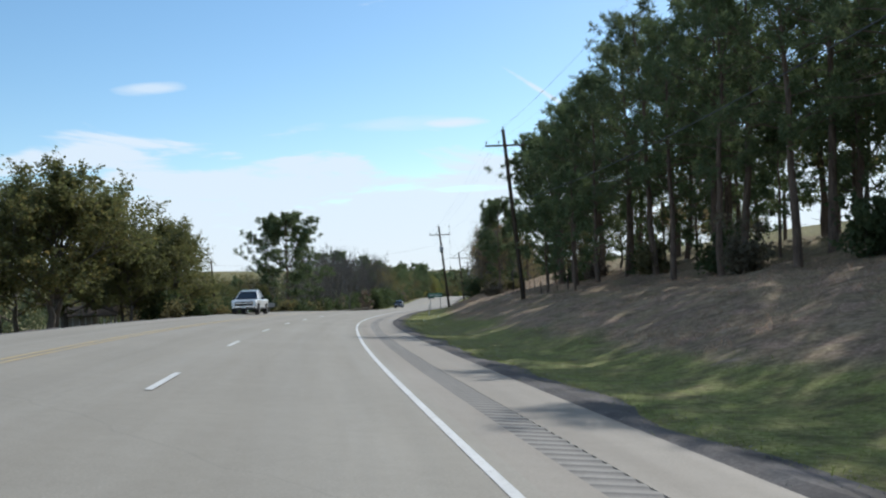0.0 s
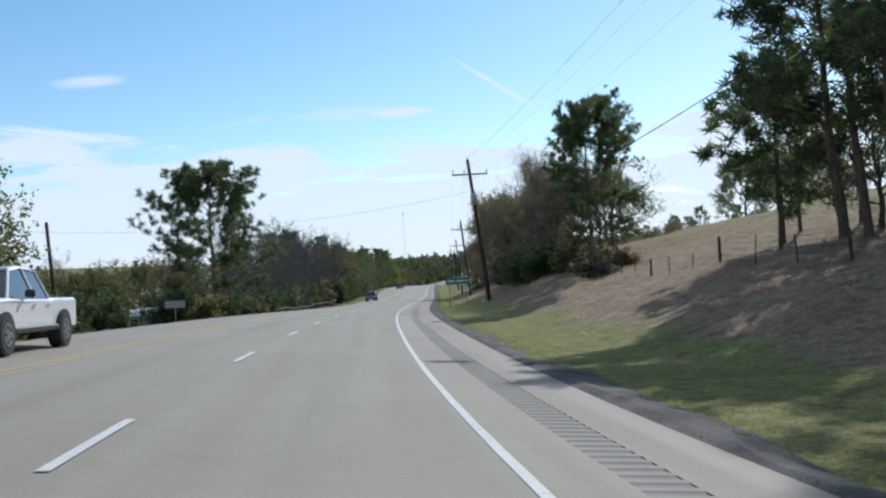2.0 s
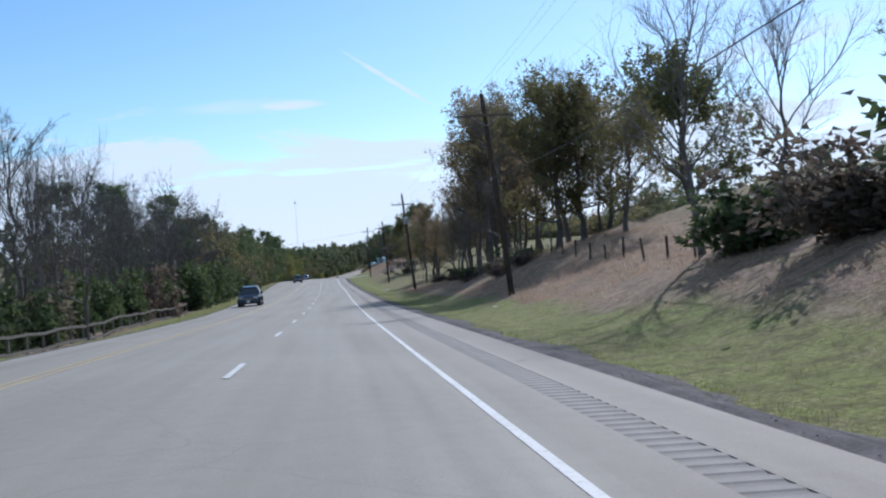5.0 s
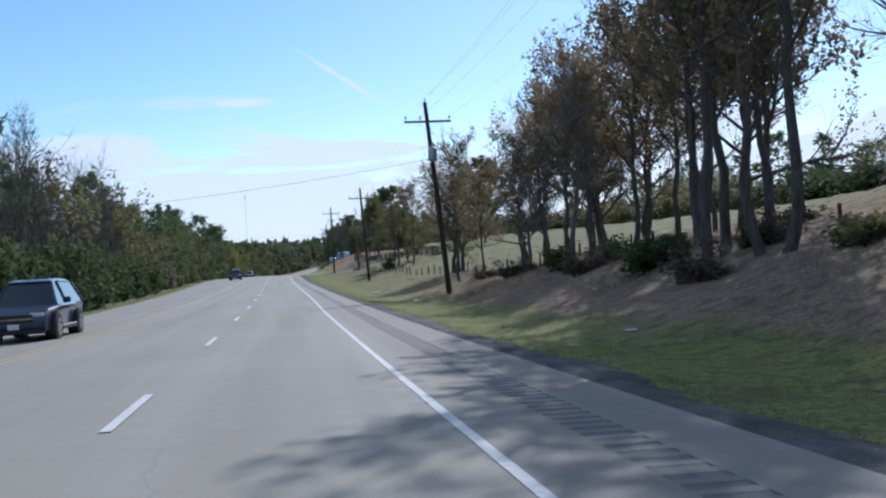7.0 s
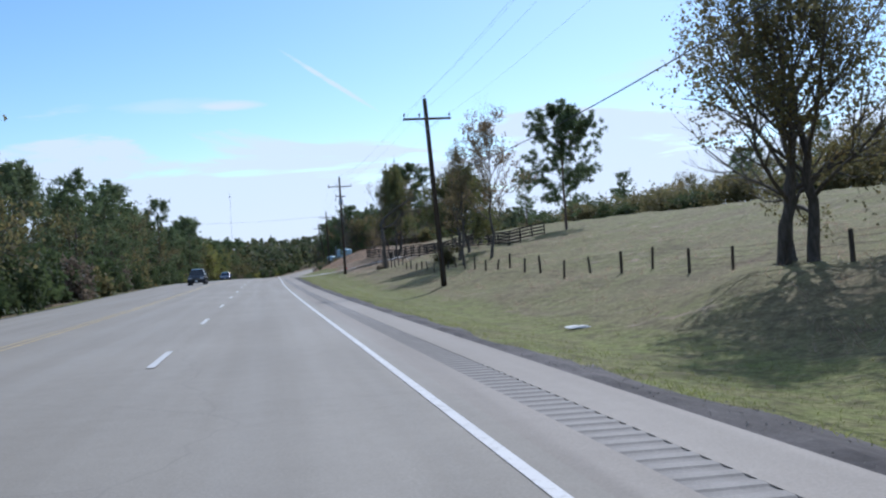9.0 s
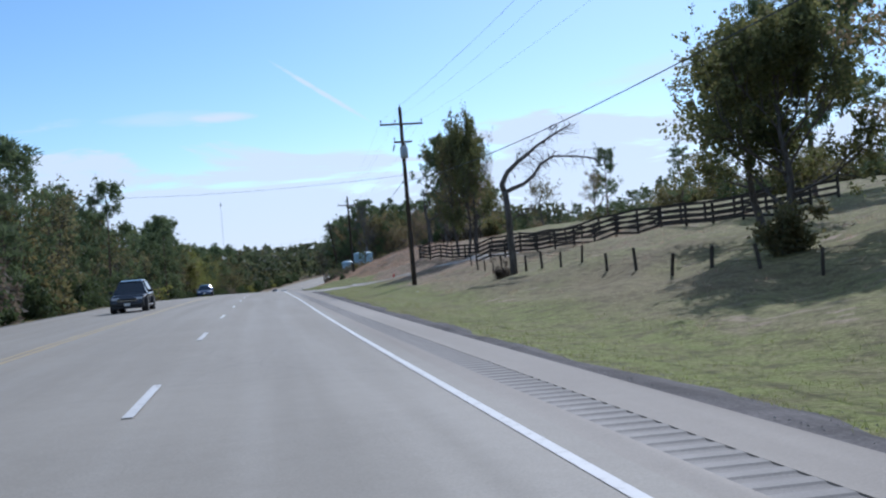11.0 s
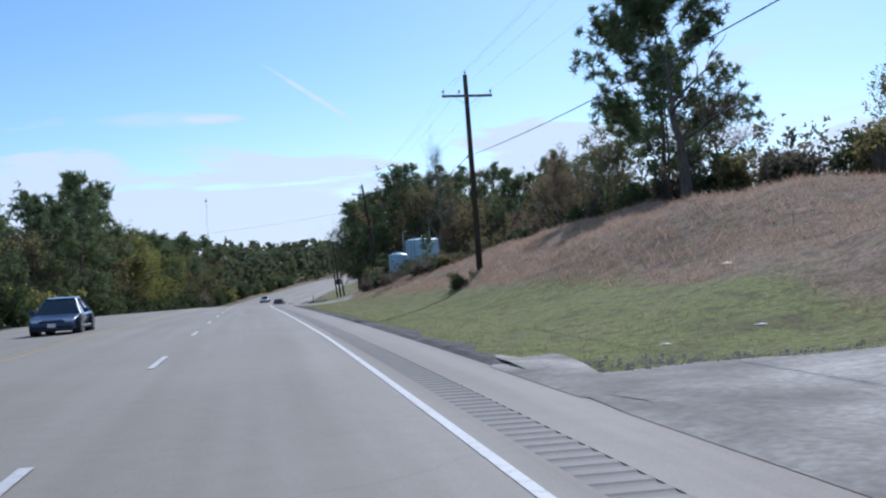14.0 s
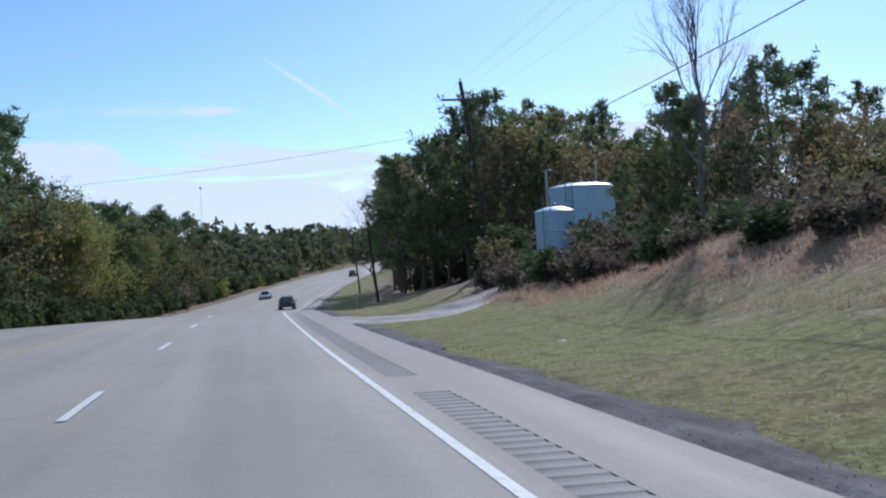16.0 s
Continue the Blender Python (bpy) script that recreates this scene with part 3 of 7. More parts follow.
# ---- mesh tools ----
class Shape:
    """Gathers boxes, tubes and plates into one mesh."""

    def __init__(self):
        self.v, self.f = [], []

    def add(self, verts, faces):
        n = len(self.v)
        self.v.extend(tuple(p) for p in verts)
        self.f.extend(tuple(i + n for i in f) for f in faces)
        return self

    def box(self, c, size, m=None, taper=1.0, bevel=0.0):
        x, y, z = (s / 2 for s in size)
        if bevel:
            pts, rings = [], []
            for zz, k in ((-z, bevel), (-z + bevel, 0), (z - bevel, 0), (z, bevel)):
                t = 1 if zz < 0 else taper
                a, b = (x - k) * t, (y - k) * t
                e = min(bevel, a * 0.5, b * 0.5)
                pts += [(a - e, -b, zz), (a, -b + e, zz), (a, b - e, zz), (a - e, b, zz), (-a + e, b, zz), (-a, b - e, zz), (-a, -b + e, zz), (-a + e, -b, zz)]
            faces = [tuple(range(7, -1, -1)), tuple(range(24, 32))]
            for r in range(3):
                faces += [(r * 8 + i, r * 8 + (i + 1) % 8, r * 8 + 8 + (i + 1) % 8, r * 8 + 8 + i) for i in range(8)]
        else:
            pts = [(sx * x * (taper if sz > 0 else 1), sy * y * (taper if sz > 0 else 1), sz * z) for sz in (-1, 1) for sx, sy in ((-1, -1), (1, -1), (1, 1), (-1, 1))]
            faces = [(3, 2, 1, 0), (4, 5, 6, 7), (0, 1, 5, 4), (1, 2, 6, 5), (2, 3, 7, 6), (3, 0, 4, 7)]
        pts = [Vector(p) for p in pts]
        if m is not None:
            pts = [m @ p for p in pts]
        return self.add([p + Vector(c) for p in pts], faces)

    def tube(self, pts, radii, sides=6, caps=True):
        pts = [Vector(p) for p in pts]
        if not hasattr(radii, "__len__"):
            radii = [radii] * len(pts)
        verts, faces = [], []
        side = None
        for i, p in enumerate(pts):
            d = (pts[min(i + 1, len(pts) - 1)] - pts[max(i - 1, 0)]).normalized()
            if side is None:
                side = d.orthogonal().normalized()
            side = (side - d * side.dot(d)).normalized()
            up = d.cross(side)
            for k in range(sides):
                a = 2 * math.pi * k / sides
                verts.append(p + (side * math.cos(a) + up * math.sin(a)) * radii[i])
        for i in range(len(pts) - 1):
            for k in range(sides):
                a, b = i * sides + k, i * sides + (k + 1) % sides
                faces.append((a, b, b + sides, a + sides))
        if caps:
            faces.append(tuple(range(sides - 1, -1, -1)))
            faces.append(tuple(range((len(pts) - 1) * sides, len(pts) * sides)))
        return self.add(verts, faces)

    def lathe(self, c, profile, sides=24):
        """Turned about the vertical through c; profile of (radius, height)."""
        verts, faces = [], []
        for r, z in profile:
            verts += [(c[0] + r * math.cos(2 * math.pi * k / sides), c[1] + r * math.sin(2 * math.pi * k / sides), c[2] + z) for k in range(sides)]
        for i in range(len(profile) - 1):
            for k in range(sides):
                a, b = i * sides + k, i * sides + (k + 1) % sides
                faces.append((a, b, b + sides, a + sides))
        faces.append(tuple(range(sides - 1, -1, -1)))
        faces.append(tuple(range((len(profile) - 1) * sides, len(profile) * sides)))
        return self.add(verts, faces)

    def mesh(self, name, mat, smooth=False):
        me = bpy.data.meshes.new(name)
        me.from_pydata([tuple(p) for p in self.v], [], self.f)
        me.materials.append(mat)
        if smooth:
            me.polygons.foreach_set("use_smooth", [True] * len(me.polygons))
        me.update()
        return me


def part(name, shape, mat, parent=None, label="", smooth=False):
    ob = new(name, shape.mesh(name, mat, smooth) if isinstance(shape, Shape) else shape)
    if parent is not None:
        ob.parent = parent
    if label:
        tagged(ob, label)
    return ob


def thing(name, label, category, place=None, group="", kind=""):
    ob = tagged(new(name), label, category, group, kind)
    ob.empty_display_size = 0.3
    if place is not None:
        ob.matrix_basis = place if isinstance(place, Matrix) else Matrix.Translation(place)
    return ob


def quads(name, verts, mat, uv=None, faces=None):
    """A mesh out of many loose four-cornered blades or out of a grid, from arrays."""
    me = bpy.data.meshes.new(name)
    n = len(verts)
    if faces is None:
        faces = np.arange(n).reshape(-1, 4)
    faces = np.asarray(faces)
    k = faces.shape[1]
    me.vertices.add(n)
    me.vertices.foreach_set("co", np.asarray(verts, np.float32).ravel())
    me.loops.add(faces.size)
    me.loops.foreach_set("vertex_index", faces.astype(np.int32).ravel())
    me.polygons.add(len(faces))
    me.polygons.foreach_set("loop_start", np.arange(0, faces.size, k, dtype=np.int32))
    if uv is not None:
        layer = me.uv_layers.new(name="UVMap")
        layer.data.foreach_set("uv", np.asarray(uv, np.float32)[faces.ravel()].ravel())
    me.polygons.foreach_set("use_smooth", np.zeros(len(faces), bool))
    me.materials.append(mat)
    me.update(calc_edges=True)
    me.validate()
    return me


def strip(name, y0, y1, us, mat, lift, step=2.0, thick=0.0):
    """A strip of pavement between the given lines, following the road."""
    ys = np.arange(y0, y1 + step * 0.5, step)
    us = np.asarray(us, float)
    Y, U = np.meshgrid(ys, us, indexing="ij")
    U = U + narrow(Y) * (U <= EDGE_L) + slim(Y) * (U >= EDGE_R) + sway(Y) * ((U > 2.3) & (U < 3.0)) + line_sway(Y) * ((U > 1.6) & (U < 1.8)) + lane_sway(Y) * ((U > -2.1) & (U < -1.8) & (lift > 0.01))
    Xc = road_x(Y) + U * stretch(Y)
    Z = road_z(Y) + cross_fall(Y, U) + lift
    v = np.stack([Xc, Y, Z], -1).reshape(-1, 3)
    n, m = len(ys), len(us)
    i = np.arange((n - 1) * m).reshape(n - 1, m)[:, :-1].ravel()
    f = np.stack([i, i + 1, i + m + 1, i + m], 1)
    uv = np.stack([U, Y], -1).reshape(-1, 2)
    if thick:
        b = v.copy()
        b[:, 2] -= thick
        k = len(v)
        v = np.concatenate([v, b])
        uv = np.concatenate([uv, uv])
        sides = []
        for a in range(n - 1):
            sides += [(a * m, (a + 1) * m, (a + 1) * m + k, a * m + k), ((a + 1) * m + m - 1, a * m + m - 1, a * m + m - 1 + k, (a + 1) * m + m - 1 + k)]
        for a in range(m - 1):
            sides += [(a + 1, a, a + k, a + 1 + k), ((n - 1) * m + a, (n - 1) * m + a + 1, (n - 1) * m + a + 1 + k, (n - 1) * m + a + k)]
        f = np.concatenate([f, np.array(sides)])
    return quads(name, v, mat, uv, f)


# ---- ground and road ----
def build_ground():
    ys = np.concatenate([[-2200, -1200, -700, -400, -250], np.arange(-160, -20, 8), np.arange(-20, 480, 1.0), np.arange(480, 620, 2.0), np.arange(620, 900, 8), [950, 1050, 1200, 1400, 1700, 2200, 3000]])
    us = np.concatenate([[-2500, -1400, -900, -600, -400, -300, -200, -150, -110, -80], np.arange(-60, -18, 3), np.arange(-18, -11.2, 1), [-11.2, -11.0, -6, 0, 3.9, 4.05],
                         np.arange(4.6, 24, 0.7), np.arange(24, 60, 2.5), [62, 75, 90, 110, 140, 180, 240, 300, 420, 600, 900, 1400, 2500]])
    Y, U = np.meshgrid(ys, us, indexing="ij")
    U0 = U
    U = U + narrow(Y) * np.clip((U + 30) / 16, 0, 1) * (U <= -10.9) + slim(Y) * np.clip((9 - U) / 4, 0, 1) * (U > 3.85)
    Xc = road_x(Y) + U * stretch(Y)
    Z = land(Y, U) + rough(Xc, Y, U)
    # a shallow bed for the gravel on both sides
    Z = Z - np.interp(U0, [-12.2, -11.6, -11.2, 4.05, 4.6, 5.2], [0, 0.1, 0.12, 0.12, 0.08, 0.0]) * ((U0 <= EDGE_L) | (U0 >= EDGE_R))
    v = np.stack([Xc, Y, Z], -1).reshape(-1, 3)
    n, m = len(ys), len(us)
    i = np.arange((n - 1) * m).reshape(n - 1, m)[:, :-1].ravel()
    f = np.stack([i, i + 1, i + m + 1, i + m], 1)
    ob = new("ground", quads("ground", v, GROUND, np.stack([U, Y], -1).reshape(-1, 2), f))
    mown = mown_edge(Y)
    zones = np.stack([np.clip(np.where(U > 0, U - mown, -11.5 - U - 3.5), -6, 6), np.clip(np.maximum((np.abs(U) - 20) / 14, np.interp(Y, [232, 256, 345, 380], [0, 0.95, 0.9, 0]) * np.clip((U - mown + 1) / 2, 0, 1) + np.interp(Y, [415, 440], [0, 0.75]) * ((U > 0) & (U < 11))), 0, 1)], -1).reshape(-1, 2)
    layer = ob.data.uv_layers.new(name="zone")
    layer.data.foreach_set("uv", zones.astype(np.float32)[f.ravel()].ravel())
    ob.data.polygons.foreach_set("use_smooth", [True] * len(ob.data.polygons))
    tagged(ob, "mown green roadside grass rising to dry reddish banks", "ground", kind="structure")


build_ground()
ROAD_END = 1000
road = tagged(new("road", strip("road", -160, ROAD_END, [EDGE_L, -7.6, LINE_Y, LANE, 1.95], ASPHALT, 0, 2.0, 0.3)),
              "worn grey asphalt highway with faded lane markings", "road", kind="structure")
part("shoulder", strip("shoulder", -160, ROAD_END, [2.9, EDGE_R], SHOULDER, 0, 2.0, 0.3), None, road)
part("shoulder", strip("shoulder", -160, ROAD_END, [1.95, 2.42], SHOULDER, 0, 2.0, 0.3), None, road)


def edge_line(name, u, w, mat, y0=-160, y1=ROAD_END, step=2.0):
    part(name, strip(name, y0, y1, [u - w / 2, u + w / 2], mat, 0.006, step), None, road)


edge_line("edge_line", LINE_R, 0.11, WHITE_LINE)
edge_line("centre_line", LINE_Y - 0.13, 0.11, YELLOW_LINE)
edge_line("centre_line", LINE_Y + 0.13, 0.11, YELLOW_LINE)


def along():
    """Distance along the road, for the dashes."""
    ys = np.arange(-160, ROAD_END, 0.5)
    s = np.concatenate([[0], np.cumsum(np.hypot(np.diff(road_x(ys)), 0.5))])
    return ys, s - np.interp(0, ys, s)


ALONG_Y, ALONG_S = along()


def build_dashes():
    for k in range(-8, 60):
        s1 = 12.19 * k
        s1 += float(np.interp(s1, [60, 100, 155, 330, 400], [3.7, 3.2, 9.3, 9.4, 10.3]))
        s1 += float(np.interp(s1, [16, 30, 60, 87, 113, 140, 167, 180, 204, 238, 264, 300, 350, 363, 412, 448], [0.7, 0.7, 0.2, -0.3, -0.5, 0.3, 1.2, 0.7, 0.2, 0.0, -0.65, -0.4, 0.1, 0.7, 0.5, -1.1]))
        y0, y1 = np.interp([s1 - 3.05, s1], ALONG_S, ALONG_Y)
        part("lane_dash", strip("lane_dash", y0, y1, [LANE - 0.06, LANE + 0.06], WHITE_LINE, 0.014, (y1 - y0) / 4), None, road)


build_dashes()


def build_rumble():
    """Milled grooves across the inner shoulder; broken at the drives."""
    for a, b in ((-30, 445.2), (446.7, 600)):
        ys = np.arange(a, b, 0.3)
        v, f, uv = [], [], []
        us = (2.42, 2.9)
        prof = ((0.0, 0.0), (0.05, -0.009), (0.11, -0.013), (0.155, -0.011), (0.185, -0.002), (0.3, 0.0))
        rows = np.array([(y + dy, dz) for y in ys for dy, dz in prof[:-1]])
        Y, D = rows[:, 0], rows[:, 1]
        for u in us:
            v.append(np.stack([road_x(Y) + (u + sway(Y)) * stretch(Y), Y, road_z(Y) + cross_fall(Y, u + sway(Y)) + D], -1))
            uv.append(np.stack([np.full(len(Y), u), Y], -1))
        n = len(Y)
        i = np.arange(n - 1)
        f = np.stack([i, i + n, i + n + 1, i + 1], 1)
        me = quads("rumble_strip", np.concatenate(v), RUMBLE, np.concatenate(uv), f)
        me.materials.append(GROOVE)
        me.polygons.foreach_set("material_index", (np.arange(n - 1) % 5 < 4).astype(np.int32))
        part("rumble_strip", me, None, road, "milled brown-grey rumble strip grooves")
    part("shoulder", strip("shoulder", -160, ROAD_END, [2.42, 2.9], SHOULDER, -0.035, 2.0), None, road)
    part("shoulder", strip("shoulder", 444.9, 446.9, [2.42, 2.9], SHOULDER, 0.0, 1.0), None, road)


build_rumble()


def build_gravel():
    """Dark crumbled edge beside the pavement, with loose stones."""
    rng = np.random.default_rng(5)
    for side, (ua, ub) in (("r", (EDGE_R, 4.95)), ("l", (-11.7, EDGE_L))):
        ys = np.arange(-60, 620, 0.8)
        cols = np.linspace(ua, ub, 5)
        Y, U = np.meshgrid(ys, cols, indexing="ij")
        wob = 0.22 * np.sin(Y * 0.9) + 0.18 * np.sin(Y * 0.37 + 1) + rng.normal(0, 0.08, Y.shape)
        t = (U - ua) / (ub - ua)
        U = U + wob * (t if side == "r" else 1 - t)
        at_edge = np.abs(U - (EDGE_R if side == "r" else EDGE_L)) < 1e-6
        U = U + (narrow(Y) if side == "l" else slim(Y))
        Xc = road_x(Y) + U * stretch(Y)
        Z = land(Y, U) + rough(Xc, Y, U) + 0.045 - 0.08 * (t if side == "r" else 1 - t) ** 2 + rng.normal(0, 0.012, Y.shape) * ~at_edge
        Z = Z - 0.05 * at_edge
        if side == "r":     # none where the drives join
            Z = Z - np.interp(Y, [380, 384, 392, 396, 465.8, 468, 472, 474.5], [0, 0.13, 0.13, 0, 0, 0.13, 0.13, 0])
        n, m = Y.shape
        i = np.arange((n - 1) * m).reshape(n - 1, m)[:, :-1].ravel()
        ob = new("gravel_edge", quads("gravel_edge", np.stack([Xc, Y, Z], -1).reshape(-1, 3), GRAVEL, np.stack([U, Y], -1).reshape(-1, 2), np.stack([i, i + 1, i + m + 1, i + m], 1)))
        tagged(ob, "dark crumbled gravel edge beside the pavement", "gravel", kind="structure")
    n = 20000
    y = rng.uniform(-10, 470, n)
    u = 4.08 + 1.2 * rng.uniform(0, 1, n) ** 1.4
    keep = ((y < 381) | (y > 395)) & ((y < 466) | (y > 474))
    y, u = y[keep], u[keep]
    n = len(y)
    u = u + slim(y)
    x = road_x(y) + u * stretch(y)
    z = land(y, u) + rough(x, y, u) + 0.03
    base = np.array([(1, 0.2, -.3), (-.5, .87, -.3), (-.6, -.7, -.3), (0.1, 0, .45)])
    s = 0.004 + 0.016 * rng.uniform(0, 1, n) ** 2
    a = rng.uniform(0, 6.28, n)
    c, sn = np.cos(a), np.sin(a)
    V = np.stack([base[:, 0] * c[:, None] - base[:, 1] * sn[:, None], base[:, 0] * sn[:, None] + base[:, 1] * c[:, None], np.broadcast_to(base[:, 2], (n, 4))], -1) * s[:, None, None]
    V += np.stack([x, y, z], -1)[:, None]
    F = (np.array([(0, 1, 3), (1, 2, 3), (2, 0, 3)])[None] + 4 * np.arange(n)[:, None, None]).reshape(-1, 3)
    tagged(new("loose_stones", quads("loose_stones", V.reshape(-1, 3), CHIPS, None, F)), "loose dark stones strewn along the gravel edge", "stones", kind="stuff")


build_gravel()


def build_drive(name, label, pts, widths, mat, lift):
    """A lane off the road over the ground: middle line as (along, right) and widths."""
    pts = np.array(pts, float)
    t = np.linspace(0, len(pts) - 1, 60)
    yc = smooth_line(t, np.arange(len(pts)), pts[:, 0])
    uc = smooth_line(t, np.arange(len(pts)), pts[:, 1])
    w = smooth_line(t, np.arange(len(pts)), widths)
    dy, du = np.gradient(yc), np.gradient(uc)
    L = np.hypot(dy, du)
    V, UV = [], []
    rng = np.random.default_rng(3)
    for k in np.linspace(-0.5, 0.5, 7):
        j = 1 + (abs(k) > 0.4) * rng.normal(0, 0.03, len(t))
        y, u = yc - du / L * w * k * j, uc + dy / L * w * k * j
        edge = EDGE_R + slim(y)
        u = np.maximum(u, edge - 0.07)
        x = road_x(y) + u * stretch(y)
        rise = 0.006 + (lift - 0.006) * np.clip((u - edge) / 0.5, 0, 1)
        z = np.where(u < edge, road_z(y) + cross_fall(y, u) + 0.006, land(y, u) + rough(x, y, u) + (rise if abs(k) < 0.45 else np.minimum(rise, -0.03)))
        V.append(np.stack([x, y, z], -1))
        UV.append(np.stack([u, y], -1))
    n = len(t)
    f = [(a * n + i, a * n + i + 1, (a + 1) * n + i + 1, (a + 1) * n + i) for a in range(6) for i in range(n - 1)]
    tagged(new(name, quads(name, np.concatenate(V), mat, np.concatenate(UV), np.array(f)[:, ::-1])), label, "drive", kind="structure")


def build_rubble():
    """Pale stones swept to the margins of the farm drive."""
    rng = np.random.default_rng(17)
    n = 1500
    near = rng.random(n) < 0.35
    u = 4.3 + 6.5 * rng.uniform(0, 1, n) ** 1.2
    half = np.interp(u, [4.2, 5.6, 7.4, 10, 13], [5.4, 3.2, 2.2, 1.75, 1.45])
    mid = np.interp(u, [4.2, 5.6, 7.4, 10, 13], [388, 389, 388.6, 387.6, 386])
    y = mid + np.where(near, -1, 1) * (half - 0.35 + rng.normal(0, 0.5, n))
    x = road_x(y) + u * stretch(y)
    z = land(y, u) + rough(x, y, u) + 0.045
    s = 0.012 + 0.045 * rng.uniform(0, 1, n) ** 3
    base = np.array([(1, .1, -.3), (-.2, .9, -.25), (-.9, -.1, -.3), (.1, -.85, -.25), (.25, .1, .5), (-.35, -.1, .42)])
    a = rng.uniform(0, 6.28, n)
    c, sn = np.cos(a)[:, None], np.sin(a)[:, None]
    V = np.stack([base[:, 0] * c - base[:, 1] * sn, base[:, 0] * sn + base[:, 1] * c, np.broadcast_to(base[:, 2], (n, 6))], -1) * s[:, None, None] * rng.uniform(0.7, 1.3, (n, 6, 1))
    V += np.stack([x, y, z], -1)[:, None]
    F = np.array([(0, 1, 4), (1, 5, 4), (1, 2, 5), (2, 3, 5), (3, 4, 5), (3, 0, 4)])
    tagged(new("rubble", quads("rubble", V.reshape(-1, 3), RUBBLE, None, (F[None] + 6 * np.arange(n)[:, None, None]).reshape(-1, 3))), "pale broken stones along the margins of the drive", "stones", kind="stuff")


build_rubble()
build_drive("drive", "pale crushed stone farm drive joining the road", [(388, 3.4), (388, 4.2), (389, 5.6), (388.6, 7.4), (387.6, 10), (386, 13.5), (383, 16.8), (377, 18.8), (371, 19.9)], [17, 11, 6.4, 4.4, 3.5, 2.9, 2.6, 2.4, 2.0], LIME, 0.075)
build_drive("drive", "pale dirt track leading off the shoulder", [(470, 3.5), (470, 7), (474, 11), (478, 13)], [9, 5, 3.2, 2.6], LIME, 0.06)


# ---- grass ----
def blades(name, label, mat, n, ya, yb, ua, ub, hmin, hmax, wide, lean, seed, per=5, patchy=None):
    rng = np.random.default_rng(seed)
    y = rng.uniform(ya, yb, n)
    u = ua + (ub - ua) * rng.uniform(0, 1, n) ** 1.3
    if patchy is not None:
        keep = patchy(y, u, rng.uniform(0, 1, n))
        y, u = y[keep], u[keep]
        n = len(y)
    y = np.repeat(y, per) + rng.normal(0, 0.22, n * per)
    u = np.repeat(u, per) + rng.normal(0, 0.22, n * per)
    m = n * per
    x = road_x(y) + u * stretch(y)
    p = np.stack([x, y, land(y, u) + rough(x, y, u) - 0.02], -1)
    h = rng.uniform(hmin, hmax, m)
    a = rng.uniform(0, 6.28, m)
    w = np.stack([np.cos(a), np.sin(a), np.zeros(m)], -1) * wide * rng.uniform(0.6, 1.3, (m, 1))
    b = rng.uniform(0, 6.28, m)
    top = p + np.stack([np.cos(b) * lean * h, np.sin(b) * lean * h, h], -1) * rng.uniform(0.7, 1.1, (m, 1))
    V = np.stack([p - w, p + w, top], 1).reshape(-1, 3)
    F = np.arange(len(V)).reshape(-1, 3)
    tagged(new(name, quads(name, V, mat, None, F)), label, "grass", kind="stuff")


def bank_only(y, u, r):
    f = np.sin(y * 0.11) + np.sin(y * 0.043 + 2) + 0.6 * np.sin(u * 1.3 + y * 0.3)
    f = f + 1.3 * np.sin(y * 0.31 + u * 0.45) * np.sin(u * 0.8 - y * 0.13)
    return (u > mown_edge(y) - 0.4 + 0.5 * f) & (r < np.clip(0.45 + 0.35 * f + (u - 10) * 0.08, 0.0, 1) * np.interp(y, [240, 256, 345, 375], [1, 0.22, 0.22, 1]))


blades("verge_grass", "short green verge grass beside the gravel edge", BLADE, 24000, -5, 470, 4.5, 8.6, 0.03, 0.1, 0.007, 0.7, 11, 4)
blades("verge_grass", "short green verge grass on the far roadside", BLADE, 7000, 20, 420, -9.5, -17, 0.05, 0.16, 0.012, 0.5, 12)
blades("broom_grass", "dry reddish broom grass in clumps on the roadside bank", BROOM, 24000, 20, 480, 8.0, 30, 0.08, 0.3, 0.009, 1.0, 13, 9, bank_only)
blades("broom_grass", "tall straw-coloured dry grass on the shaded bank", BROOM, 5200, 168, 262, 8.6, 20, 0.12, 0.42, 0.011, 0.7, 14, 9, bank_only)
blades("broom_grass", "tall reddish dry grass over the slope of the mound", BROOM, 5200, 400, 472, 9.6, 21, 0.12, 0.4, 0.011, 0.7, 15, 9, bank_only)


# ---- trees ----
def limb(rng, start, direction, length, segs, sag, wander):
    pts, p, d = [Vector(start)], Vector(start), Vector(direction).normalized()
    for i in range(segs):
        d = (d + Vector((rng.normal(0, wander), rng.normal(0, wander), rng.normal(0, wander * 0.6) + sag))).normalized()
        p = p + d * (length / segs)
        pts.append(p.copy())
    return pts, d


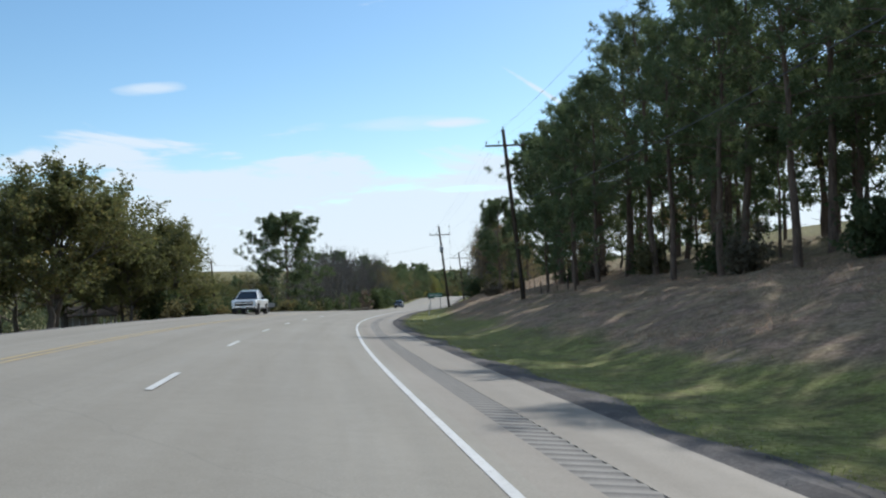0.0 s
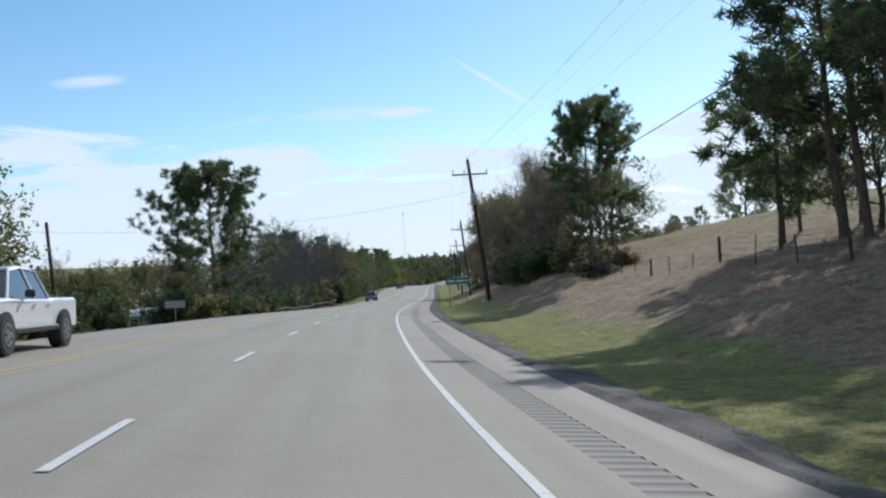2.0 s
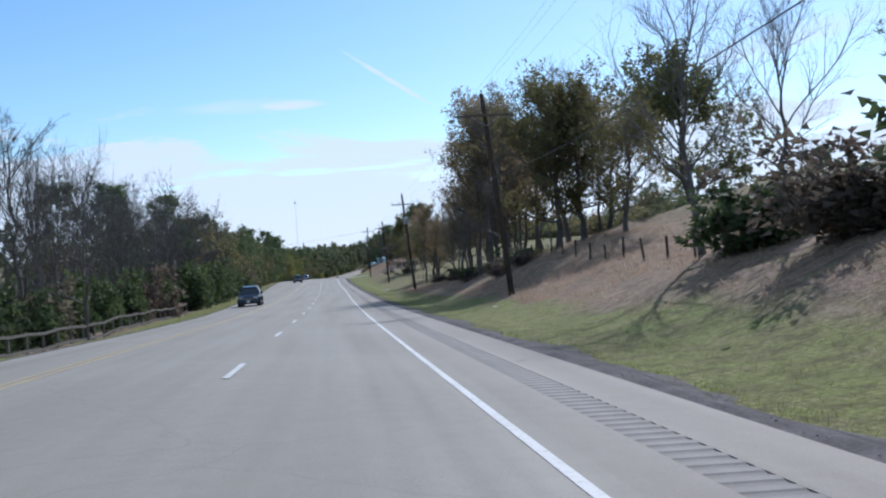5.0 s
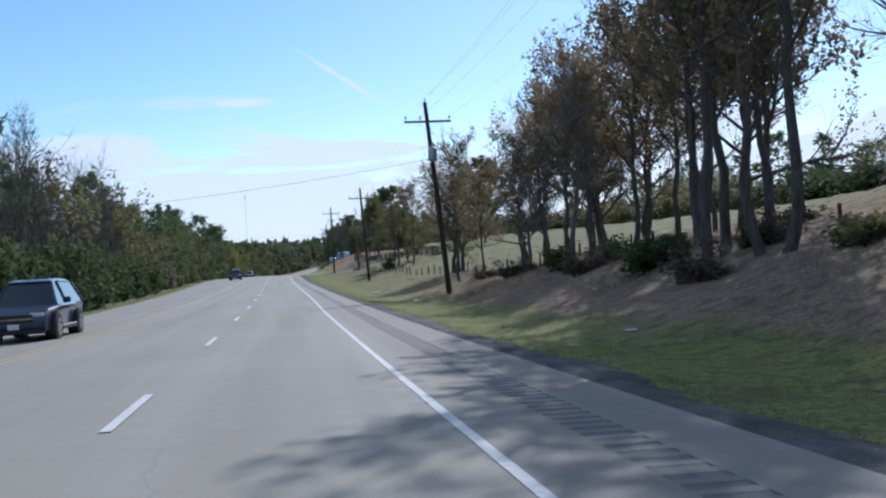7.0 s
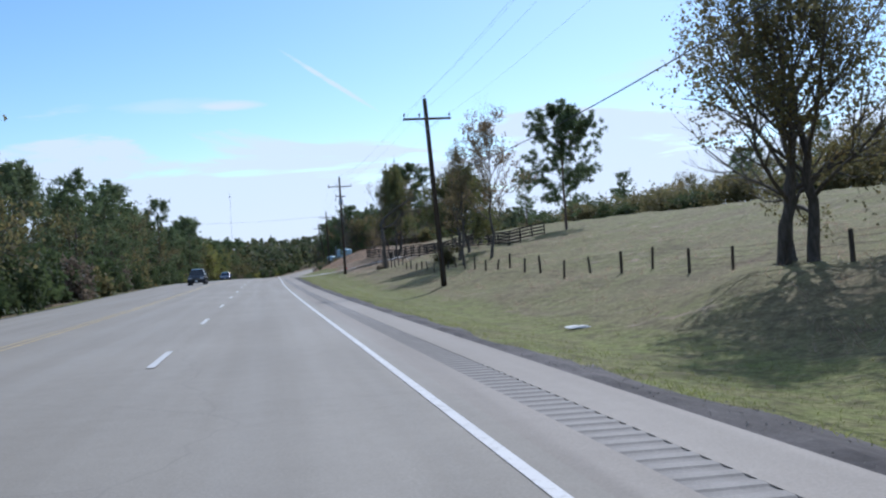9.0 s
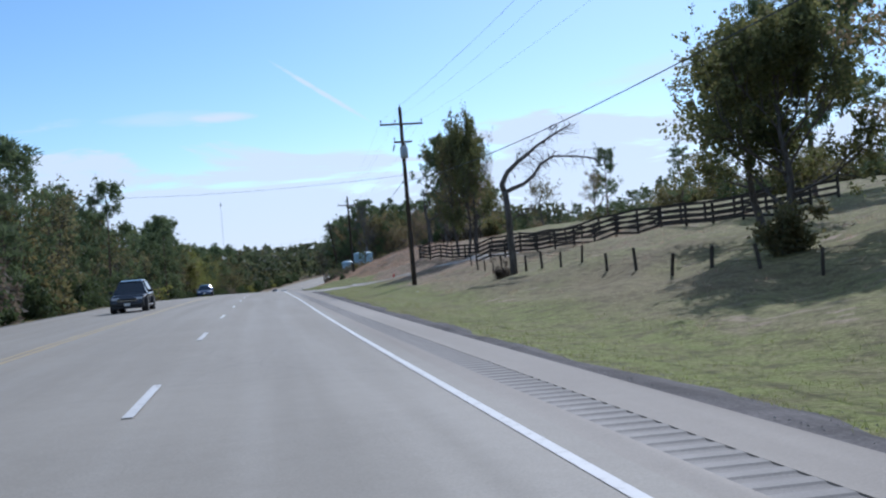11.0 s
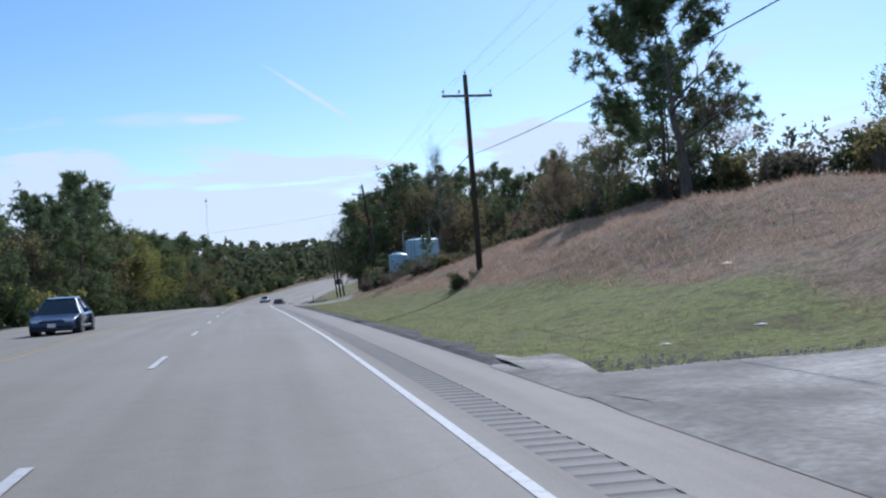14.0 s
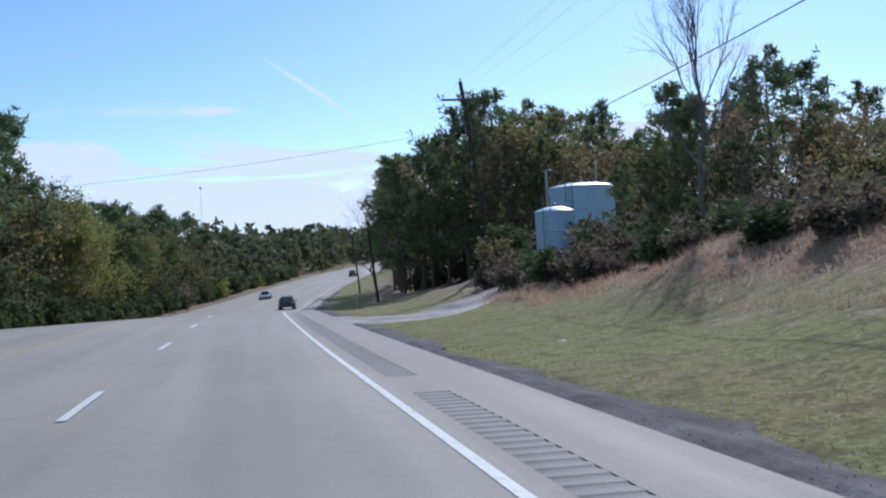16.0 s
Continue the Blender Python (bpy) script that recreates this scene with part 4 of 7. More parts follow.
def leaf_quads(rng, centers, radii, count, size, slim, flat=1.0, droop=0.0):
    """Small leaves or needle bunches strewn round clump centres."""
    k = len(centers)
    c = np.repeat(np.asarray(centers, float), count, 0)
    r = np.repeat(np.asarray(radii, float), count)
    n = len(c)
    d = rng.normal(0, 1, (n, 3))
    d /= np.linalg.norm(d, axis=1)[:, None] + 1e-9
    p = c + d * (r * np.minimum(np.abs(rng.normal(0, 0.52, n)) + 0.18, 1.7))[:, None] * np.array([1, 1, flat])
    a = d + rng.normal(0, 0.7, (n, 3)) + np.array([0, 0, -droop])
    a /= np.linalg.norm(a, axis=1)[:, None] + 1e-9
    b = np.cross(a, rng.normal(0, 1, (n, 3)))
    b /= np.linalg.norm(b, axis=1)[:, None] + 1e-9
    L = size * rng.uniform(0.65, 1.35, n)[:, None]
    W = L * slim
    V = np.stack([p - b * W, p + b * W, p + a * L], 1)
    return V.reshape(-1, 3)


def unit(v):
    return v / (np.linalg.norm(v, axis=-1, keepdims=True) + 1e-9)


def grow(rng, start, way, length, segs, wander, lift):
    """Many limbs at once: wandering lines of segs steps, bent slowly upwards by lift."""
    p, d = np.array(start, float), unit(np.array(way, float))
    line = [p]
    for _ in range(segs):
        d = unit(d + rng.normal(0, wander, d.shape) + np.array([0, 0, lift]))
        p = p + d * (length / segs)[:, None]
        line.append(p)
    return np.stack(line, 1)


def fork(rng, lines, kids, first, spread, lift):
    """Places and ways of the side limbs of every line; the first of each goes on at its end."""
    n, m = lines.shape[0], lines.shape[1] - 1
    t = rng.uniform(first, 1.0, (n, kids))
    t[:, 0] = 0.999
    i = np.minimum((t * m).astype(int), m - 1)
    rows = np.arange(n)[:, None]
    a, b = lines[rows, i], lines[rows, i + 1]
    p = a + (b - a) * (t * m - i)[..., None]
    along_way = unit(b - a)
    side = rng.normal(0, 1, along_way.shape)
    side = unit(side - along_way * (side * along_way).sum(-1, keepdims=True))
    k = rng.uniform(0.55, 1.15, (n, kids, 1)) * spread
    k[:, 0] *= 0.35
    return p.reshape(-1, 3), unit(along_way + side * k + np.array([0, 0, lift])).reshape(-1, 3)


def limb_tubes(lines, r0, r1, sides):
    """Tapered tubes along many lines, as corners and four-sided faces."""
    n, m = lines.shape[0], lines.shape[1]
    d = unit(np.gradient(lines, axis=1))
    ref = np.where(np.abs(d[..., 2:3]) > 0.9, np.array([1.0, 0, 0]), np.array([0, 0, 1.0]))
    e = unit(np.cross(d, ref))
    g = np.cross(d, e)
    r = r0[:, None] + (r1 - r0)[:, None] * np.linspace(0, 1, m)[None]
    ang = np.arange(sides) * 2 * np.pi / sides
    v = lines[:, :, None] + (e[:, :, None] * np.cos(ang)[:, None] + g[:, :, None] * np.sin(ang)[:, None]) * r[:, :, None, None]
    i, j, k = np.meshgrid(np.arange(n), np.arange(m - 1), np.arange(sides), indexing="ij")
    q = (i * m + j) * sides
    k2 = (k + 1) % sides
    f = np.stack([q + k, q + k2, q + sides + k2, q + sides + k], -1).reshape(-1, 4)
    return v.reshape(-1, 3), f


def ribbons(rng, start, tip, wide):
    """Thin twigs, each a narrow blade."""
    w = unit(np.cross(tip - start, rng.normal(0, 1, start.shape))) * wide
    return np.stack([start - w, start + w, tip + w * 0.35, tip - w * 0.35], 1).reshape(-1, 3)


def leaf_blades(rng, p, size, slim, out=None, droop=0.2):
    """Pointed four-cornered leaves at the given places."""
    n = len(p)
    a = unit(rng.normal(0, 1, (n, 3)) + (0 if out is None else out) + np.array([0, 0, -droop]))
    b = unit(np.cross(a, rng.normal(0, 1, (n, 3))))
    L = size * rng.uniform(0.6, 1.4, (n, 1))
    return np.stack([p, p + a * L * 0.5 + b * L * slim, p + a * L, p + a * L * 0.5 - b * L * slim], 1).reshape(-1, 3)


TREE_FORM = {   # clear stem, limbs, reach, slope of the lowest and the highest limb, stem's share of the height, side limbs, stoutness
    "oak": (0.24, 15, 0.36, 0.3, 1.7, 0.74, 7, 0.022),
    "slim": (0.33, 15, 0.21, 0.8, 2.4, 0.84, 6, 0.0115),
    "bare": (0.27, 13, 0.27, 0.9, 2.6, 0.72, 7, 0.0135),
    "snag": (0.5, 6, 0.34, 0.6, 1.4, 0.7, 4, 0.034),
}


def make_tree(kind, seed, height, leaf=None, fine=1.0, wide=False, leafy=1.0):
    """Meshes of a trunk with limbs and of a crown. Kinds: pine, oak, slim, bare, snag."""
    rng = np.random.default_rng(seed)
    H = height
    near = fine > 0.7
    V, F, count = [], [], 0

    def wood(v, f):
        nonlocal count
        V.append(v)
        F.append(f + count)
        count += len(v)

    if kind == "pine":
        base, limbs, reach, low, high, stem, kids, stout = (0.26 if wide else 0.34 if near else 0.2), (46 if wide else 30 if near else 26), (0.29 if wide else 0.2), 0.1, 0.9, 0.98, (8 if wide else 6 if near else 5), 0.0125
    else:
        base, limbs, reach, low, high, stem, kids, stout = TREE_FORM[kind]
        kids = kids if near else 5
    fat = stout * H
    bend = np.cumsum(rng.normal(0, 0.004 if kind == "pine" else 0.011, (11, 2)), 0) * H
    z = np.linspace(0, stem * H, 11)
    trunk = np.column_stack([bend - bend[0], z])
    v, f = limb_tubes(trunk[None], np.array([fat * 1.08]), np.array([fat * 0.16]), 9 if near else 6)
    wood(v, f)
    wood(*limb_tubes(np.array([[trunk[0] - (0, 0, 0.4), trunk[0] + (0, 0, 0.25)]]), np.array([fat * 1.5]), np.array([fat * 1.06]), 9 if near else 6))
    t = base + (0.985 - base) * np.linspace(0, 1, limbs) ** 0.9
    q = (t - base) / (1 - base)
    start = np.column_stack([np.interp(t, np.linspace(0, 1, 11), trunk[:, c]) for c in range(3)])
    az = np.arange(limbs) * 2.4 + rng.uniform(-0.7, 0.7, limbs)
    slope = low + (high - low) * q + rng.normal(0, 0.15, limbs)
    way = np.column_stack([np.cos(az), np.sin(az), slope])
    if kind == "pine":
        shape = np.interp(q, [0, 0.12, 0.35, 0.7, 0.92, 1], [0.55, 0.9, 1.0, 0.82, 0.52, 0.3])
    elif kind == "oak":
        shape = np.interp(q, [0, 0.3, 0.7, 1], [1.0, 1.05, 0.85, 0.6])
    else:
        shape = np.interp(q, [0, 0.3, 0.7, 1], [0.9, 1.0, 0.95, 0.75])
    length = reach * H * shape * rng.uniform(0.7, 1.25, limbs)
    thick = fat * (0.2 if kind == "pine" else 0.42) * (1 - 0.55 * q)
    l1 = grow(rng, start, way, length, 5, 0.1 if kind != "snag" else 0.22, 0.02 if kind == "pine" else 0.05)
    wood(*limb_tubes(l1, thick, thick * 0.3 + 0.004, 5 if near else 4))
    bark = {"pine": BARK_PINE, "bare": BARK_GREY}.get(kind, BARK_OAK)
    crown = None
    if kind == "pine":
        s, w = fork(rng, l1, kids, 0.35, 0.75, 0.14)
        ln = np.repeat(length, kids) * rng.uniform(0.2, 0.42, limbs * kids) + 0.25
        l2 = grow(rng, s, w, ln, 2, 0.12, 0.12)
        if near:
            wood(*limb_tubes(l2, np.full(len(s), 0.018), np.full(len(s), 0.007), 3))
        tufts = np.concatenate([l2[:, 2], l2[:, 1] + rng.normal(0, 0.16, (len(s), 3)), l2[:, 2] + rng.normal(0, 0.3 if near else 0.45, (len(s), 3))])
        tufts = np.concatenate([tufts, trunk[-1] + rng.normal(0, 0.25, (8, 3))])
        per = 38 if wide else 20 if near else 10
        c = np.repeat(tufts, per, 0)
        n = len(c)
        d = unit(rng.normal(0, 1, (n, 3)) + np.array([0, 0, 0.35]))
        L = (0.44 if wide else 0.34 if near else 0.56) * rng.uniform(0.6, 1.25, (n, 1)) * (H / 17) ** 0.5
        side = unit(np.cross(d, rng.normal(0, 1, (n, 3)))) * L * (0.115 if near else 0.17)
        p = c + d * L * rng.uniform(0.0, 0.35, (n, 1)) + rng.normal(0, 0.07, (n, 3))
        crown = quads("crown", np.stack([p - side, p + side, p + d * L], 1).reshape(-1, 3), leaf, None, np.arange(3 * n).reshape(-1, 3))
        k = rng.integers(4, 9)     # dead stubs on the clear stem
        ts = rng.uniform(0.3, 1.0, k) * base
        s = np.column_stack([np.interp(ts, np.linspace(0, 1, 11), trunk[:, c2]) for c2 in range(3)])
        a = rng.uniform(0, 6.28, k)
        wood(*limb_tubes(grow(rng, s, np.column_stack([np.cos(a), np.sin(a), np.full(k, 0.1)]), rng.uniform(0.4, 1.8, k), 3, 0.12, -0.02), np.full(k, 0.028), np.full(k, 0.006), 3))
    else:
        s, w = fork(rng, l1, kids, 0.25, 0.8, 0.12)
        own = np.repeat(length, kids) * rng.uniform(0.38, 0.62, limbs * kids)
        th = np.repeat(thick, kids) * 0.42
        l2 = grow(rng, s, w, own, 4 if near else 3, 0.12, 0.05)
        wood(*limb_tubes(l2, th, th * 0.3 + 0.003, 4 if near else 3))
        if kind != "snag":
            live = rng.uniform(0, 1, len(l2)) < leafy
            k3 = 6 if near else 4 if kind == "bare" else 3
            s, w = fork(rng, l2, k3, 0.15, 0.85, 0.12)
            ln = np.repeat(own, k3) * rng.uniform(0.38, 0.7, len(s))
            live = np.repeat(live, k3)
            twigs = []
            if near:
                l3 = grow(rng, s, w, ln, 2, 0.14, 0.05)
                for j in range(2):
                    tw = ribbons(rng, l3[:, j], l3[:, j + 1], 0.012 - 0.004 * j)
                    wood(tw, np.arange(len(tw)).reshape(-1, 4))
                k4 = 4
                s, w = fork(rng, l3, k4, 0.1, 0.9, 0.12)
                ln = np.repeat(ln, k4) * rng.uniform(0.3, 0.6, len(s)) + 0.12
                live = np.repeat(live, k4)
                tip = s + w * ln[:, None]
                twigs.append(ribbons(rng, s[::2], tip[::2], 0.0065) if kind != "bare" else ribbons(rng, s, tip, 0.0055))
            else:
                tip = s + w * ln[:, None]
                twigs.append(ribbons(rng, s, tip, 0.016))
                if kind == "bare":
                    s2 = s + (tip - s) * rng.uniform(0.2, 0.9, (len(s), 1))
                    for _ in range(4):
                        twigs.append(ribbons(rng, s2, s2 + unit(w + rng.normal(0, 0.5, w.shape)) * (ln * 0.6)[:, None], 0.011))
            tw = np.concatenate(twigs)
            if kind == "bare":
                crown = quads("crown", tw, bark)
            else:
                wood(tw, np.arange(len(tw)).reshape(-1, 4))
                s, w, tip, ln = s[live], w[live], tip[live], ln[live]
                per = 9 if fine > 1.5 else 4 if near else 8
                at = np.repeat(np.arange(len(s)), per)
                k = rng.uniform(0.3, 1.15, (len(at), 1))
                p = s[at] + (tip - s)[at] * k + rng.normal(0, 0.1 if near else 0.26, (len(at), 3))
                size = 0.23 if fine > 1.5 else 0.19 if near else 0.37
                crown = quads("crown", leaf_blades(rng, p, size, 0.36, w[at] * 0.6), leaf)
    tm = quads("trunk", np.concatenate(V), bark, None, np.concatenate(F))
    tm.polygons.foreach_set("use_smooth", np.ones(len(tm.polygons), bool))
    return tm, crown


def make_shrub(seed, leaf, size, height, count=1500, twigs=True, leaf_size=0.2):
    rng = np.random.default_rng(seed)
    wood, centers, radii = Shape(), [], []
    for k in range(11):
        az = rng.uniform(0, 6.28)
        r = rng.uniform(0.05, 0.5) * size
        tip = Vector((math.cos(az) * r, math.sin(az) * r, height * rng.uniform(0.45, 0.95)))
        pts, d = limb(rng, (tip.x * 0.2, tip.y * 0.2, -0.1), tip, tip.length, 4, 0.02, 0.12)
        wood.tube(pts, [0.03, 0.025, 0.018, 0.012, 0.005], 3, False)
        for j in (2, 3, 4):
            centers.append(pts[j] + Vector(rng.normal(0, 0.12 * size, 3)))
            radii.append(size * rng.uniform(0.13, 0.28))
        centers.append(Vector((tip.x * 1.1, tip.y * 1.1, height * rng.uniform(0.12, 0.4))))
        radii.append(size * 0.2)
    V = leaf_quads(rng, centers, radii, count // len(centers), leaf_size, 0.4, 0.9, 0.1)
    return wood.mesh("stem", BARK_OAK), quads("foliage", V, leaf, None, np.arange(len(V)).reshape(-1, 3))


KINDS = {}


def tree_kind(key, name, label, category, trunk, crown, names=("trunk", "crown")):
    KINDS[key] = (name, label, category, trunk, crown, names)


def plant(key, y, u, scale=1.0, turn=None, tilt=0.0, label="", group="", wide=1.0, sink=0.12):
    """One tree or shrub on the ground."""
    name, lab, cat, trunk, crown, names = KINDS[key]
    p = spot(y, u)
    turn = plant.rng.uniform(0, 360) if turn is None else turn
    m = Matrix.Translation(p - Vector((0, 0, sink))) @ Euler((0, radians(tilt), 0)).to_matrix().to_4x4() @ Euler((0, 0, radians(turn))).to_matrix().to_4x4() @ Matrix.Diagonal((scale * wide, scale * wide, scale, 1))
    ob = thing(name, label or lab, cat, m, group)
    part(names[0], trunk, None, ob)
    if crown is not None:
        part(names[1], crown, None, ob)
    return ob


plant.rng = np.random.default_rng(77)

for i in range(4):
    tree_kind("pine%d" % i, "pine_tree", "tall loblolly pine with a clear trunk and dark tufted crown", "tree", *make_tree("pine", 20 + i, 18.0, PINE, 1.0))
for i in range(3):
    tree_kind("far_pine%d" % i, "pine_tree", "dark green pine in the roadside wood", "tree", *make_tree("pine", 40 + i, 16.0, PINE, 0.36))
for i in range(3):
    tree_kind("oak%d" % i, "oak_tree", "spreading oak with olive and brown autumn leaves", "tree", *make_tree("oak", 60 + i, 14.0, OAK, 1.0, False, 0.85))
for i in range(3):
    tree_kind("rust%d" % i, "oak_tree", "tall oak with thin rusty brown autumn leaves", "tree", *make_tree("slim" if i else "oak", 70 + i, 15.0, RUST, 0.9, False, 0.58))
for i in range(3):
    tree_kind("far_oak%d" % i, "broadleaf_tree", "olive and brown broadleaf tree in the roadside wood", "tree", *make_tree("oak", 80 + i, 13.0, OAK if i < 2 else RUST, 0.32))
for i in range(2):
    tree_kind("yellow%d" % i, "broadleaf_tree", "broadleaf tree turned yellow-green for autumn", "tree", *make_tree("oak", 90 + i, 12.0, YELLOW, 0.75))
for i in range(3):
    tree_kind("bare%d" % i, "bare_tree", "leafless grey tree with fine upright twigs", "tree", *make_tree("bare", 100 + i, 13.0, None, 1.0))
for i in range(3):
    tree_kind("far_bare%d" % i, "bare_tree", "leafless grey-brown tree over the roadside hedge", "tree", *make_tree("bare", 130 + i, 13.0, None, 0.6))
tree_kind("open_pine", "pine_tree", "tall pine with a broad open crown beside the highway", "tree", *make_tree("pine", 33, 17.5, PINE, 1.7, True))
for i in range(2):
    tree_kind("dense_oak%d" % i, "oak_tree", "broad dense oak with dark olive leaves", "tree", *make_tree("oak", 140 + i, 12.5, DARK_OAK, 1.9))
def make_crooked():
    """A dead tree, bent over, with two crooked limbs to one side."""
    rng = np.random.default_rng(7)
    wood = Shape()
    runs = [([(0, -.2), (.02, 1.1), (-.05, 2.3), (-.08, 3.5), (-.16, 4.8)], .22, .17), ([(-.16, 4.7), (-.28, 5.2), (.1, 5.85), (.72, 6.4), (1.2, 6.7), (1.85, 7.2), (2.9, 7.8), (3.9, 8.3)], .17, .035),
            ([(-.14, 4.75), (.35, 4.95), (.95, 5.15), (1.56, 5.6), (1.95, 6.2), (2.8, 6.6), (4.1, 6.5), (5.1, 6.25)], .13, .03), ([(-.02, 3.1), (.4, 3.4), (.9, 3.55), (1.5, 3.85)], .06, .012), ([(-.1, 4.3), (-.4, 4.5), (-.5, 4.75)], .05, .02), ([(.75, 6.4), (.7, 6.75), (.95, 7.0)], .05, .015)]
    for run, ra, rb in runs:
        pts = [Vector((a, rng.normal(0, 0.12) * i * 0.4, b)) for i, (a, b) in enumerate(run)]
        m = len(pts) - 1
        wood.tube(pts, [ra + (rb - ra) * i / m for i in range(m + 1)], 8 if ra > .1 else 5)
        for k in range(9 * m if ra < .18 and m > 2 else 0):
            t = rng.uniform(.3, 1) * m
            i = min(int(t), m - 1)
            p = pts[i].lerp(pts[i + 1], t - i)
            d = ((pts[i + 1] - pts[i]).normalized() + Vector(rng.normal(0, .8, 3))).normalized()
            L = rng.uniform(.3, 1.1)
            tw, e = limb(rng, p, d, L, 4, -.08, .25)
            wood.tube(tw, [.018, .014, .011, .008, .004], 3, False)
            for _ in range(2):
                tw2, e = limb(rng, tw[2], d + Vector(rng.normal(0, .7, 3)), L * .6, 3, -.05, .25)
                wood.tube(tw2, [.009, .007, .005, .003], 3, False)
    return wood.mesh("trunk", BARK_OAK, True), None


tree_kind("great_oak", "oak_tree", "great old oak with a stout trunk and thinning olive-brown leaves", "tree", *make_tree("oak", 152, 15.5, OAK, 1.6, False, 0.95))
tree_kind("crooked", "dead_tree", "bent dead tree with two crooked leafless limbs", "tree", *make_crooked())
tree_kind("snag", "dead_tree", "dead leaning tree with broken crooked limbs", "tree", *make_tree("snag", 115, 11.0, None, 1.0))
for i, (leaf, lab) in enumerate(((SHRUB, "dark green shrub at the edge of the wood"), (SHRUB, "dense dark evergreen thicket shrub"), (BRUSH, "grey-brown leafless brush beside the trees"), (OAK, "olive brown undergrowth shrub"))):
    tree_kind("shrub%d" % i, "shrub", lab, "shrub", *make_shrub(120 + i, leaf, 3.4, 3.2, 2300, True, 0.28), ("stem", "foliage"))
for i, (leaf, lab) in enumerate(((SHRUB, "dense dark green evergreen shrub along the wood"), (SHRUB, "dark green thicket shrub under the trees"), (BRUSH, "grey leafless brush along the wood"), (OAK, "olive undergrowth shrub along the wood"), (YELLOW, "yellow-green shrub at the edge of the wood"))):
    tree_kind("far_shrub%d" % i, "shrub", lab, "shrub", *make_shrub(150 + i, leaf, 3.2, 3.4, 1050, True, 0.36), ("stem", "foliage"))
tree_kind("thicket", "thicket", "low dark thicket of trees along the hilltop", "thicket", *make_shrub(170, OAK, 7.0, 5.6, 2600, True, 0.42), ("stem", "foliage"))
tree_kind("dark_thicket", "thicket", "low dark green thicket along the hilltop", "thicket", *make_shrub(171, SHRUB, 7.0, 5.0, 2600, True, 0.42), ("stem", "foliage"))

# ---- utility poles and wires ----
def build_pole(y, u, top, arms=True, second=False, kit=False, half=1.36, arm_drop=1.15, yaw=0.0, label="", u_top=None):
    """A wooden pole; top is the world point of its tip."""
    base = spot(y, u)
    top = Vector(top)
    d = top - base
    pole = thing("utility_pole", label or "leaning weathered wooden utility pole with one crossarm", "utility pole", base, "poles along the road")
    shaft = Shape()
    n = 7
    shaft.tube([d * (i / (n - 1)) - Vector((0, 0, 0.3 if i == 0 else 0)) for i in range(n)], [0.17 - 0.055 * i / (n - 1) for i in range(n)], 10)
    part("shaft", shaft, POLE_WOOD, pole, "", True)
    wires = {}
    along_d = d.normalized()
    side = Vector((math.cos(radians(yaw)), math.sin(radians(yaw)), 0))
    back = Vector((-side.y, side.x, 0))

    def arm(drop, h, pins, w=0.11):
        c = d - along_d * drop + back * -0.16
        rot = Matrix((side, back, side.cross(back))).transposed()
        part("crossarm", Shape().box(c, (2 * h, w, 0.12), rot.to_4x4(), 1.0, 0.015), ARM_WOOD, pole)
        for s in (-1, 1):
            part("brace", Shape().tube([c + side * (s * h * 0.55) - back * 0.02, c - along_d * 0.55 + back * 0.05], 0.014, 4), STEEL, pole)
        out = []
        for q in pins:
            foot = c + side * q + Vector((0, 0, 0.06))
            part("insulator", Shape().lathe(foot, [(0.014, -0.02), (0.014, 0.1), (0.05, 0.11), (0.062, 0.15), (0.04, 0.17), (0.055, 0.2), (0.035, 0.25), (0.02, 0.27)], 10), PORCELAIN, pole, "", True)
            out.append(base + foot + Vector((0, 0, 0.25)))
        return out

    if arms:
        wires["arm"] = arm(arm_drop, half, (-half + 0.08, -0.42, half - 0.08))
    tip = d
    part("top_pin", Shape().lathe(tip, [(0.02, -0.25), (0.02, 0.1), (0.05, 0.11), (0.06, 0.16), (0.03, 0.2)], 8), PORCELAIN, pole, "", True)
    wires["top"] = base + tip + Vector((0, 0, 0.18))
    if second:
        arm(2.35, 0.62, (-0.55,))
        c = d - along_d * 2.5 - side * 0.55
        part("fuse_cutout", Shape().tube([c, c + Vector((-0.12, 0, -0.42))], 0.05, 6), PORCELAIN, pole)
    if kit:
        c = d - along_d * 3.1 + back * -0.32
        can = part("transformer", Shape().lathe(c - Vector((0, 0, 0.4)), [(0.1, 0), (0.24, 0.03), (0.26, 0.08), (0.26, 0.72), (0.22, 0.8), (0.08, 0.86)], 16), STEEL, pole, "grey transformer can", True)
        for s in (-0.1, 0.1):
            part("bushing", Shape().lathe(c + Vector((s, 0, 0.42)), [(0.04, 0), (0.05, 0.06), (0.03, 0.12), (0.045, 0.17), (0.02, 0.24)], 8), PORCELAIN, can)
        part("bracket", Shape().box(c - back * -0.24, (0.08, 0.2, 0.5)), STEEL, pole)
    # ground wire moulding down the shaft
    part("conduit", Shape().tube([d * 0.02 + back * -0.17, d * 0.3 + back * -0.16], 0.025, 6), BLACK_TRIM, pole)
    q = d - along_d * (d.length * 0.42)
    part("cable_clamp", Shape().box(q - side * 0.15, (0.1, 0.12, 0.16)), STEEL, pole)
    wires["cable"] = base + q - side * 0.2
    return wires


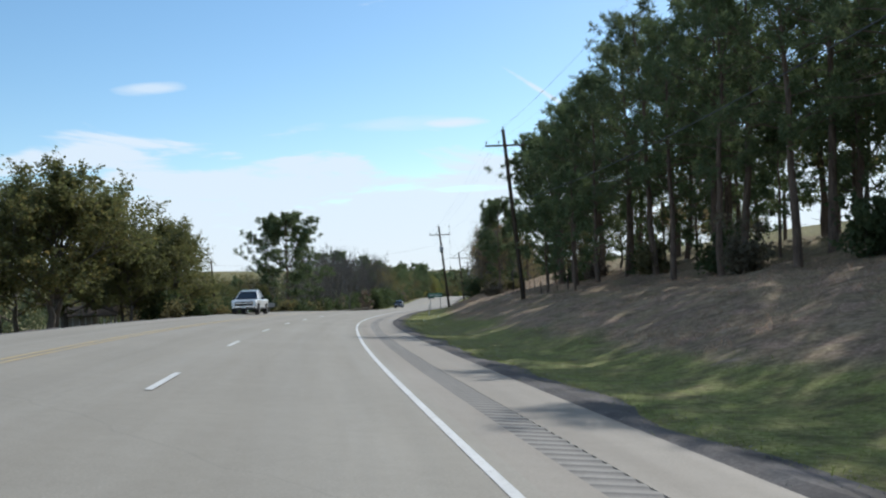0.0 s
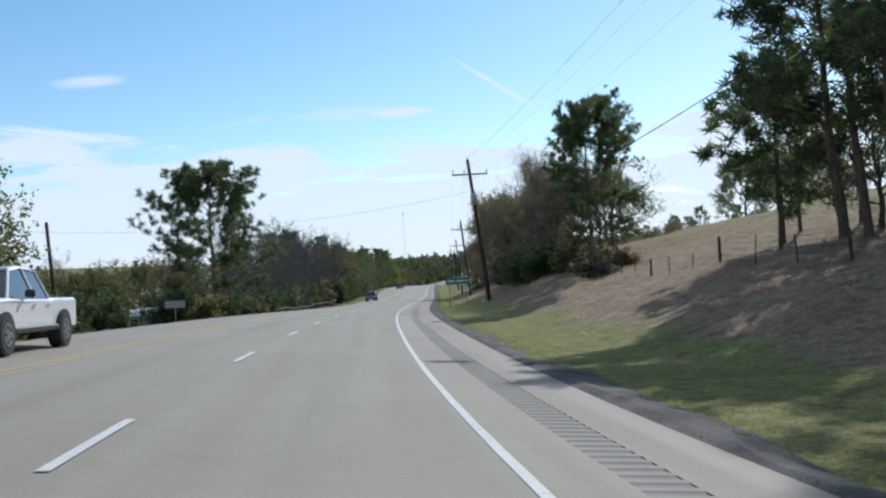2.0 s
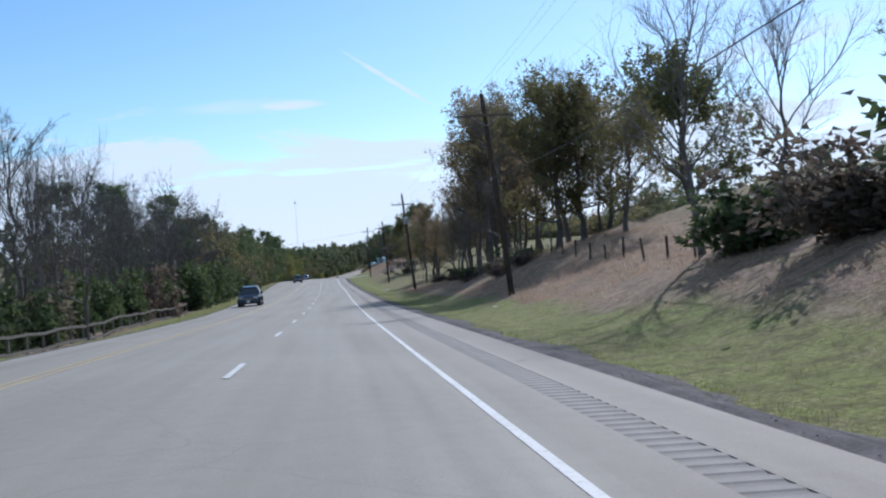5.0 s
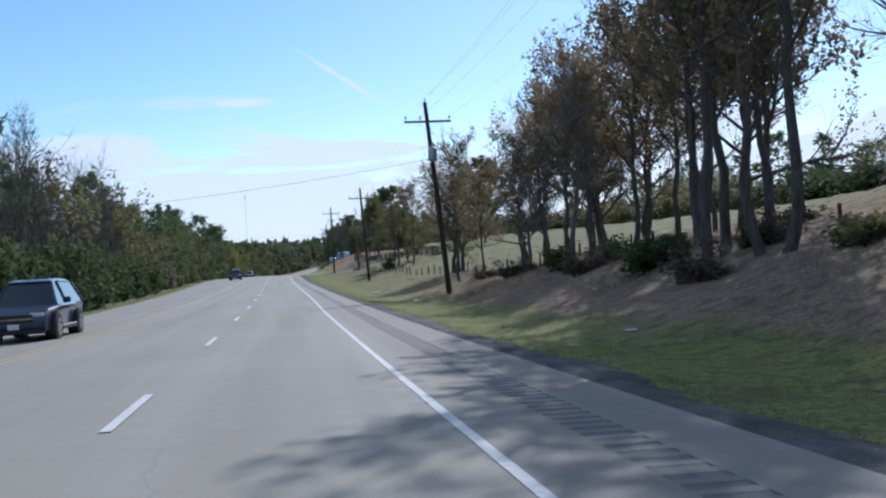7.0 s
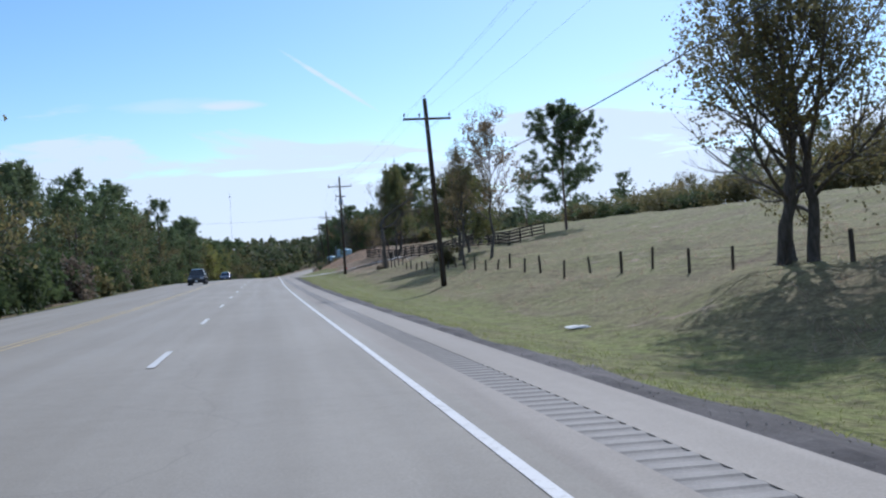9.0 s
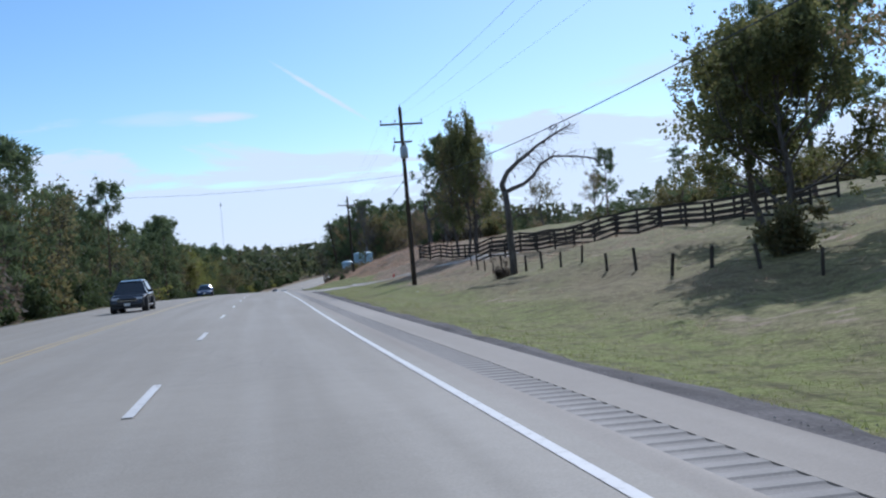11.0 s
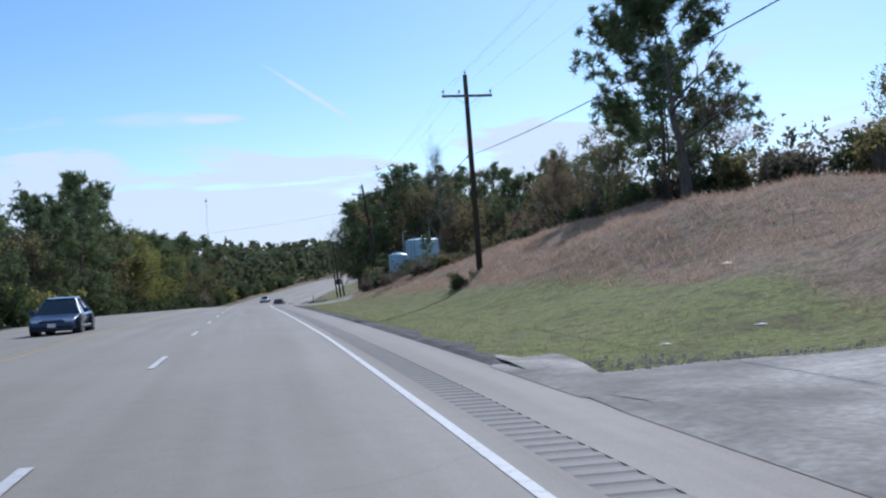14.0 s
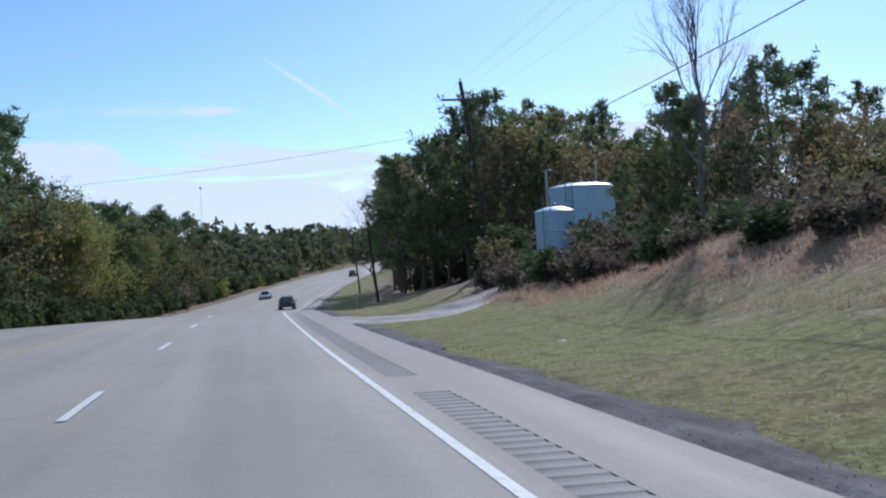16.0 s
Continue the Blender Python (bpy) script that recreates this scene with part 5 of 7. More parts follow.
POLES = [   # along, right of the line, tip of the pole, extras
    (2.0, 10.0, None, {}),
    (65.0, 12.9, (1.35, 64.6, 16.6), {}),
    (124.5, 8.5, (-6.4, 124.6, 13.8), {"second": False, "kit": True}),
    (183.4, 9.25, (-5.65, 183.4, 12.3), {"half": 1.48}),
    (244.3, 9.45, (-5.25, 244.5, 11.75), {"kit": True}),
    (297.7, 9.95, (-4.75, 297.4, 11.1), {}),
    (361.8, 9.6, (-4.72, 361.8, 12.95), {"second": True, "kit": True, "half": 1.46}),
    (427.2, 11.75, (-2.5, 427.5, 12.6), {}),
    (488.0, 14.4, (-0.9, 488.0, 13.0), {}),
    (548.0, 11.4, None, {"half": 1.1}),
    (602.0, 9.0, None, {}),
]


def build_lines():
    ends = []
    for y, u, top, extra in POLES:
        b = spot(y, u)
        ends.append(build_pole(y, u, top or (b.x - 1.0, b.y, b.z + 10.5), **extra))
    wires = thing("power_line", "thin overhead power wires strung from pole to pole", "power line", None)
    wires.empty_display_size = 0.1

    def span(name, a, b, sag, r, mat, segs=18):
        pts = []
        for i in range(segs + 1):
            t = i / segs
            p = Vector(a).lerp(Vector(b), t)
            p.z -= sag * 4 * t * (1 - t)
            pts.append(p)
        part(name, Shape().tube(pts, r, 4, False), mat, wires)

    for a, b in zip(ends, ends[1:]):
        for p, q in zip(a["arm"], b["arm"]):
            span("wire", p, q, 0.8, 0.003, WIRE)
        span("wire", a["top"], b["top"], 0.7, 0.003, WIRE)
        span("cable", a["cable"], b["cable"], 0.9, 0.016, CABLE)
    # drops over the road to the far side
    span("service_drop", ends[4]["top"] - Vector((0, 0, 3.5)), (-47, 247, 6.4), 1.1, 0.011, CABLE, 24)
    span("service_drop", ends[6]["top"] - Vector((0, 0, 4.75)), (-48, 371, 11.2), 1.3, 0.011, CABLE, 24)
    span("service_drop", ends[2]["top"] - Vector((0, 0, 2.6)), (-36.0, 112, 9.4), 1.1, 0.009, CABLE, 24)
    span("service_drop", ends[8]["top"] - Vector((0, 0, 3.0)), (-48, 505, 8.6), 1.1, 0.011, CABLE, 24)

    # slack cable coiled on its run
    a, b = ends[5]["cable"], ends[6]["cable"]
    t = (329.3 - a.y) / (b.y - a.y)
    c = a.lerp(b, t) - Vector((0, 0, 0.9 * 4 * t * (1 - t)))
    d = (b - a).normalized()
    for k, (L, h) in enumerate(((0.36, 0.06), (0.3, 0.05), (0.33, 0.075))):
        part("cable_coil", Shape().tube([c + d * (L * math.cos(6.2832 * i / 20)) + Vector((0.03 * k - 0.03, 0, h * math.sin(6.2832 * i / 20) - 0.04)) for i in range(21)], 0.013, 4, False), CABLE, wires)


build_lines()


# ---- pasture fences ----
def build_post_fence(points, gap, height, slender=False, name="wire_fence", label="old wire fence on dark wooden posts along the bank"):
    """Posts with strands between, along a line of (along, right)."""
    fence = thing(name, label, "fence")
    rng = np.random.default_rng(len(points) + int(points[0][0]))
    tops, acc = [], 0
    P = []
    for (ya, ua), (yb, ub) in zip(points, points[1:]):
        n = max(1, int(math.hypot(yb - ya, ub - ua) / gap))
        P += [(ya + (yb - ya) * i / n, ua + (ub - ua) * i / n) for i in range(n)]
    for i, (y, u) in enumerate(P):
        b = spot(y, u)
        h = height * rng.uniform(0.86, 1.12)
        t = b + Vector((rng.normal(0, 0.06), rng.normal(0, 0.06), h))
        r = rng.uniform(0.045, 0.068) if i % 3 == 0 or not slender else rng.uniform(0.02, 0.03)
        part("post", Shape().tube([b - Vector((0, 0, 0.2)), b.lerp(t, 0.5), t - Vector((0, 0, 0.03)), t], [r * 1.05, r, r * 0.95, r * 0.7], 7), POST_WOOD, fence)
        tops.append((b, t))
    for k in (0.3, 0.55, 0.75, 0.93):
        part("strand", Shape().tube([a.lerp(b, k) for a, b in tops], 0.004, 3, False), RUSTY, fence)


def build_board_fence(points, gap, height, rails, wood, label, name="board_fence"):
    fence = thing(name, label, "fence")
    P = []
    for (ya, ua), (yb, ub) in zip(points, points[1:]):
        n = max(1, round(math.hypot(yb - ya, ub - ua) / gap))
        P += [(ya + (yb - ya) * i / n, ua + (ub - ua) * i / n) for i in range(n)]
    P.append(points[-1])
    feet = [spot(y, u) for y, u in P]
    for b in feet:
        part("post", Shape().box(b + Vector((0, 0, height / 2 - 0.1)), (0.13, 0.13, height + 0.3), None, 0.96, 0.012), wood, fence)
    for a, b in zip(feet, feet[1:]):
        d = b - a
        L = d.length
        side = Vector((-d.y, d.x, 0)).normalized()
        rot = Matrix((d.normalized(), side, d.normalized().cross(side))).transposed().to_4x4()
        for k in range(rails):
            z = height * (0.96 - k * 0.8 / max(rails - 1, 1))
            part("rail", Shape().box((a + b) / 2 + Vector((0, 0, z)) - side * 0.085, (L, 0.035, 0.15), rot), wood, fence)


build_post_fence([(60, 15.0), (95, 14.8), (109.4, 15.2), (135, 15.0), (165, 14.4)], 3.2, 1.0, True)
build_post_fence([(165, 14.4), (205, 14.4), (240, 16.0), (256, 14.8)], 2.9, 1.0)
build_post_fence([(258, 14.6), (282, 14.3), (292, 13.9), (330, 13.6), (352, 13.8), (372, 15.4)], 2.9, 0.82)
build_post_fence([(399, 16.4), (404, 19), (410, 23), (420, 30)], 2.4, 1.2)
build_board_fence([(397.4, 16.0), (390.4, 18.1), (380, 21), (371, 23.5), (355, 27.6), (345, 30.4)], 2.45, 1.32, 4, FENCE_WOOD, "dark four-rail board fence up the pasture slope")
build_board_fence([(397.4, 16.0), (399.8, 17.6)], 2.4, 1.35, 4, FENCE_WOOD, "dark board fence panel at the corner of the pasture")
build_board_fence([(375, 17.0), (366, 19.6), (357, 22.3), (348.5, 24.8), (342, 26.8)], 2.45, 1.3, 4, FENCE_WOOD, "dark board fence on the near side of the drive")
build_board_fence([(172, -15.6), (205, -15.8), (240, -16.0)], 2.7, 1.05, 2, GREY_WOOD, "low grey two-rail board fence beside the wood")


# ---- tanks, signs, small things ----
def build_tank(y, u, radius, height, name, label, stack=False, legs=False):
    b = spot(y, u)
    t = thing(name, label, "tank", b)
    z0 = 0.9 if legs else 0.0
    part("shell", Shape().lathe((0, 0, 0), [(radius, z0 - 0.4), (radius, z0 + height * 0.33), (radius + 0.02, z0 + height * 0.33 + 0.02), (radius + 0.02, z0 + height * 0.33 + 0.09), (radius, z0 + height * 0.33 + 0.11),
                                             (radius, z0 + height * 0.66), (radius + 0.02, z0 + height * 0.66 + 0.02), (radius + 0.02, z0 + height * 0.66 + 0.09), (radius, z0 + height * 0.66 + 0.11), (radius, z0 + height)], 32), TANK, t, "", False)
    part("roof", Shape().lathe((0, 0, z0 + height), [(radius + 0.03, 0), (radius + 0.03, 0.05), (radius * 0.85, 0.16), (radius * 0.5, 0.27), (0.1, 0.32)], 32), TANK, t, "domed tank roof")
    part("vent", Shape().lathe((0, 0, z0 + height + 0.3), [(0.06, 0), (0.06, 0.12), (0.1, 0.13), (0.1, 0.18), (0.03, 0.21)], 12), TANK_DARK, t)
    for s in (-0.2, 0.2):
        part("ladder_rail", Shape().tube([(-radius * 0.7 + s, -radius * 0.82, z0), (-radius * 0.7 + s, -radius * 0.82, z0 + height + 0.8)], 0.025, 5), TANK_DARK, t)
    for k in range(int(height / 0.35)):
        part("rung", Shape().tube([(-radius * 0.7 - 0.2, -radius * 0.82, z0 + 0.3 + k * 0.35), (-radius * 0.7 + 0.2, -radius * 0.82, z0 + 0.3 + k * 0.35)], 0.014, 4), TANK_DARK, t)
    if stack:
        part("pipe", Shape().tube([(-radius - 0.25, -0.2, 0), (-radius - 0.25, -0.2, height + 1.1), (-radius + 0.1, -0.2, height + 1.1)], 0.07, 8), STEEL, t)
        part("pipe", Shape().tube([(radius * 0.5, 0, height), (radius * 0.5, 0, height + 1.5)], 0.05, 8), STEEL, t)


build_tank(478.5, 15.5, 1.0, 3.0, "storage_tank", "pale blue upright steel tank among the bushes")
build_tank(484.5, 19.1, 1.9, 3.9, "storage_tank", "large pale blue steel tank behind the small one", True)


def build_sign_back(y, u, w, h, z):
    """A road sign seen from behind."""
    s = thing("road_sign", "bare grey back of a roadside sign on a steel post", "sign", spot(y, u))
    part("panel", Shape().box((0, 0, z), (w, 0.02, h), None, 1, 0.006), SIGN_BACK, s)
    part("post", Shape().tube([(0, 0.05, -0.3), (0, 0.05, z + h / 2)], 0.045, 8), STEEL, s)
    part("batten", Shape().box((0, 0.03, z + h * 0.25), (w * 0.9, 0.03, 0.06)), STEEL, s)
    part("batten", Shape().box((0, 0.03, z - h * 0.25), (w * 0.9, 0.03, 0.06)), STEEL, s)


build_sign_back(133.0, -17.6, 1.7, 0.62, 2.0)


def build_green_sign(y, u):
    s = thing("road_sign", "green guide sign with small white lettering bars", "sign", spot(y, u))
    part("panel", Shape().box((0, 0, 2.2), (2.0, 0.03, 0.6), None, 1, 0.01), SIGN_GREEN, s)
    part("border", Shape().box((0, -0.019, 2.47), (1.94, 0.006, 0.025)).box((0, -0.019, 1.93), (1.94, 0.006, 0.025)), SIGN_WHITE, s)
    for x, w in ((-0.55, 0.6), (0.25, 0.7), (0.8, 0.18)):
        part("lettering_bar", Shape().box((x, -0.019, 2.2), (w, 0.006, 0.14)), SIGN_WHITE, s)
    for x in (-0.7, 0.7):
        part("post", Shape().tube([(x, 0.05, -0.3), (x, 0.05, 2.5)], 0.04, 8), STEEL, s)


build_green_sign(131.5, 6.4)


def build_marker(y, u, h=1.1, mat=None):
    s = thing("marker_post", "slim dark roadside marker post", "post", spot(y, u))
    part("shaft", Shape().box((0, 0, h / 2 - 0.1), (0.09, 0.03, h + 0.2), None, 1, 0.008), mat or STEEL, s)
    part("reflector", Shape().box((0, -0.02, h - 0.12), (0.07, 0.012, 0.12)), SIGN_WHITE, s)


build_marker(104.5, 6.4)
build_marker(500, 6.8, 1.3)
build_marker(566, 8.6, 1.2)

hyd = thing("marker_post", "short red painted utility marker in the grass", "post", Matrix.Translation(spot(389.0, 11.9)) @ Matrix.Diagonal((0.55, 0.55, 0.62, 1)))
part("body", Shape().lathe((0, 0, 0), [(0.12, -0.2), (0.12, 0.5), (0.16, 0.52), (0.16, 0.58), (0.11, 0.62), (0.1, 0.78), (0.03, 0.86)], 12), RED_PAINT, hyd, "", True)
part("cap", Shape().box((0, 0, 0.4), (0.42, 0.12, 0.12), None, 1, 0.02), RED_PAINT, hyd)


def build_litter(y, u, size, seed):
    rng = np.random.default_rng(seed)
    s = Shape()
    n = 9
    ring = []
    for j, (r, z) in enumerate(((1.0, 0.0), (0.85, 0.12), (0.4, 0.2))):
        ring += [(size * r * rng.uniform(0.6, 1.2) * math.cos(6.28 * k / n), size * 0.5 * r * rng.uniform(0.6, 1.2) * math.sin(6.28 * k / n), size * z * rng.uniform(0.5, 1.0)) for k in range(n)]
    f = [(j * n + k, j * n + (k + 1) % n, j * n + n + (k + 1) % n, j * n + n + k) for j in range(2) for k in range(n)] + [tuple(range(2 * n, 3 * n))]
    s.add(ring, f)
    ob = new("litter", s.mesh("litter", LITTER))
    ob.location = spot(y, u) + Vector((0, 0, 0.02))
    tagged(ob, "crumpled white plastic litter in the roadside grass", "litter", "litter on the verge")


for k, (y, u, size) in enumerate(((394.0, 6.6, 0.1), (394.4, 8.6, 0.13), (268.3, 7.6, 0.36), (210.2, 7.4, 0.16), (178, 7.4, 0.12), (83, 7.3, 0.1), (90, 8.6, 0.1), (352, 8.2, 0.1), (246, 7.6, 0.16), (402, 12.2, 0.25), (61, 7.0, 0.12), (452, 6.6, 0.12))):
    build_litter(y, u, size, 300 + k)


# ---- houses seen through the trees on the far side ----
def build_house(y, u, w, d, h, roof_h, wall, roof, label, turn=0, posts=False):
    b = spot(y, u)
    hs = thing("house", label, "house", Matrix.Translation(b) @ pose(0, 0, 0, 0, 0, turn))
    if not posts:
        part("wall", Shape().box((0, 0, h / 2 - 0.3), (w, d, h + 0.6), None, 1, 0.03), wall, hs)
        for x in (-w * 0.28, w * 0.28):
            win = part("window", Shape().box((x, -d / 2 - 0.01, h * 0.6), (1.1, 0.06, 1.1)), WALL_WHITE, hs)
            part("pane", Shape().box((x, -d / 2 - 0.045, h * 0.6), (0.94, 0.02, 0.94)), CAR_GLASS, win)
        part("door", Shape().box((0, -d / 2 - 0.01, 1.0), (0.9, 0.06, 2.0)), WALL_WHITE, hs)
    else:
        for x in np.linspace(-w / 2 + 0.2, w / 2 - 0.2, 5):
            for yy in (-d / 2 + 0.2, d / 2 - 0.2):
                part("post", Shape().box((x, yy, h / 2 - 0.2), (0.12, 0.12, h + 0.4)), WALL_WHITE, hs)
        part("back_wall", Shape().box((-w * 0.2, d / 2 - 0.1, h / 2 - 0.2), (w * 0.6, 0.12, h + 0.4)), wall, hs)
    e = 0.45
    x, yq = w / 2 + e, d / 2 + e
    t = 0.16
    rv = [(-x, -yq, h), (x, -yq, h), (x, yq, h), (-x, yq, h), (-x, 0, h + roof_h), (x, 0, h + roof_h)]
    rv += [(a, b2, c + t) for a, b2, c in rv]
    rf = [(6, 7, 11, 10), (8, 9, 10, 11), (0, 4, 5, 1), (2, 5, 4, 3), (0, 1, 7, 6), (2, 3, 9, 8), (0, 6, 10, 4), (3, 4, 10, 9), (1, 5, 11, 7), (2, 8, 11, 5)]
    part("roof", Shape().add(rv, rf), roof, hs)


build_house(172, -32.5, 4.6, 4.2, 1.9, 0.9, WALL_TAN, ROOF_METAL, "small shed with a pale metal roof among the bushes", 20)
build_house(101, -31.0, 5.6, 4.6, 2.2, 1.0, WALL_TAN, ROOF_BROWN, "open shed with a brown roof on white posts", 15, True)
build_house(205, 190, 12, 8, 3, 2, WALL_WHITE, ROOF_BROWN, "pale farmhouse on the hill beyond the pasture", 10)


# ---- radio mast ----
mast = thing("radio_mast", "slender steel radio mast beyond the woods", "mast", (-56, 1400, 0))
for k in range(3):
    a = k * 2.094
    part("leg", Shape().tube([(0.5 * math.cos(a), 0.5 * math.sin(a), 0), (0.5 * math.cos(a), 0.5 * math.sin(a), 94)], 0.09, 4), STEEL, mast)
for k in range(24):
    part("brace", Shape().tube([(0.5 * math.cos(2.094 * (k % 3)), 0.5 * math.sin(2.094 * (k % 3)), k * 3.9), (0.5 * math.cos(2.094 * ((k + 1) % 3)), 0.5 * math.sin(2.094 * ((k + 1) % 3)), k * 3.9 + 3.9)], 0.025, 3), STEEL, mast)
part("antenna", Shape().lathe((0, 0, 92), [(0.1, 0), (1.1, 0.3), (1.1, 1.6), (0.2, 2.0), (0.1, 5)], 8), STEEL, mast)


# ---- vehicles ----
def build_car(kind, color, label, y, u, heading, name, category):
    """Shell from side profiles: kind is pickup, suv or sedan. It looks along its own +y."""
    L, W, H, wb, wr = {"pickup": (5.9, 2.03, 1.9, 3.75, 0.4), "suv": (4.9, 1.93, 1.76, 2.85, 0.37), "sedan": (4.7, 1.84, 1.45, 2.75, 0.33)}[kind]
    clear = {"pickup": 0.36, "suv": 0.23, "sedan": 0.16}[kind]
    paint = car_paint(name + "_paint", color)
    d = Vector((float(road_x(y + 2) - road_x(y - 2)), 4, 0))
    a = math.degrees(math.atan2(-d.x, d.y)) + heading
    base = road_spot(y, u)
    slope = math.degrees(math.atan2(float(road_z(y + 2) - road_z(y - 2)), 4)) * (1 if heading == 0 else -1)
    car = thing(name, label, category, Matrix.Translation(base) @ pose(0, 0, 0, 0, 0, a) @ pose(0, 0, 0, slope, 0, 0))
    f, r = L / 2, -L / 2
    belt = clear + (H - clear) * (0.52 if kind != "sedan" else 0.5)
    hood = belt - (0.02 if kind == "pickup" else 0.1)
    # side outline of the lower body, nose to tail
    if kind == "pickup":
        low = [(f - 0.05, clear + 0.1), (f, clear + 0.35), (f - 0.02, hood - 0.12), (f - 0.2, hood), (f - 1.35, hood + 0.05), (0.95, belt), (-0.9, belt), (-0.95, belt + 0.02), (r + 0.03, belt + 0.02), (r, belt - 0.1), (r + 0.02, clear + 0.25), (r + 0.12, clear + 0.1)]
        cab = [(f - 1.35, hood + 0.02), (0.75, H - 0.06), (0.2, H), (-0.5, H - 0.02), (-0.8, H - 0.1), (-0.95, belt)]
    elif kind == "suv":
        low = [(f - 0.06, clear + 0.08), (f, clear + 0.35), (f - 0.05, hood - 0.15), (f - 0.25, hood), (f - 1.2, hood + 0.08), (0.9, belt), (r + 0.1, belt + 0.03), (r, belt - 0.1), (r + 0.02, clear + 0.25), (r + 0.12, clear + 0.08)]
        cab = [(f - 1.2, hood + 0.06), (0.55, H - 0.07), (0.0, H), (-1.2, H - 0.02), (r + 0.5, H - 0.12), (r + 0.1, belt)]
    else:
        low = [(f - 0.08, clear + 0.06), (f, clear + 0.28), (f - 0.06, hood - 0.12), (f - 0.3, hood - 0.02), (f - 1.25, hood + 0.08), (0.9, belt), (-1.3, belt + 0.02), (r + 0.15, belt), (r, belt - 0.12), (r + 0.03, clear + 0.2), (r + 0.15, clear + 0.06)]
        cab = [(f - 1.2, hood + 0.06), (0.35, H - 0.06), (-0.2, H), (-0.8, H - 0.03), (-1.75, belt)]

    def narrowed(yy):
        """The body draws in towards nose and tail."""
        k = max(0.0, (abs(yy) / f - 0.6) / 0.4)
        return 1 - (0.07 if kind == "pickup" else 0.15) * k * k

    def loft(outline, widths):
        """Side outline pulled across the car with rounded shoulders."""
        s = Shape()
        n = len(outline)
        cols = []
        for k, (x, sc) in enumerate(widths):
            cols.append([Vector((x * narrowed(yy), yy, clear + 0.08 + (zz - clear - 0.08) * sc)) for yy, zz in outline])
        verts = [p for c in cols for p in c]
        faces = []
        for i in range(len(cols) - 1):
            for j in range(n):
                faces.append((i * n + j, i * n + (j + 1) % n, (i + 1) * n + (j + 1) % n, (i + 1) * n + j))
        faces.append(tuple(range(n - 1, -1, -1)))
        faces.append(tuple(range((len(cols) - 1) * n, len(cols) * n)))
        return s.add(verts, faces)

    h = W / 2
    body = part("body", loft(low, [(-h, 0.9), (-h + 0.04, 0.97), (-h + 0.14, 1.0), (h - 0.14, 1.0), (h - 0.04, 0.97), (h, 0.9)]), paint, car)
    cabw = h - 0.1
    s = Shape()
    n = len(cab)
    bz = belt
    verts = []
    for sx in (-1, 1):
        for yy, zz in cab:
            t = (zz - bz) / (H - bz)
            verts.append((sx * (cabw - 0.3 * t), yy, zz))
    faces = [(j, j + 1, n + j + 1, n + j) for j in range(n - 1)] + [tuple(range(n - 1, -1, -1)), tuple(range(n, 2 * n))]
    part("cabin_glass", s.add(verts, faces), CAR_GLASS, car)
    roof = Shape()
    tops = [p for p in cab if p[1] > H - 0.2]
    rv = []
    for yy, zz in tops:
        rv += [(-cabw + 0.29, yy, zz + 0.02), (cabw - 0.29, yy, zz + 0.02), (cabw - 0.24, yy, zz - 0.05), (-cabw + 0.24, yy, zz - 0.05)]
    rf = []
    for j in range(len(tops) - 1):
        for q in range(4):
            rf.append((j * 4 + q, j * 4 + (q + 1) % 4, j * 4 + 4 + (q + 1) % 4, j * 4 + 4 + q))
    rf += [(0, 1, 2, 3), tuple(len(rv) - 1 - q for q in range(4))]
    part("roof", roof.add(rv, rf), paint, car)
    for sx in (-1, 1):     # pillars over the glass
        for j in range(n - 1):
            if j in (0, n - 2) or abs(cab[j][1] - cab[j + 1][1]) > 0.4:
                a1, b1 = cab[j], cab[j + 1]
                t0, t1 = (a1[1] - bz) / (H - bz), (b1[1] - bz) / (H - bz)
                part("pillar", Shape().tube([(sx * (cabw - 0.3 * t0 + 0.005), a1[0], a1[1]), (sx * (cabw - 0.3 * t1 + 0.005), b1[0], b1[1])], 0.036, 5), paint, car)
        mid = 0.0 if kind != "sedan" else -0.25
        part("pillar", Shape().tube([(sx * (cabw + 0.01), mid, belt), (sx * (cabw - 0.27), mid, H - 0.04)], 0.036, 5), paint, car)
        part("mirror", Shape().box((sx * (h + 0.1), 0.78, belt + 0.1), (0.22, 0.1, 0.17), None, 1, 0.03), paint if kind != "pickup" else BLACK_TRIM, car)
        part("headlamp", Shape().box((sx * (h * narrowed(f) - 0.22), f - 0.1, hood - 0.17), (0.4, 0.16, 0.13), None, 1, 0.03), LAMP_CLEAR, car)
        part("tail_lamp", Shape().box((sx * (h * narrowed(f) - 0.12), r + 0.05, belt - 0.2), (0.2, 0.12, 0.34), None, 1, 0.03), LAMP_RED, car)
        part("sill", Shape().box((sx * (h - 0.05), 0, clear + 0.1), (0.12, wb - 0.9, 0.14), None, 1, 0.03), BLACK_TRIM, car)
    big = kind == "pickup"
    part("grille", Shape().box((0, f - 0.01, hood - (0.33 if big else 0.28)), (W * (0.7 if big else 0.52), 0.08, 0.36 if big else 0.28), None, 1, 0.02), BLACK_TRIM, car)
    part("grille_bar", Shape().box((0, f + 0.03, hood - 0.27), (W * (0.72 if big else 0.54), 0.03, 0.05)), CHROME, car)
    part("bumper", Shape().box((0, f - 0.06, clear + 0.24), (W * narrowed(f) - 0.06, 0.24, 0.2), None, 1, 0.05), CHROME if big else paint, car)
    part("valance", Shape().box((0, f - 0.08, clear + 0.08), (W - 0.34, 0.22, 0.16), None, 1, 0.04), BLACK_TRIM, car)
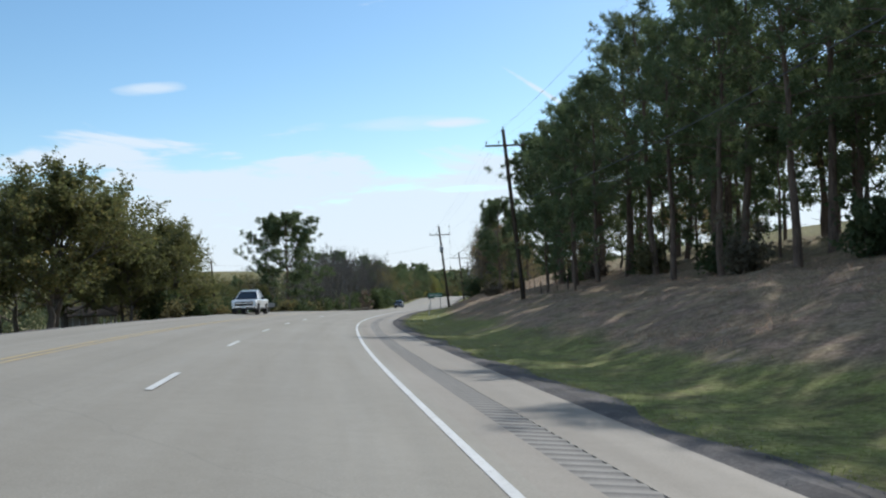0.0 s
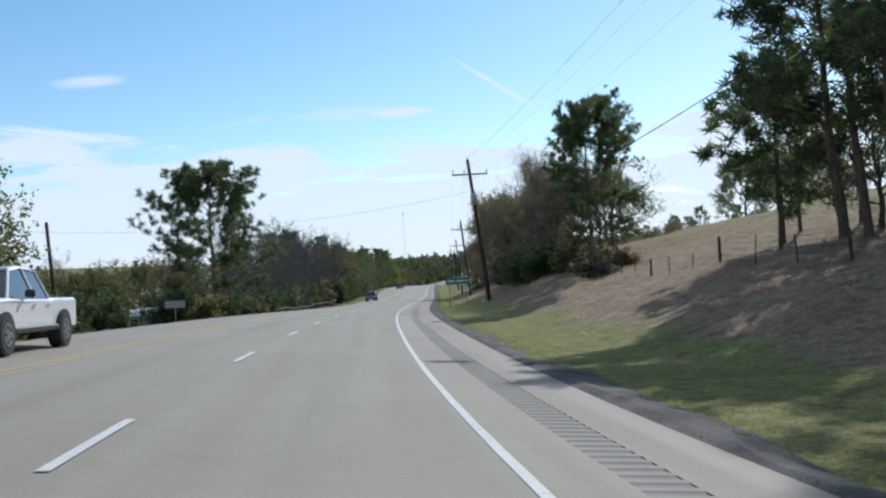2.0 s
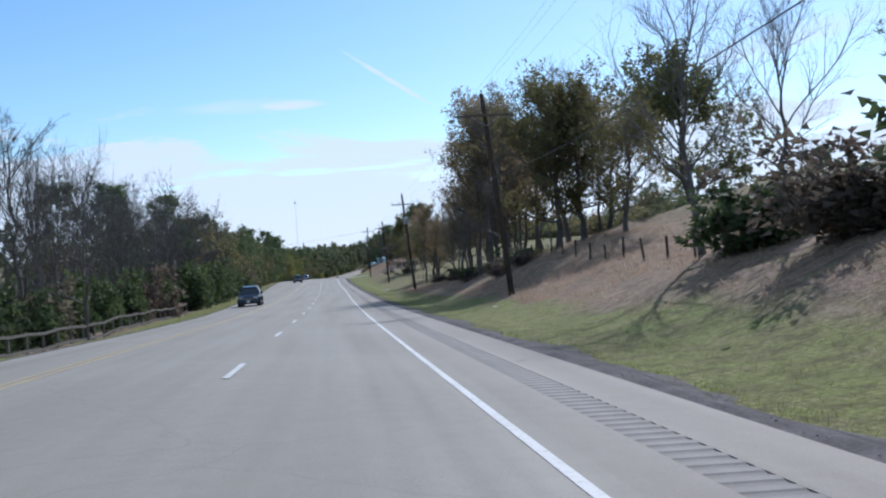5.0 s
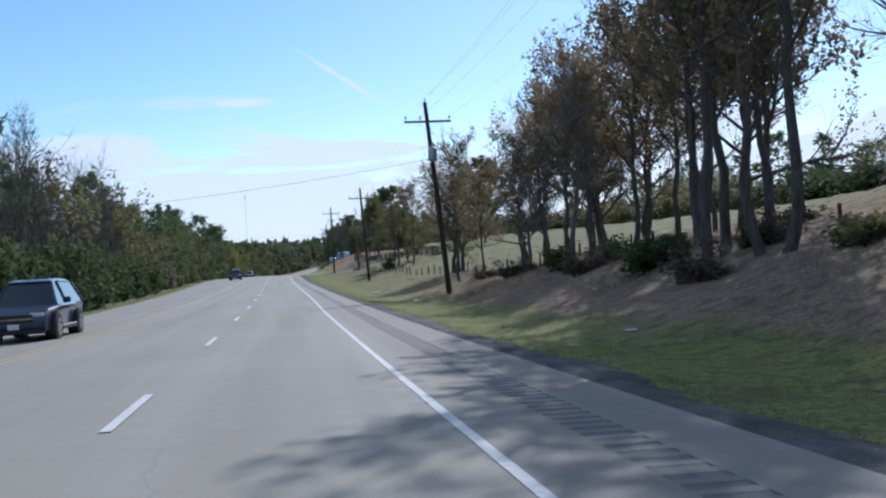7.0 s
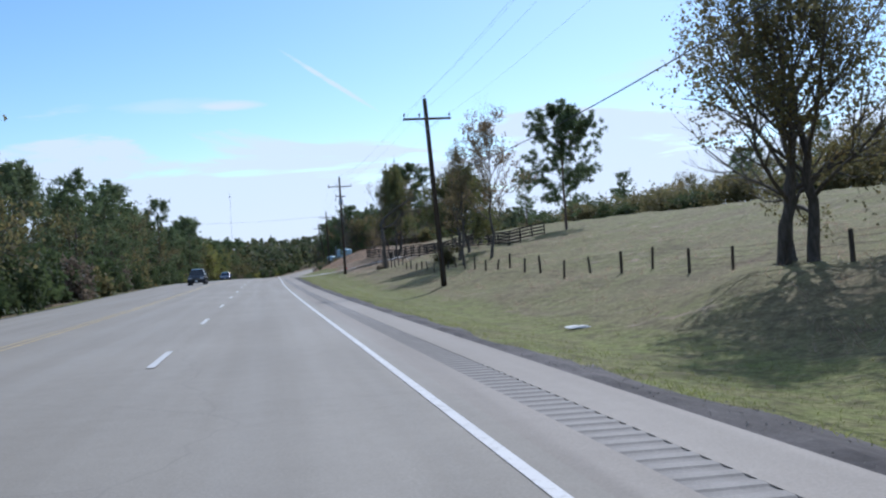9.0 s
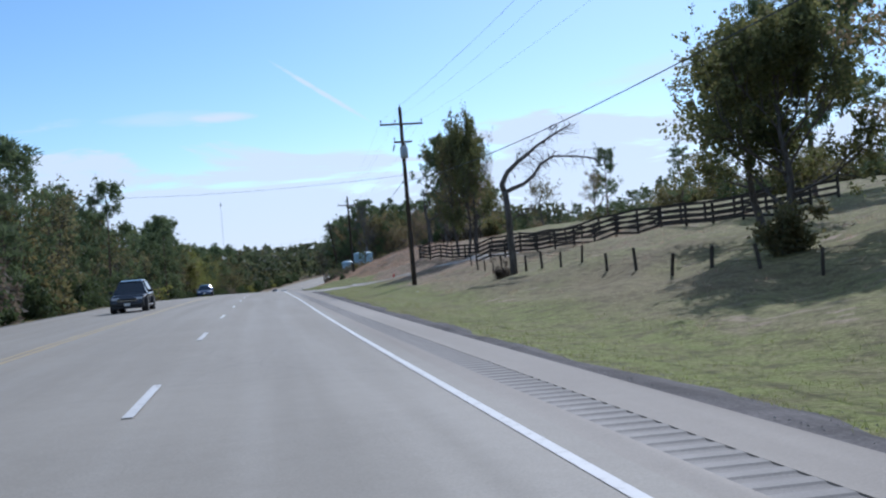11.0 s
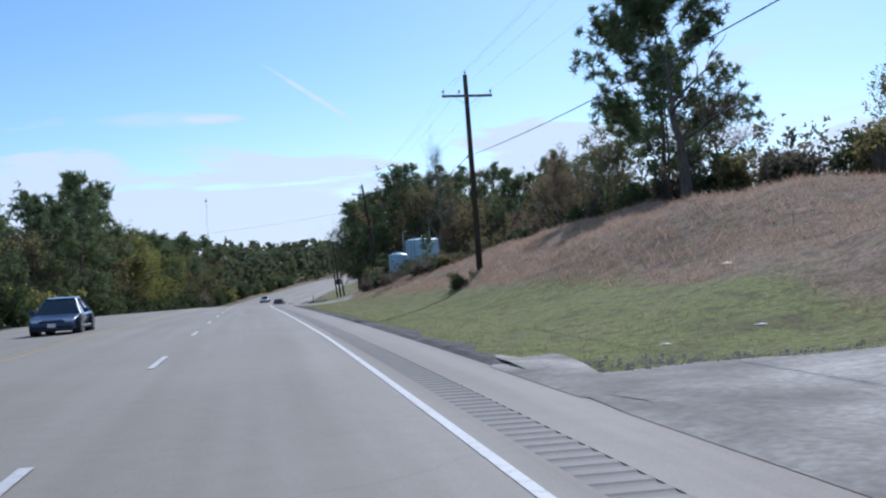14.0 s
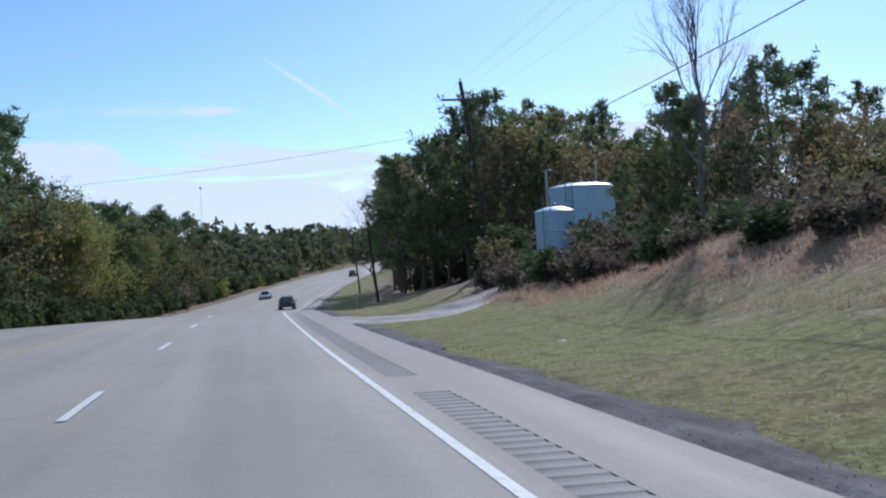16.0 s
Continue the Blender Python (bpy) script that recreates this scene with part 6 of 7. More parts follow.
    part("windscreen_frame", Shape().tube([(-cabw + 0.27, cab[1][0] + 0.03, cab[1][1] + 0.0), (cabw - 0.27, cab[1][0] + 0.03, cab[1][1] + 0.0)], 0.035, 6), paint, car)
    for sx in (-1, 1):
        part("door_handle", Shape().box((sx * (h + 0.012), 0.15, belt - 0.14), (0.03, 0.2, 0.04)), paint, car)
        part("door_handle", Shape().box((sx * (h + 0.012), -0.75, belt - 0.14), (0.03, 0.2, 0.04)), paint, car)
    part("bumper", Shape().box((0, r + 0.08, clear + 0.2), (W * narrowed(f) - 0.06, 0.22, 0.24), None, 1, 0.05), CHROME if kind == "pickup" else paint, car)
    part("number_plate", Shape().box((0, f + 0.065, clear + 0.22), (0.3, 0.012, 0.15)), SIGN_WHITE, car)
    if kind == "pickup":
        part("bed_liner", Shape().box((0, (r - 0.95) / 2 + 0.05, belt + 0.03), (W - 0.35, abs(r) - 1.15, 0.03)), BLACK_TRIM, car)
    for sx in (-1, 1):
        for yy in (wb / 2 + 0.05, -wb / 2 + 0.05):
            part("wheel_arch", Shape().tube([(sx * (h - 0.3), yy, wr + 0.02), (sx * (h + 0.012), yy, wr + 0.02)], wr + 0.07, 20), BLACK_TRIM, car)
            wheel = part("wheel", Shape().tube([(sx * (h - 0.22), yy, wr), (sx * (h + 0.03), yy, wr)], wr, 24), RUBBER, car)
            part("rim", Shape().tube([(sx * (h - 0.2), yy, wr), (sx * (h + 0.04), yy, wr)], wr * 0.64, 18), RIM, wheel)
            for q in range(5):
                an = q * 1.2566
                part("spoke_gap", Shape().box((sx * (h + 0.045), yy + math.cos(an) * wr * 0.4, wr + math.sin(an) * wr * 0.4), (0.012, wr * 0.16, wr * 0.16)), BLACK_TRIM, wheel)
    return car


build_car("pickup", (0.72, 0.74, 0.76), "white crew-cab pickup truck in the oncoming lane", 75.0, -7.9, 180, "pickup_truck", "pickup truck")
build_car("suv", (0.02, 0.035, 0.07), "dark blue SUV in the oncoming lane", 221.0, -7.4, 180, "suv", "car")
build_car("suv", (0.012, 0.014, 0.02), "black SUV in the oncoming lane", 355.0, -7.6, 180, "suv", "car")
build_car("sedan", (0.012, 0.05, 0.15), "dark blue sedan in the oncoming lane", 420.0, -7.6, 180, "sedan", "car")
build_car("suv", (0.015, 0.015, 0.017), "black SUV driving away far down the road", 553.0, 0.0, 0, "suv", "car")
build_car("sedan", (0.5, 0.5, 0.5), "silver car far off in the oncoming lane", 600.0, -7.4, 180, "sedan", "car")
build_car("suv", (0.03, 0.03, 0.035), "dark car climbing the far slope", 690.0, 0.0, 0, "suv", "car")

# ---- trees by the road: kind, along, right, scale ----
R = np.random.default_rng(9)

# the pine stand above the bend
STAND = [(81.5, 18.5, .98), (79, 16.8, .88), (77, 20, 1.0), (90.5, 22.5, .85), (74, 17.2, .95), (71, 21, 1.05), (69, 16.5, .9), (66, 19.5, 1.0), (63, 16.8, .95), (61, 22.5, 1.1), (58, 17.8, 1.0),
         (55, 20.5, 1.05), (52, 16.9, .95), (49, 19.5, 1.1), (46, 17.2, 1.0), (43, 21, 1.05), (40, 18, 1.0), (36, 20, 1.1), (32, 19.6, .95), (27, 21, .95), (22, 20, .9), (85, 25, .95), (80, 27, 1.0), (74, 26, 1.05), (67, 27, 1.1), (60, 29, 1.1), (52, 27, 1.1), (44, 28, 1.1), (36, 27, 1.1),
         (60, 36, 1.1), (-6, 19, 1.0), (-20, 21, 1.05)]
for i, (y, u, s) in enumerate(STAND):
    u += 0.8 if y > 62 else 2.2
    plant("pine%d" % (i % 4), y, u, min(s * .9, (u - (5.2 if y > 52 else 6.4)) / 16.5), tilt=R.normal(0, 1.2), group="pines of the stand")
for y, u, s, key in ((82, 22, .5, "far_pine0"), (76, 23.5, .45, "far_pine2"), (70, 24, .5, "far_pine1"), (64, 24.5, .5, "far_pine0"), (57, 24, .5, "far_pine2"), (50, 24, .5, "far_pine1"), (43, 24.5, .5, "far_pine0"), (36, 23.5, .5, "far_pine2"), (78, 31, .7, "far_oak1"), (68, 32, .7, "far_pine0"), (58, 33, .7, "far_oak0"), (49, 32, .7, "far_pine2"), (40, 33, .7, "far_oak1"), (31, 32, .7, "far_pine1"), (88, 31, .6, "far_oak2")):
    plant(key, y, u, s, label="young tree growing under the pine stand")
for y, u, s, key in ((80, 19, .6, "shrub0"), (73, 19.5, .7, "shrub2"), (66, 21.5, .7, "shrub0"), (59, 20, .7, "shrub3"), (51, 21.5, .8, "shrub0"), (44, 19.5, .7, "shrub2"), (37, 22, .8, "shrub0"), (86, 21.5, .6, "shrub3")):
    plant(key, y, u, s)
for k in range(16):
    plant("far_pine%d" % (k % 3), 18 + 4.3 * k + R.uniform(-1, 1), 29 + 6 * R.random(), R.uniform(.75, 1.0), group="pines of the stand")
for y, u, s in ((94.5, 18.6, .5), (96.5, 19.6, .46), (99, 21.5, .5), (64, 14.4, .4), (56, 14.6, .45)):
    plant("far_pine1", y, u, s, label="young pine at the foot of the stand")

plant("open_pine", 90.0, 19.2, .76, wide=1.22, turn=40, tilt=-3, group="pines of the stand")
plant("pine1", 88.3, 19.3, .76, tilt=-3, group="pines of the stand")
plant("pine3", 85.9, 19.0, .74, tilt=-2.5, group="pines of the stand")
for key, y, u, s in (("far_oak1", 93, 20.6, .36), ("oak1", 91.5, 21.5, .42), ("far_pine2", 96, 23, .62), ("far_oak0", 95, 26, .5), ("far_pine0", 92, 27, .7)):
    plant(key, y, u, s, label="young tree growing under the pine stand")

# mixed group behind the second pole
for key, y, u, s in (("open_pine", 117, 15.0, .62), ("rust1", 126, 14.2, .52), ("oak1", 124, 17, .55), ("oak2", 129, 15.6, .5), ("rust0", 136, 15, .56), ("oak0", 143, 15.2, .56), ("bare2", 131, 14.4, .72), ("bare1", 138, 14.0, .8), ("rust2", 133, 13.8, .6), ("rust0", 140, 16, .66), ("oak1", 146, 14.2, .58), ("rust1", 151, 15.5, .72), ("bare0", 152.4, 14.6, 1.05), ("pine2", 131, 19.5, .72),
                     ("pine1", 158, 17, .5), ("bare2", 163, 14.4, .6), ("bare1", 128, 13.4, .75)):
    plant(key, y, u, s, group="trees on the bank")
for key, y, u, s in (("shrub0", 124, 12.4, .8), ("shrub3", 128, 12.2, .8), ("shrub1", 133, 12.0, .9), ("shrub0", 138, 12.2, .9), ("shrub3", 144, 12.0, .8), ("shrub1", 150, 12.2, .9), ("shrub2", 156, 12.0, .8), ("shrub0", 162, 12.2, .8), ("shrub3", 119, 14, .8), ("shrub1", 141, 14, 1.1), ("shrub2", 112, 13.5, .6), ("shrub1", 129, 15, 1.1)):
    plant(key, y, u + .5, s * .85, wide=1.45)
    plant("shrub%d" % R.integers(0, 4), y + R.uniform(1, 3), u + R.uniform(.5, 3), s * R.uniform(.6, 1), wide=1.4)
# trees on the pasture above
for key, y, u, s in (("dense_oak1", 195, 52, .84), ("dense_oak0", 196, 61, .95), ("dense_oak1", 199, 64, .9), ("far_pine1", 178, 44, .4), ("far_oak0", 190, 66, .6), ("far_oak2", 200, 70, .6), ("far_pine0", 150, 52, .45)):
    plant(key, y, u, s)

# oaks and tall trees beyond the third pole
for key, y, u, s in (("dense_oak0", 228, 37, 1.25), ("great_oak", 203, 16.7, .74), ("bare1", 207, 18.5, 1.05), ("oak0", 194, 19, .58), ("bare1", 166.5, 12.8, .8), ("rust0", 206, 21.5, .6), ("rust1", 205, 20.5, .7), ("rust2", 206.5, 18.5, .8), ("rust1", 220, 16.2, .9), ("rust2", 223, 18.2, .9), ("rust2", 217, 14.2, .9), ("rust1", 218.5, 13.2, 1.05), ("rust2", 214, 13.4, .98), ("rust1", 221.4, 15.3, 1.05), ("rust2", 225, 16.2, 1.0), ("rust1", 236, 20, .92), ("rust2", 240, 24, .88), ("rust0", 232, 21.5, .85),
                     ("rust1", 229, 17.8, 1.08), ("rust2", 233, 16.4, .82), ("rust1", 238, 16.0, .66), ("bare2", 205, 13.0, .95), ("bare0", 234, 13.6, .8), ("great_oak", 202, 18.4, .72), ("rust1", 247, 14.6, .58), ("bare1", 243, 14.0, .66), ("rust2", 251, 13.0, .5), ("rust2", 254, 11.9, .66), ("rust0", 262, 19, .55), ("bare0", 250, 15.5, .6), ("rust1", 241, 15.6, .8), ("rust2", 245, 18.5, .85), ("oak2", 249, 20.5, .75), ("rust1", 252, 17.5, .8), ("rust2", 256, 20.5, .85), ("rust0", 258, 24, .8), ("oak0", 250, 24, .8), ("rust1", 262, 24.5, .72), ("bare2", 246, 16, .8), ("rust2", 244, 21.5, .9)):
    plant(key, y, u, s, group="tall trees on the bank")
for key, y, u, s in (("shrub2", 196, 10.5, .35), ("shrub2", 199, 11.0, .4), ("shrub2", 197, 12.0, .5), ("shrub0", 202, 12.6, .7), ("shrub2", 207, 11.8, .5), ("shrub3", 211, 12.8, .4), ("shrub2", 217, 11.6, .5), ("shrub0", 222, 12.2, .6), ("shrub2", 228, 11.6, .5), ("shrub3", 234, 12.4, .5), ("shrub2", 240, 11.6, .4), ("shrub2", 209, 14.5, .5), ("shrub2", 219, 15, .5), ("shrub2", 250, 12.4, .4)):
    plant(key, y, u + .6, s * .65, wide=1.7)
    plant("shrub%d" % R.integers(0, 4), y + R.uniform(1.5, 4), u + R.uniform(1, 4), s * R.uniform(.35, .6), wide=1.5)
plant("oak1", 270.0, 15.3, .6)
plant("oak2", 270.4, 14.6, .58, wide=1.1, label="single olive-brown oak beside the pasture fence")
plant("bare2", 270.9, 15.2, .78)
plant("open_pine", 357.4, 37.0, .84, label="lone pine on the pasture slope")
plant("dense_oak1", 328.5, 17.4, .62)
plant("rust2", 321, 18.5, .78)
plant("dense_oak0", 334, 19.5, .6)
plant("rust1", 318, 15.5, .62)
plant("shrub3", 326, 15.5, .5)
plant("crooked", 349, 13.1, 1.0, turn=0)
plant("shrub2", 349.8, 12.6, .3)
plant("rust0", 390.4, 20.6, .82, wide=.62)
plant("dense_oak0", 389.4, 19.6, 1.0, wide=.52, label="tall oak with thinning brown leaves by the board fence")
plant("oak2", 390.6, 18.8, .8, wide=.55)
plant("rust1", 391, 20.6, .6)
plant("bare1", 392.5, 17.9, .5)
plant("far_pine2", 453, 59, .85)
plant("far_pine0", 430, 62, .6)
for key, y, u, s in (("open_pine", 443, 30, .96), ("oak0", 447, 27, .5), ("rust0", 440, 33, .55), ("rust1", 452, 25, .5), ("far_pine1", 436, 27, .6), ("snag", 424, 22.2, .88), ("oak1", 458, 29, .52), ("rust2", 463.8, 29.0, .52), ("rust0", 460, 27.5, .45), ("far_oak1", 450, 36, .7), ("far_pine0", 462, 35, .8), ("far_oak2", 470, 26, .36), ("far_oak1", 430, 40, .5), ("rust2", 419, 44, .45)):
    plant(key, y, u, s, group="trees on the mound")
plant("bare0", 467, 17.8, .98, wide=.72, label="bare grey tree beside the tanks")
plant("bare2", 566, 11.6, 1.15, label="slender bare tree standing alone on the verge")
for key, y, u, s in (("shrub1", 475, 16.2, .55), ("shrub0", 476.5, 17.2, .7), ("shrub3", 480, 17.0, .6), ("shrub2", 468, 14.5, .5), ("shrub0", 470.5, 12.2, .5), ("shrub2", 473, 11.4, .45), ("shrub1", 474, 13.0, .5), ("shrub2", 466, 12.6, .5), ("shrub0", 463, 14.2, .5), ("shrub2", 480.5, 12.4, .5), ("shrub0", 464, 17, .5), ("shrub3", 483, 13.4, .7), ("far_pine1", 476, 18.2, .28), ("shrub0", 424.6, 10.0, .28), ("shrub1", 487, 15, .9), ("shrub3", 460, 20, .55)):
    plant(key, y, u, s)

# brush on the slope below the tanks
B = np.random.default_rng(77)
for k in range(30):
    plant(("shrub2", "shrub3", "shrub2", "shrub0", "shrub2")[k % 5], 449 + 0.75 * k + B.uniform(-1, 1), 12.4 + 6.5 * B.random(), B.uniform(.2, .4), wide=1.3, turn=B.uniform(0, 360))

# undergrowth along the crest of the mound
for k in range(15):
    plant(("shrub3", "shrub0", "shrub2", "shrub1")[k % 4], 418 + k * 3.2, 30 - 0.35 * k + R.uniform(-1.5, 1.5), R.uniform(.7, 1.15))

# wood beyond the tanks
for row, (ua, ub) in enumerate(((14.3, 46), (20, 54), (27, 62))):
    for k in range(20):
        t = k / 19
        y = 548 - 58 * t ** 0.8 + row * 9 + R.uniform(-1.5, 1.5)
        u = ua + (ub - ua) * t + R.uniform(-1, 1)
        plant(("far_pine%d" % R.integers(0, 3)) if R.random() < .72 else ("far_oak%d" % R.integers(0, 3)), y, u, R.uniform(1.02, 1.2) - 0.3 * (k > 7) - 0.24 * (k > 15), group="trees of the wood")
for k in range(11):
    plant("far_pine%d" % (k % 3), 550 + k * 6, 15.2 + R.uniform(-.5, 2), R.uniform(1.0, 1.2), group="trees of the wood")
for k in range(13):
    plant("far_shrub%d" % (k % 2), 549 - k * 4.4, 16.6 + k * 2.3, R.uniform(.8, 1.3))

# hilltop trees beyond the pasture
for k in range(62):
    y = 262 + k * 5.6 + R.uniform(-3, 3)
    plant(("far_oak%d" % R.integers(0, 3)) if R.random() < .65 else ("far_pine%d" % R.integers(0, 3)), y, 92 + R.uniform(-10, 14), R.uniform(.5, .85), group="trees on the hilltop")
    if k % 4 < 3:
        plant("thicket" if R.random() < .5 else "dark_thicket", y + 2.5, 74 + R.uniform(-6, 8), R.uniform(.75, 1.1), wide=1.5, group="thickets on the hilltop")

# ---- the far side of the road ----
for key, y, u, s, w in (("dense_oak0", 80, -26, 1.08, 1.3), ("dense_oak1", 70, -32, 1.05, 1.3), ("dense_oak1", 75, -24.5, .92, 1.3), ("dense_oak0", 86, -28, .95, 1.3), ("dense_oak0", 95.5, -22.5, .8, 1.15), ("dense_oak1", 103, -24.5, .82, 1.15), ("dense_oak1", 90, -22.5, .62, 1.1), ("dense_oak0", 101.2, -21, .84, 1.0), ("dense_oak1", 96, -25.5, .7, 1.1), ("far_oak1", 108, -26, .62, 1), ("oak2", 84, -33, 1.0, 1.1), ("far_oak0", 66, -36, 1.0, 1.1), ("far_oak1", 92, -35, .9, 1.1),
                        ("far_oak2", 114, -30, .5, 1), ("far_oak1", 125, -34, .5, 1), ("bare1", 128, -30, .62, 1), ("far_oak0", 104, -32, .8, 1)):
    plant(key, y, u, s, wide=w, group="oaks on the far side")
for key, y, u, s in (("shrub1", 94, -20.5, 1.2), ("shrub0", 101, -20, 1.1), ("shrub1", 107, -22.5, 1.3), ("shrub0", 112, -21, 1.1)):
    plant(key, y, u, s)
for k in range(13):
    plant("far_oak%d" % (k % 2) if k % 3 else "far_bare%d" % (k % 2), 136 + k * 3.6, -37 - 10 * R.random(), R.uniform(.5, .72), group="trees beyond the far side")
for key, y, u, s, w in (("dense_oak1", 142, -27.2, .5, 1.0), ("dense_oak0", 133, -25, .42, 1.1), ("dense_oak1", 127, -28, .42, 1.1), ("dense_oak0", 137, -28.5, .46, 1.0), ("dense_oak0", 166, -26.6, .48, .9), ("far_oak1", 187, -35.5, .72, 1.1), ("far_oak0", 192, -38, .75, 1.1), ("far_oak1", 181, -38.5, .7, 1.1), ("far_bare0", 182, -46, .9, 1.0), ("far_bare1", 186, -43, .85, 1.0), ("far_oak0", 172, -44, .66, 1.2), ("far_oak1", 160, -43, .6, 1.2), ("far_pine0", 150, -42, .55, 1.2), ("far_oak1", 142, -40, .55, 1.2)):
    plant(key, y, u, s, wide=w, group="trees beyond the far side")
plant("open_pine", 158.5, -20.3, .98, wide=1.2)
for key, y, u, s in (("shrub1", 122, -19.5, 1.0), ("shrub0", 126, -21.6, 1.1), ("shrub3", 146, -18.5, .9), ("shrub1", 152, -17.5, .9), ("shrub0", 158, -17, .8), ("shrub3", 165, -17, .9), ("shrub1", 117, -21, 1.1), ("shrub3", 108, -19, .9), ("shrub0", 99, -18.5, .8), ("shrub3", 90, -18.5, .8), ("shrub1", 148, -22, 1.3), ("shrub0", 163, -20, 1.2)):
    plant(key, y, u, s)
for k in range(16):
    plant(("bare1", "far_pine1", "far_oak1", "bare0")[k % 4], 164 + k * 5 + R.uniform(-1, 1), -27 - 6 * R.random(), R.uniform(.5, .75), group="trees along the far side")
for k in range(46):
    y = 168 + k * 2.95 + R.uniform(-1.5, 1.5)
    plant("far_bare%d" % (k % 3), y, -18 - 8 * R.random(), R.uniform(.85, 1.25), group="bare trees on the far side")
plant("bare2", 197.5, -15.6, .95)
plant("bare1", 261.4, -26.0, 1.35)
plant("bare2", 294.2, -19.6, 1.2)
for k in range(150):
    y = 178 + k * 3.6 + R.uniform(-1, 1)
    q = R.random()
    key = "far_shrub1" if q < .38 else ("far_shrub0" if q < .74 else ("far_shrub2" if q < .84 else ("far_shrub3" if q < .94 or y < 420 else "far_shrub4")))
    if y < 330 and q > .12:
        key = "far_shrub2" if q < .3 else "far_shrub%d" % (k % 2)
    tall = float(np.interp(y, [178, 215, 235, 300, 360, 700], [1.0, 1.15, 1.4, 1.4, 1.05, 1.05]))
    tall *= .6 if 536 < y < 578 else 1
    plant(key, y, -16.2 - 1.6 * R.random() - (1.8 if y < 245 else 0) - float(np.interp(y, [340, 410, 460], [0, 2.3, 4])), R.uniform(.8, 1.15) * tall, wide=.9, group="undergrowth along the wood")
for k in range(84):
    y = 242 + k * 4.6 + R.uniform(-1.5, 1.5)
    q = R.random()
    if 528 < y < 572:
        continue
    if y < 300:
        key = "far_pine%d" % R.integers(0, 3) if q < .14 else ("far_bare%d" % R.integers(0, 3) if q < .85 else "far_oak0")
    else:
        key = "far_pine%d" % R.integers(0, 3) if q < .52 else ("far_oak%d" % R.integers(0, 2) if q < .82 else ("yellow%d" % R.integers(0, 2) if q < .93 and y > 480 else "far_bare0"))
    back = float(np.interp(y, [340, 410, 460], [0, 2.5, 4.5]))
    plant(key, y, -18.4 - back - 3.5 * R.random(), R.uniform(.62, .96) * float(np.interp(y, [440, 470, 500, 525], [1, .9, .9, 1.12])), group="trees along the far side")
    if k % 3 == 0:
        plant("far_pine%d" % R.integers(0, 3) if q < .55 else "far_oak%d" % R.integers(0, 2), y + 2, -27 - 6 * R.random(), R.uniform(.85, 1.08), group="trees along the far side")
plant("yellow0", 546.5, -23.4, 1.2, wide=1.15, label="large yellow-green autumn tree at the wood's edge")
plant("yellow1", 556, -23.6, .95)
plant("yellow1", 541, -22.4, .9)
plant("bare1", 547, -26.5, 1.3)
plant("far_pine2", 536, -28, 1.3)
plant("far_pine0", 526, -24.5, 1.25)
plant("far_pine1", 519, -25.5, 1.2)
plant("far_pine2", 514, -24.0, 1.15)
plant("far_oak0", 531, -24.0, 1.15)
for k in range(11):
    plant(("far_pine1", "far_oak0", "far_pine2", "far_bare1")[k % 4], 580 + k * 5.5, -25 - 2 * R.random(), R.uniform(.92, 1.08), group="trees along the far side")
for k in range(22):
    plant(("far_oak0", "far_pine0", "far_oak1", "far_pine2")[k % 4], 452 + k * 8, -28.5 - 2 * R.random(), R.uniform(.92, 1.12), group="trees along the far side")
for k in range(7):
    plant("far_shrub%d" % (k % 2), 539 + k * 5.5, -20.6, R.uniform(.9, 1.1))
plant("far_oak1", 545, -25, .9)
plant("far_pine0", 575, -25, 1.0)
plant("far_pine1", 507, -25.0, 1.0)
plant("far_pine2", 426, -19.5, .98)
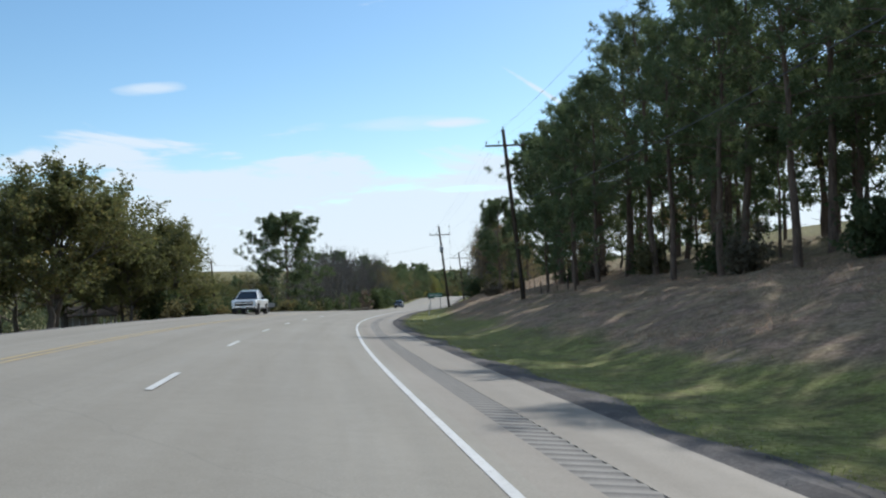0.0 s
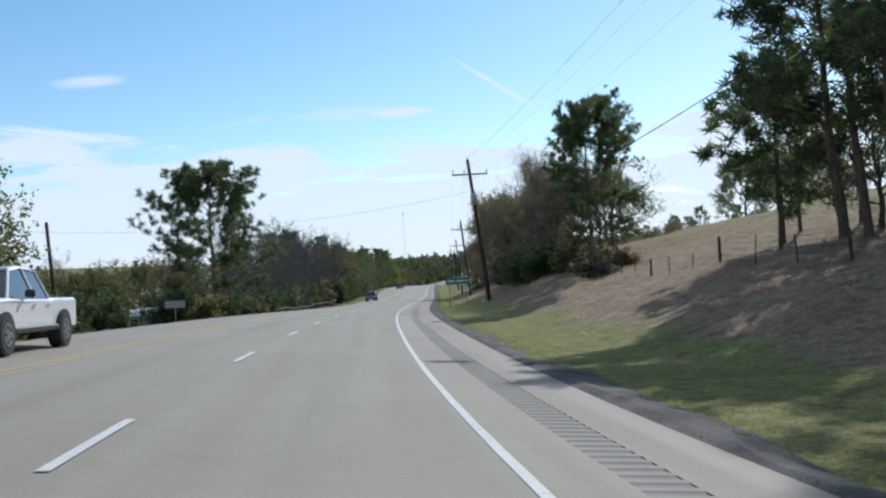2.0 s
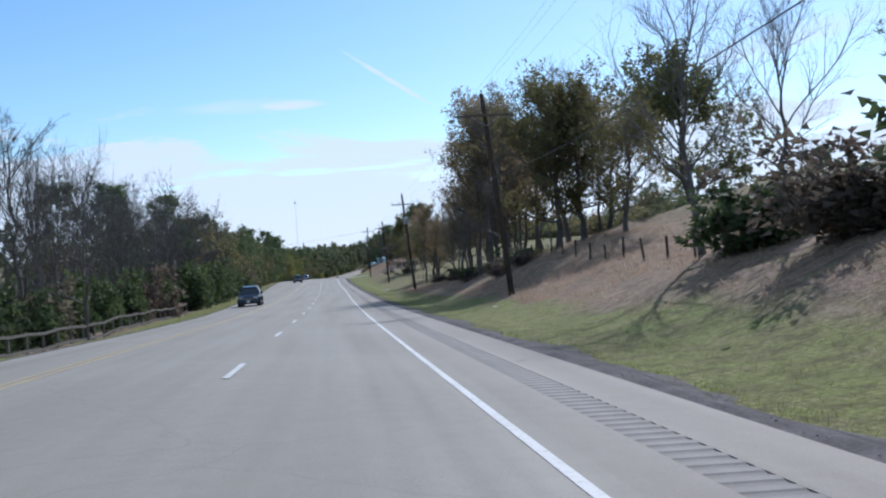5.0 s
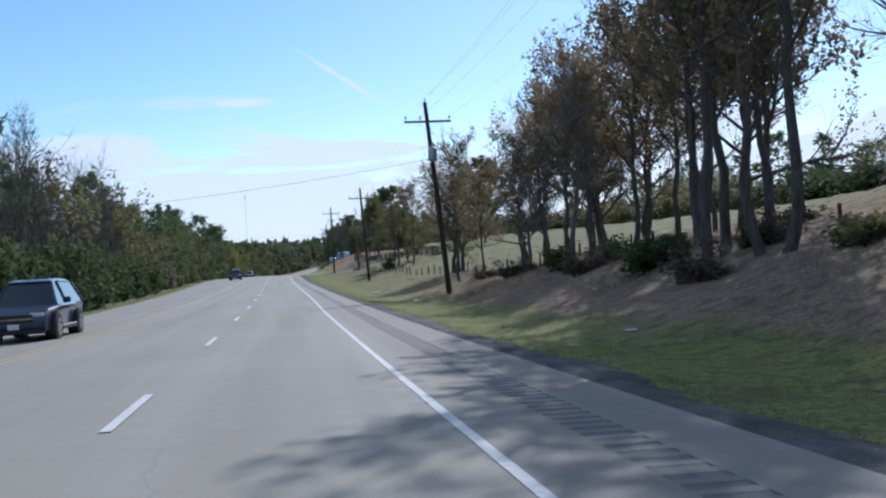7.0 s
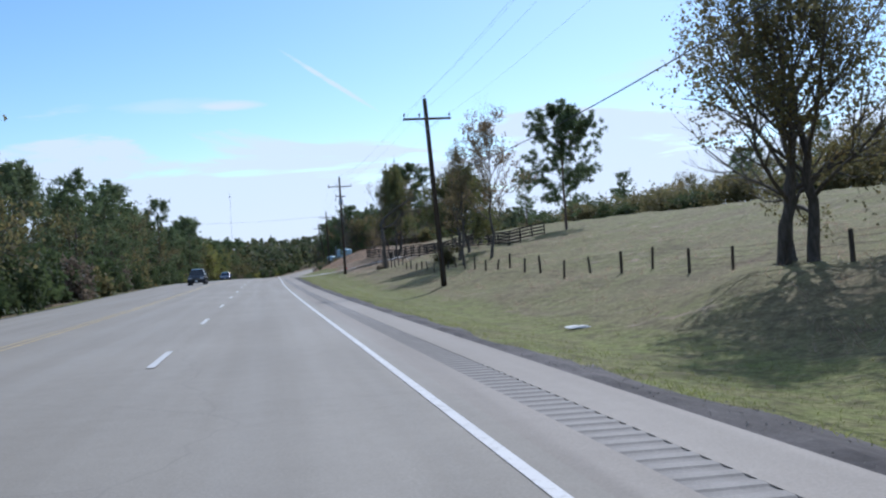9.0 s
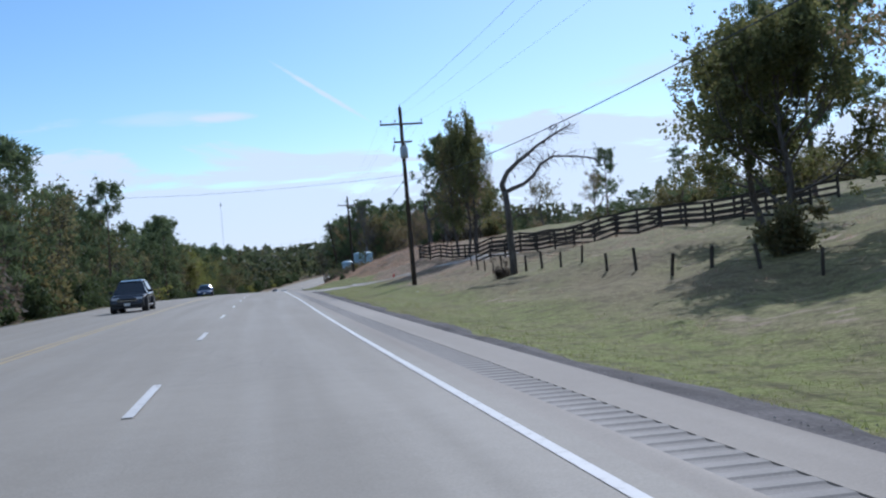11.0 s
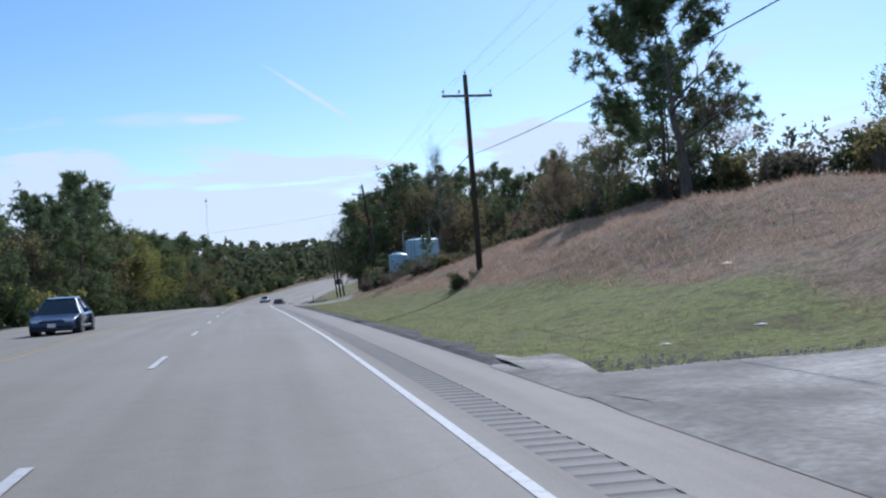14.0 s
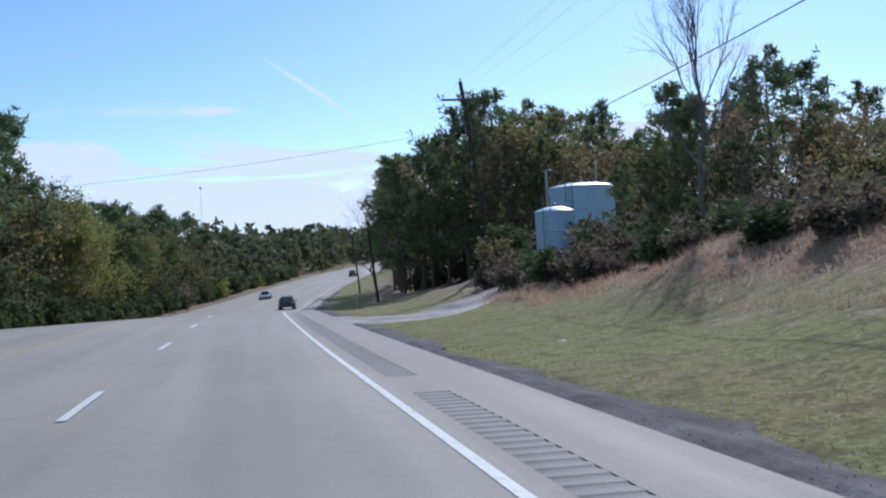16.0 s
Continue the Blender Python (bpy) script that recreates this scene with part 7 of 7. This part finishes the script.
for y, u, s in ((388, -22.5, .56), (393, -24, .62), (398, -22.0, .52), (405, -24, .6), (412, -22.5, .58), (419, -24, .66)):
    plant("far_pine%d" % (int(y) % 3), y, u, s, group="trees along the far side")
plant("far_pine0", 499, -20.5, 1.1)


def far_woods():
    """Wooded ridges closing the view, too far to tell the trees apart."""
    rng = np.random.default_rng(31)
    for leaf, count, blocks in ((1.8, 9, ((625, 1050, -75, -21, 640, 9, 16), (760, 1150, 14, 130, 520, 9, 16), (-60, 420, -330, -180, 520, 6, 11), (600, 800, 20, 90, 300, 10, 17), (-250, 800, -620, -340, 420, 9, 15))),
                                (0.75, 22, ((300, 640, -70, -36, 260, 8, 14), (60, 300, -110, -66, 200, 6, 12)))):
        C, S = [], []
        for ya, yb, ua, ub, n, ha, hb in blocks:
            y = rng.uniform(ya, yb, n)
            u = rng.uniform(ua, ub, n)
            x = road_x(y) + u * stretch(y)
            z = land(y, u)
            h = rng.uniform(ha, hb, n)
            for a, b, c, hh in zip(x, y, z, h):
                for q in range(5):
                    C.append((a + rng.normal(0, 1.3), b + rng.normal(0, 1.3), c + hh * (0.22 + 0.19 * q)))
                    S.append(1.9 - 0.2 * q)
        V = leaf_quads(rng, C, S, count, leaf, 0.45, 0.9, 0.1)
        tagged(new("far_woods", quads("far_woods", V, FAR_LEAF, None, np.arange(len(V)).reshape(-1, 3))), "distant mixed woods of dark pine and olive brown trees", "woods", kind="stuff")


FAR_LEAF = leaf_material("far_wood_leaves", [(0.0, (0.042, 0.058, 0.036)), (0.5, (0.088, 0.1, 0.052)), (0.85, (0.15, 0.128, 0.068)), (1.0, (0.19, 0.17, 0.07))], 0.38, 0.0)
far_woods()

pole_l = thing("utility_pole", "short dark wooden pole standing before the trees", "utility pole", spot(113.4, -20.0))
part("shaft", Shape().tube([(0, 0, -0.3), (-0.2, 0, 4), (-0.45, 0, 8.0)], [0.14, 0.12, 0.1], 9), POLE_WOOD, pole_l, "", True)
part("bracket", Shape().box((-0.45, 0, 7.7), (0.3, 0.08, 0.08)), STEEL, pole_l)
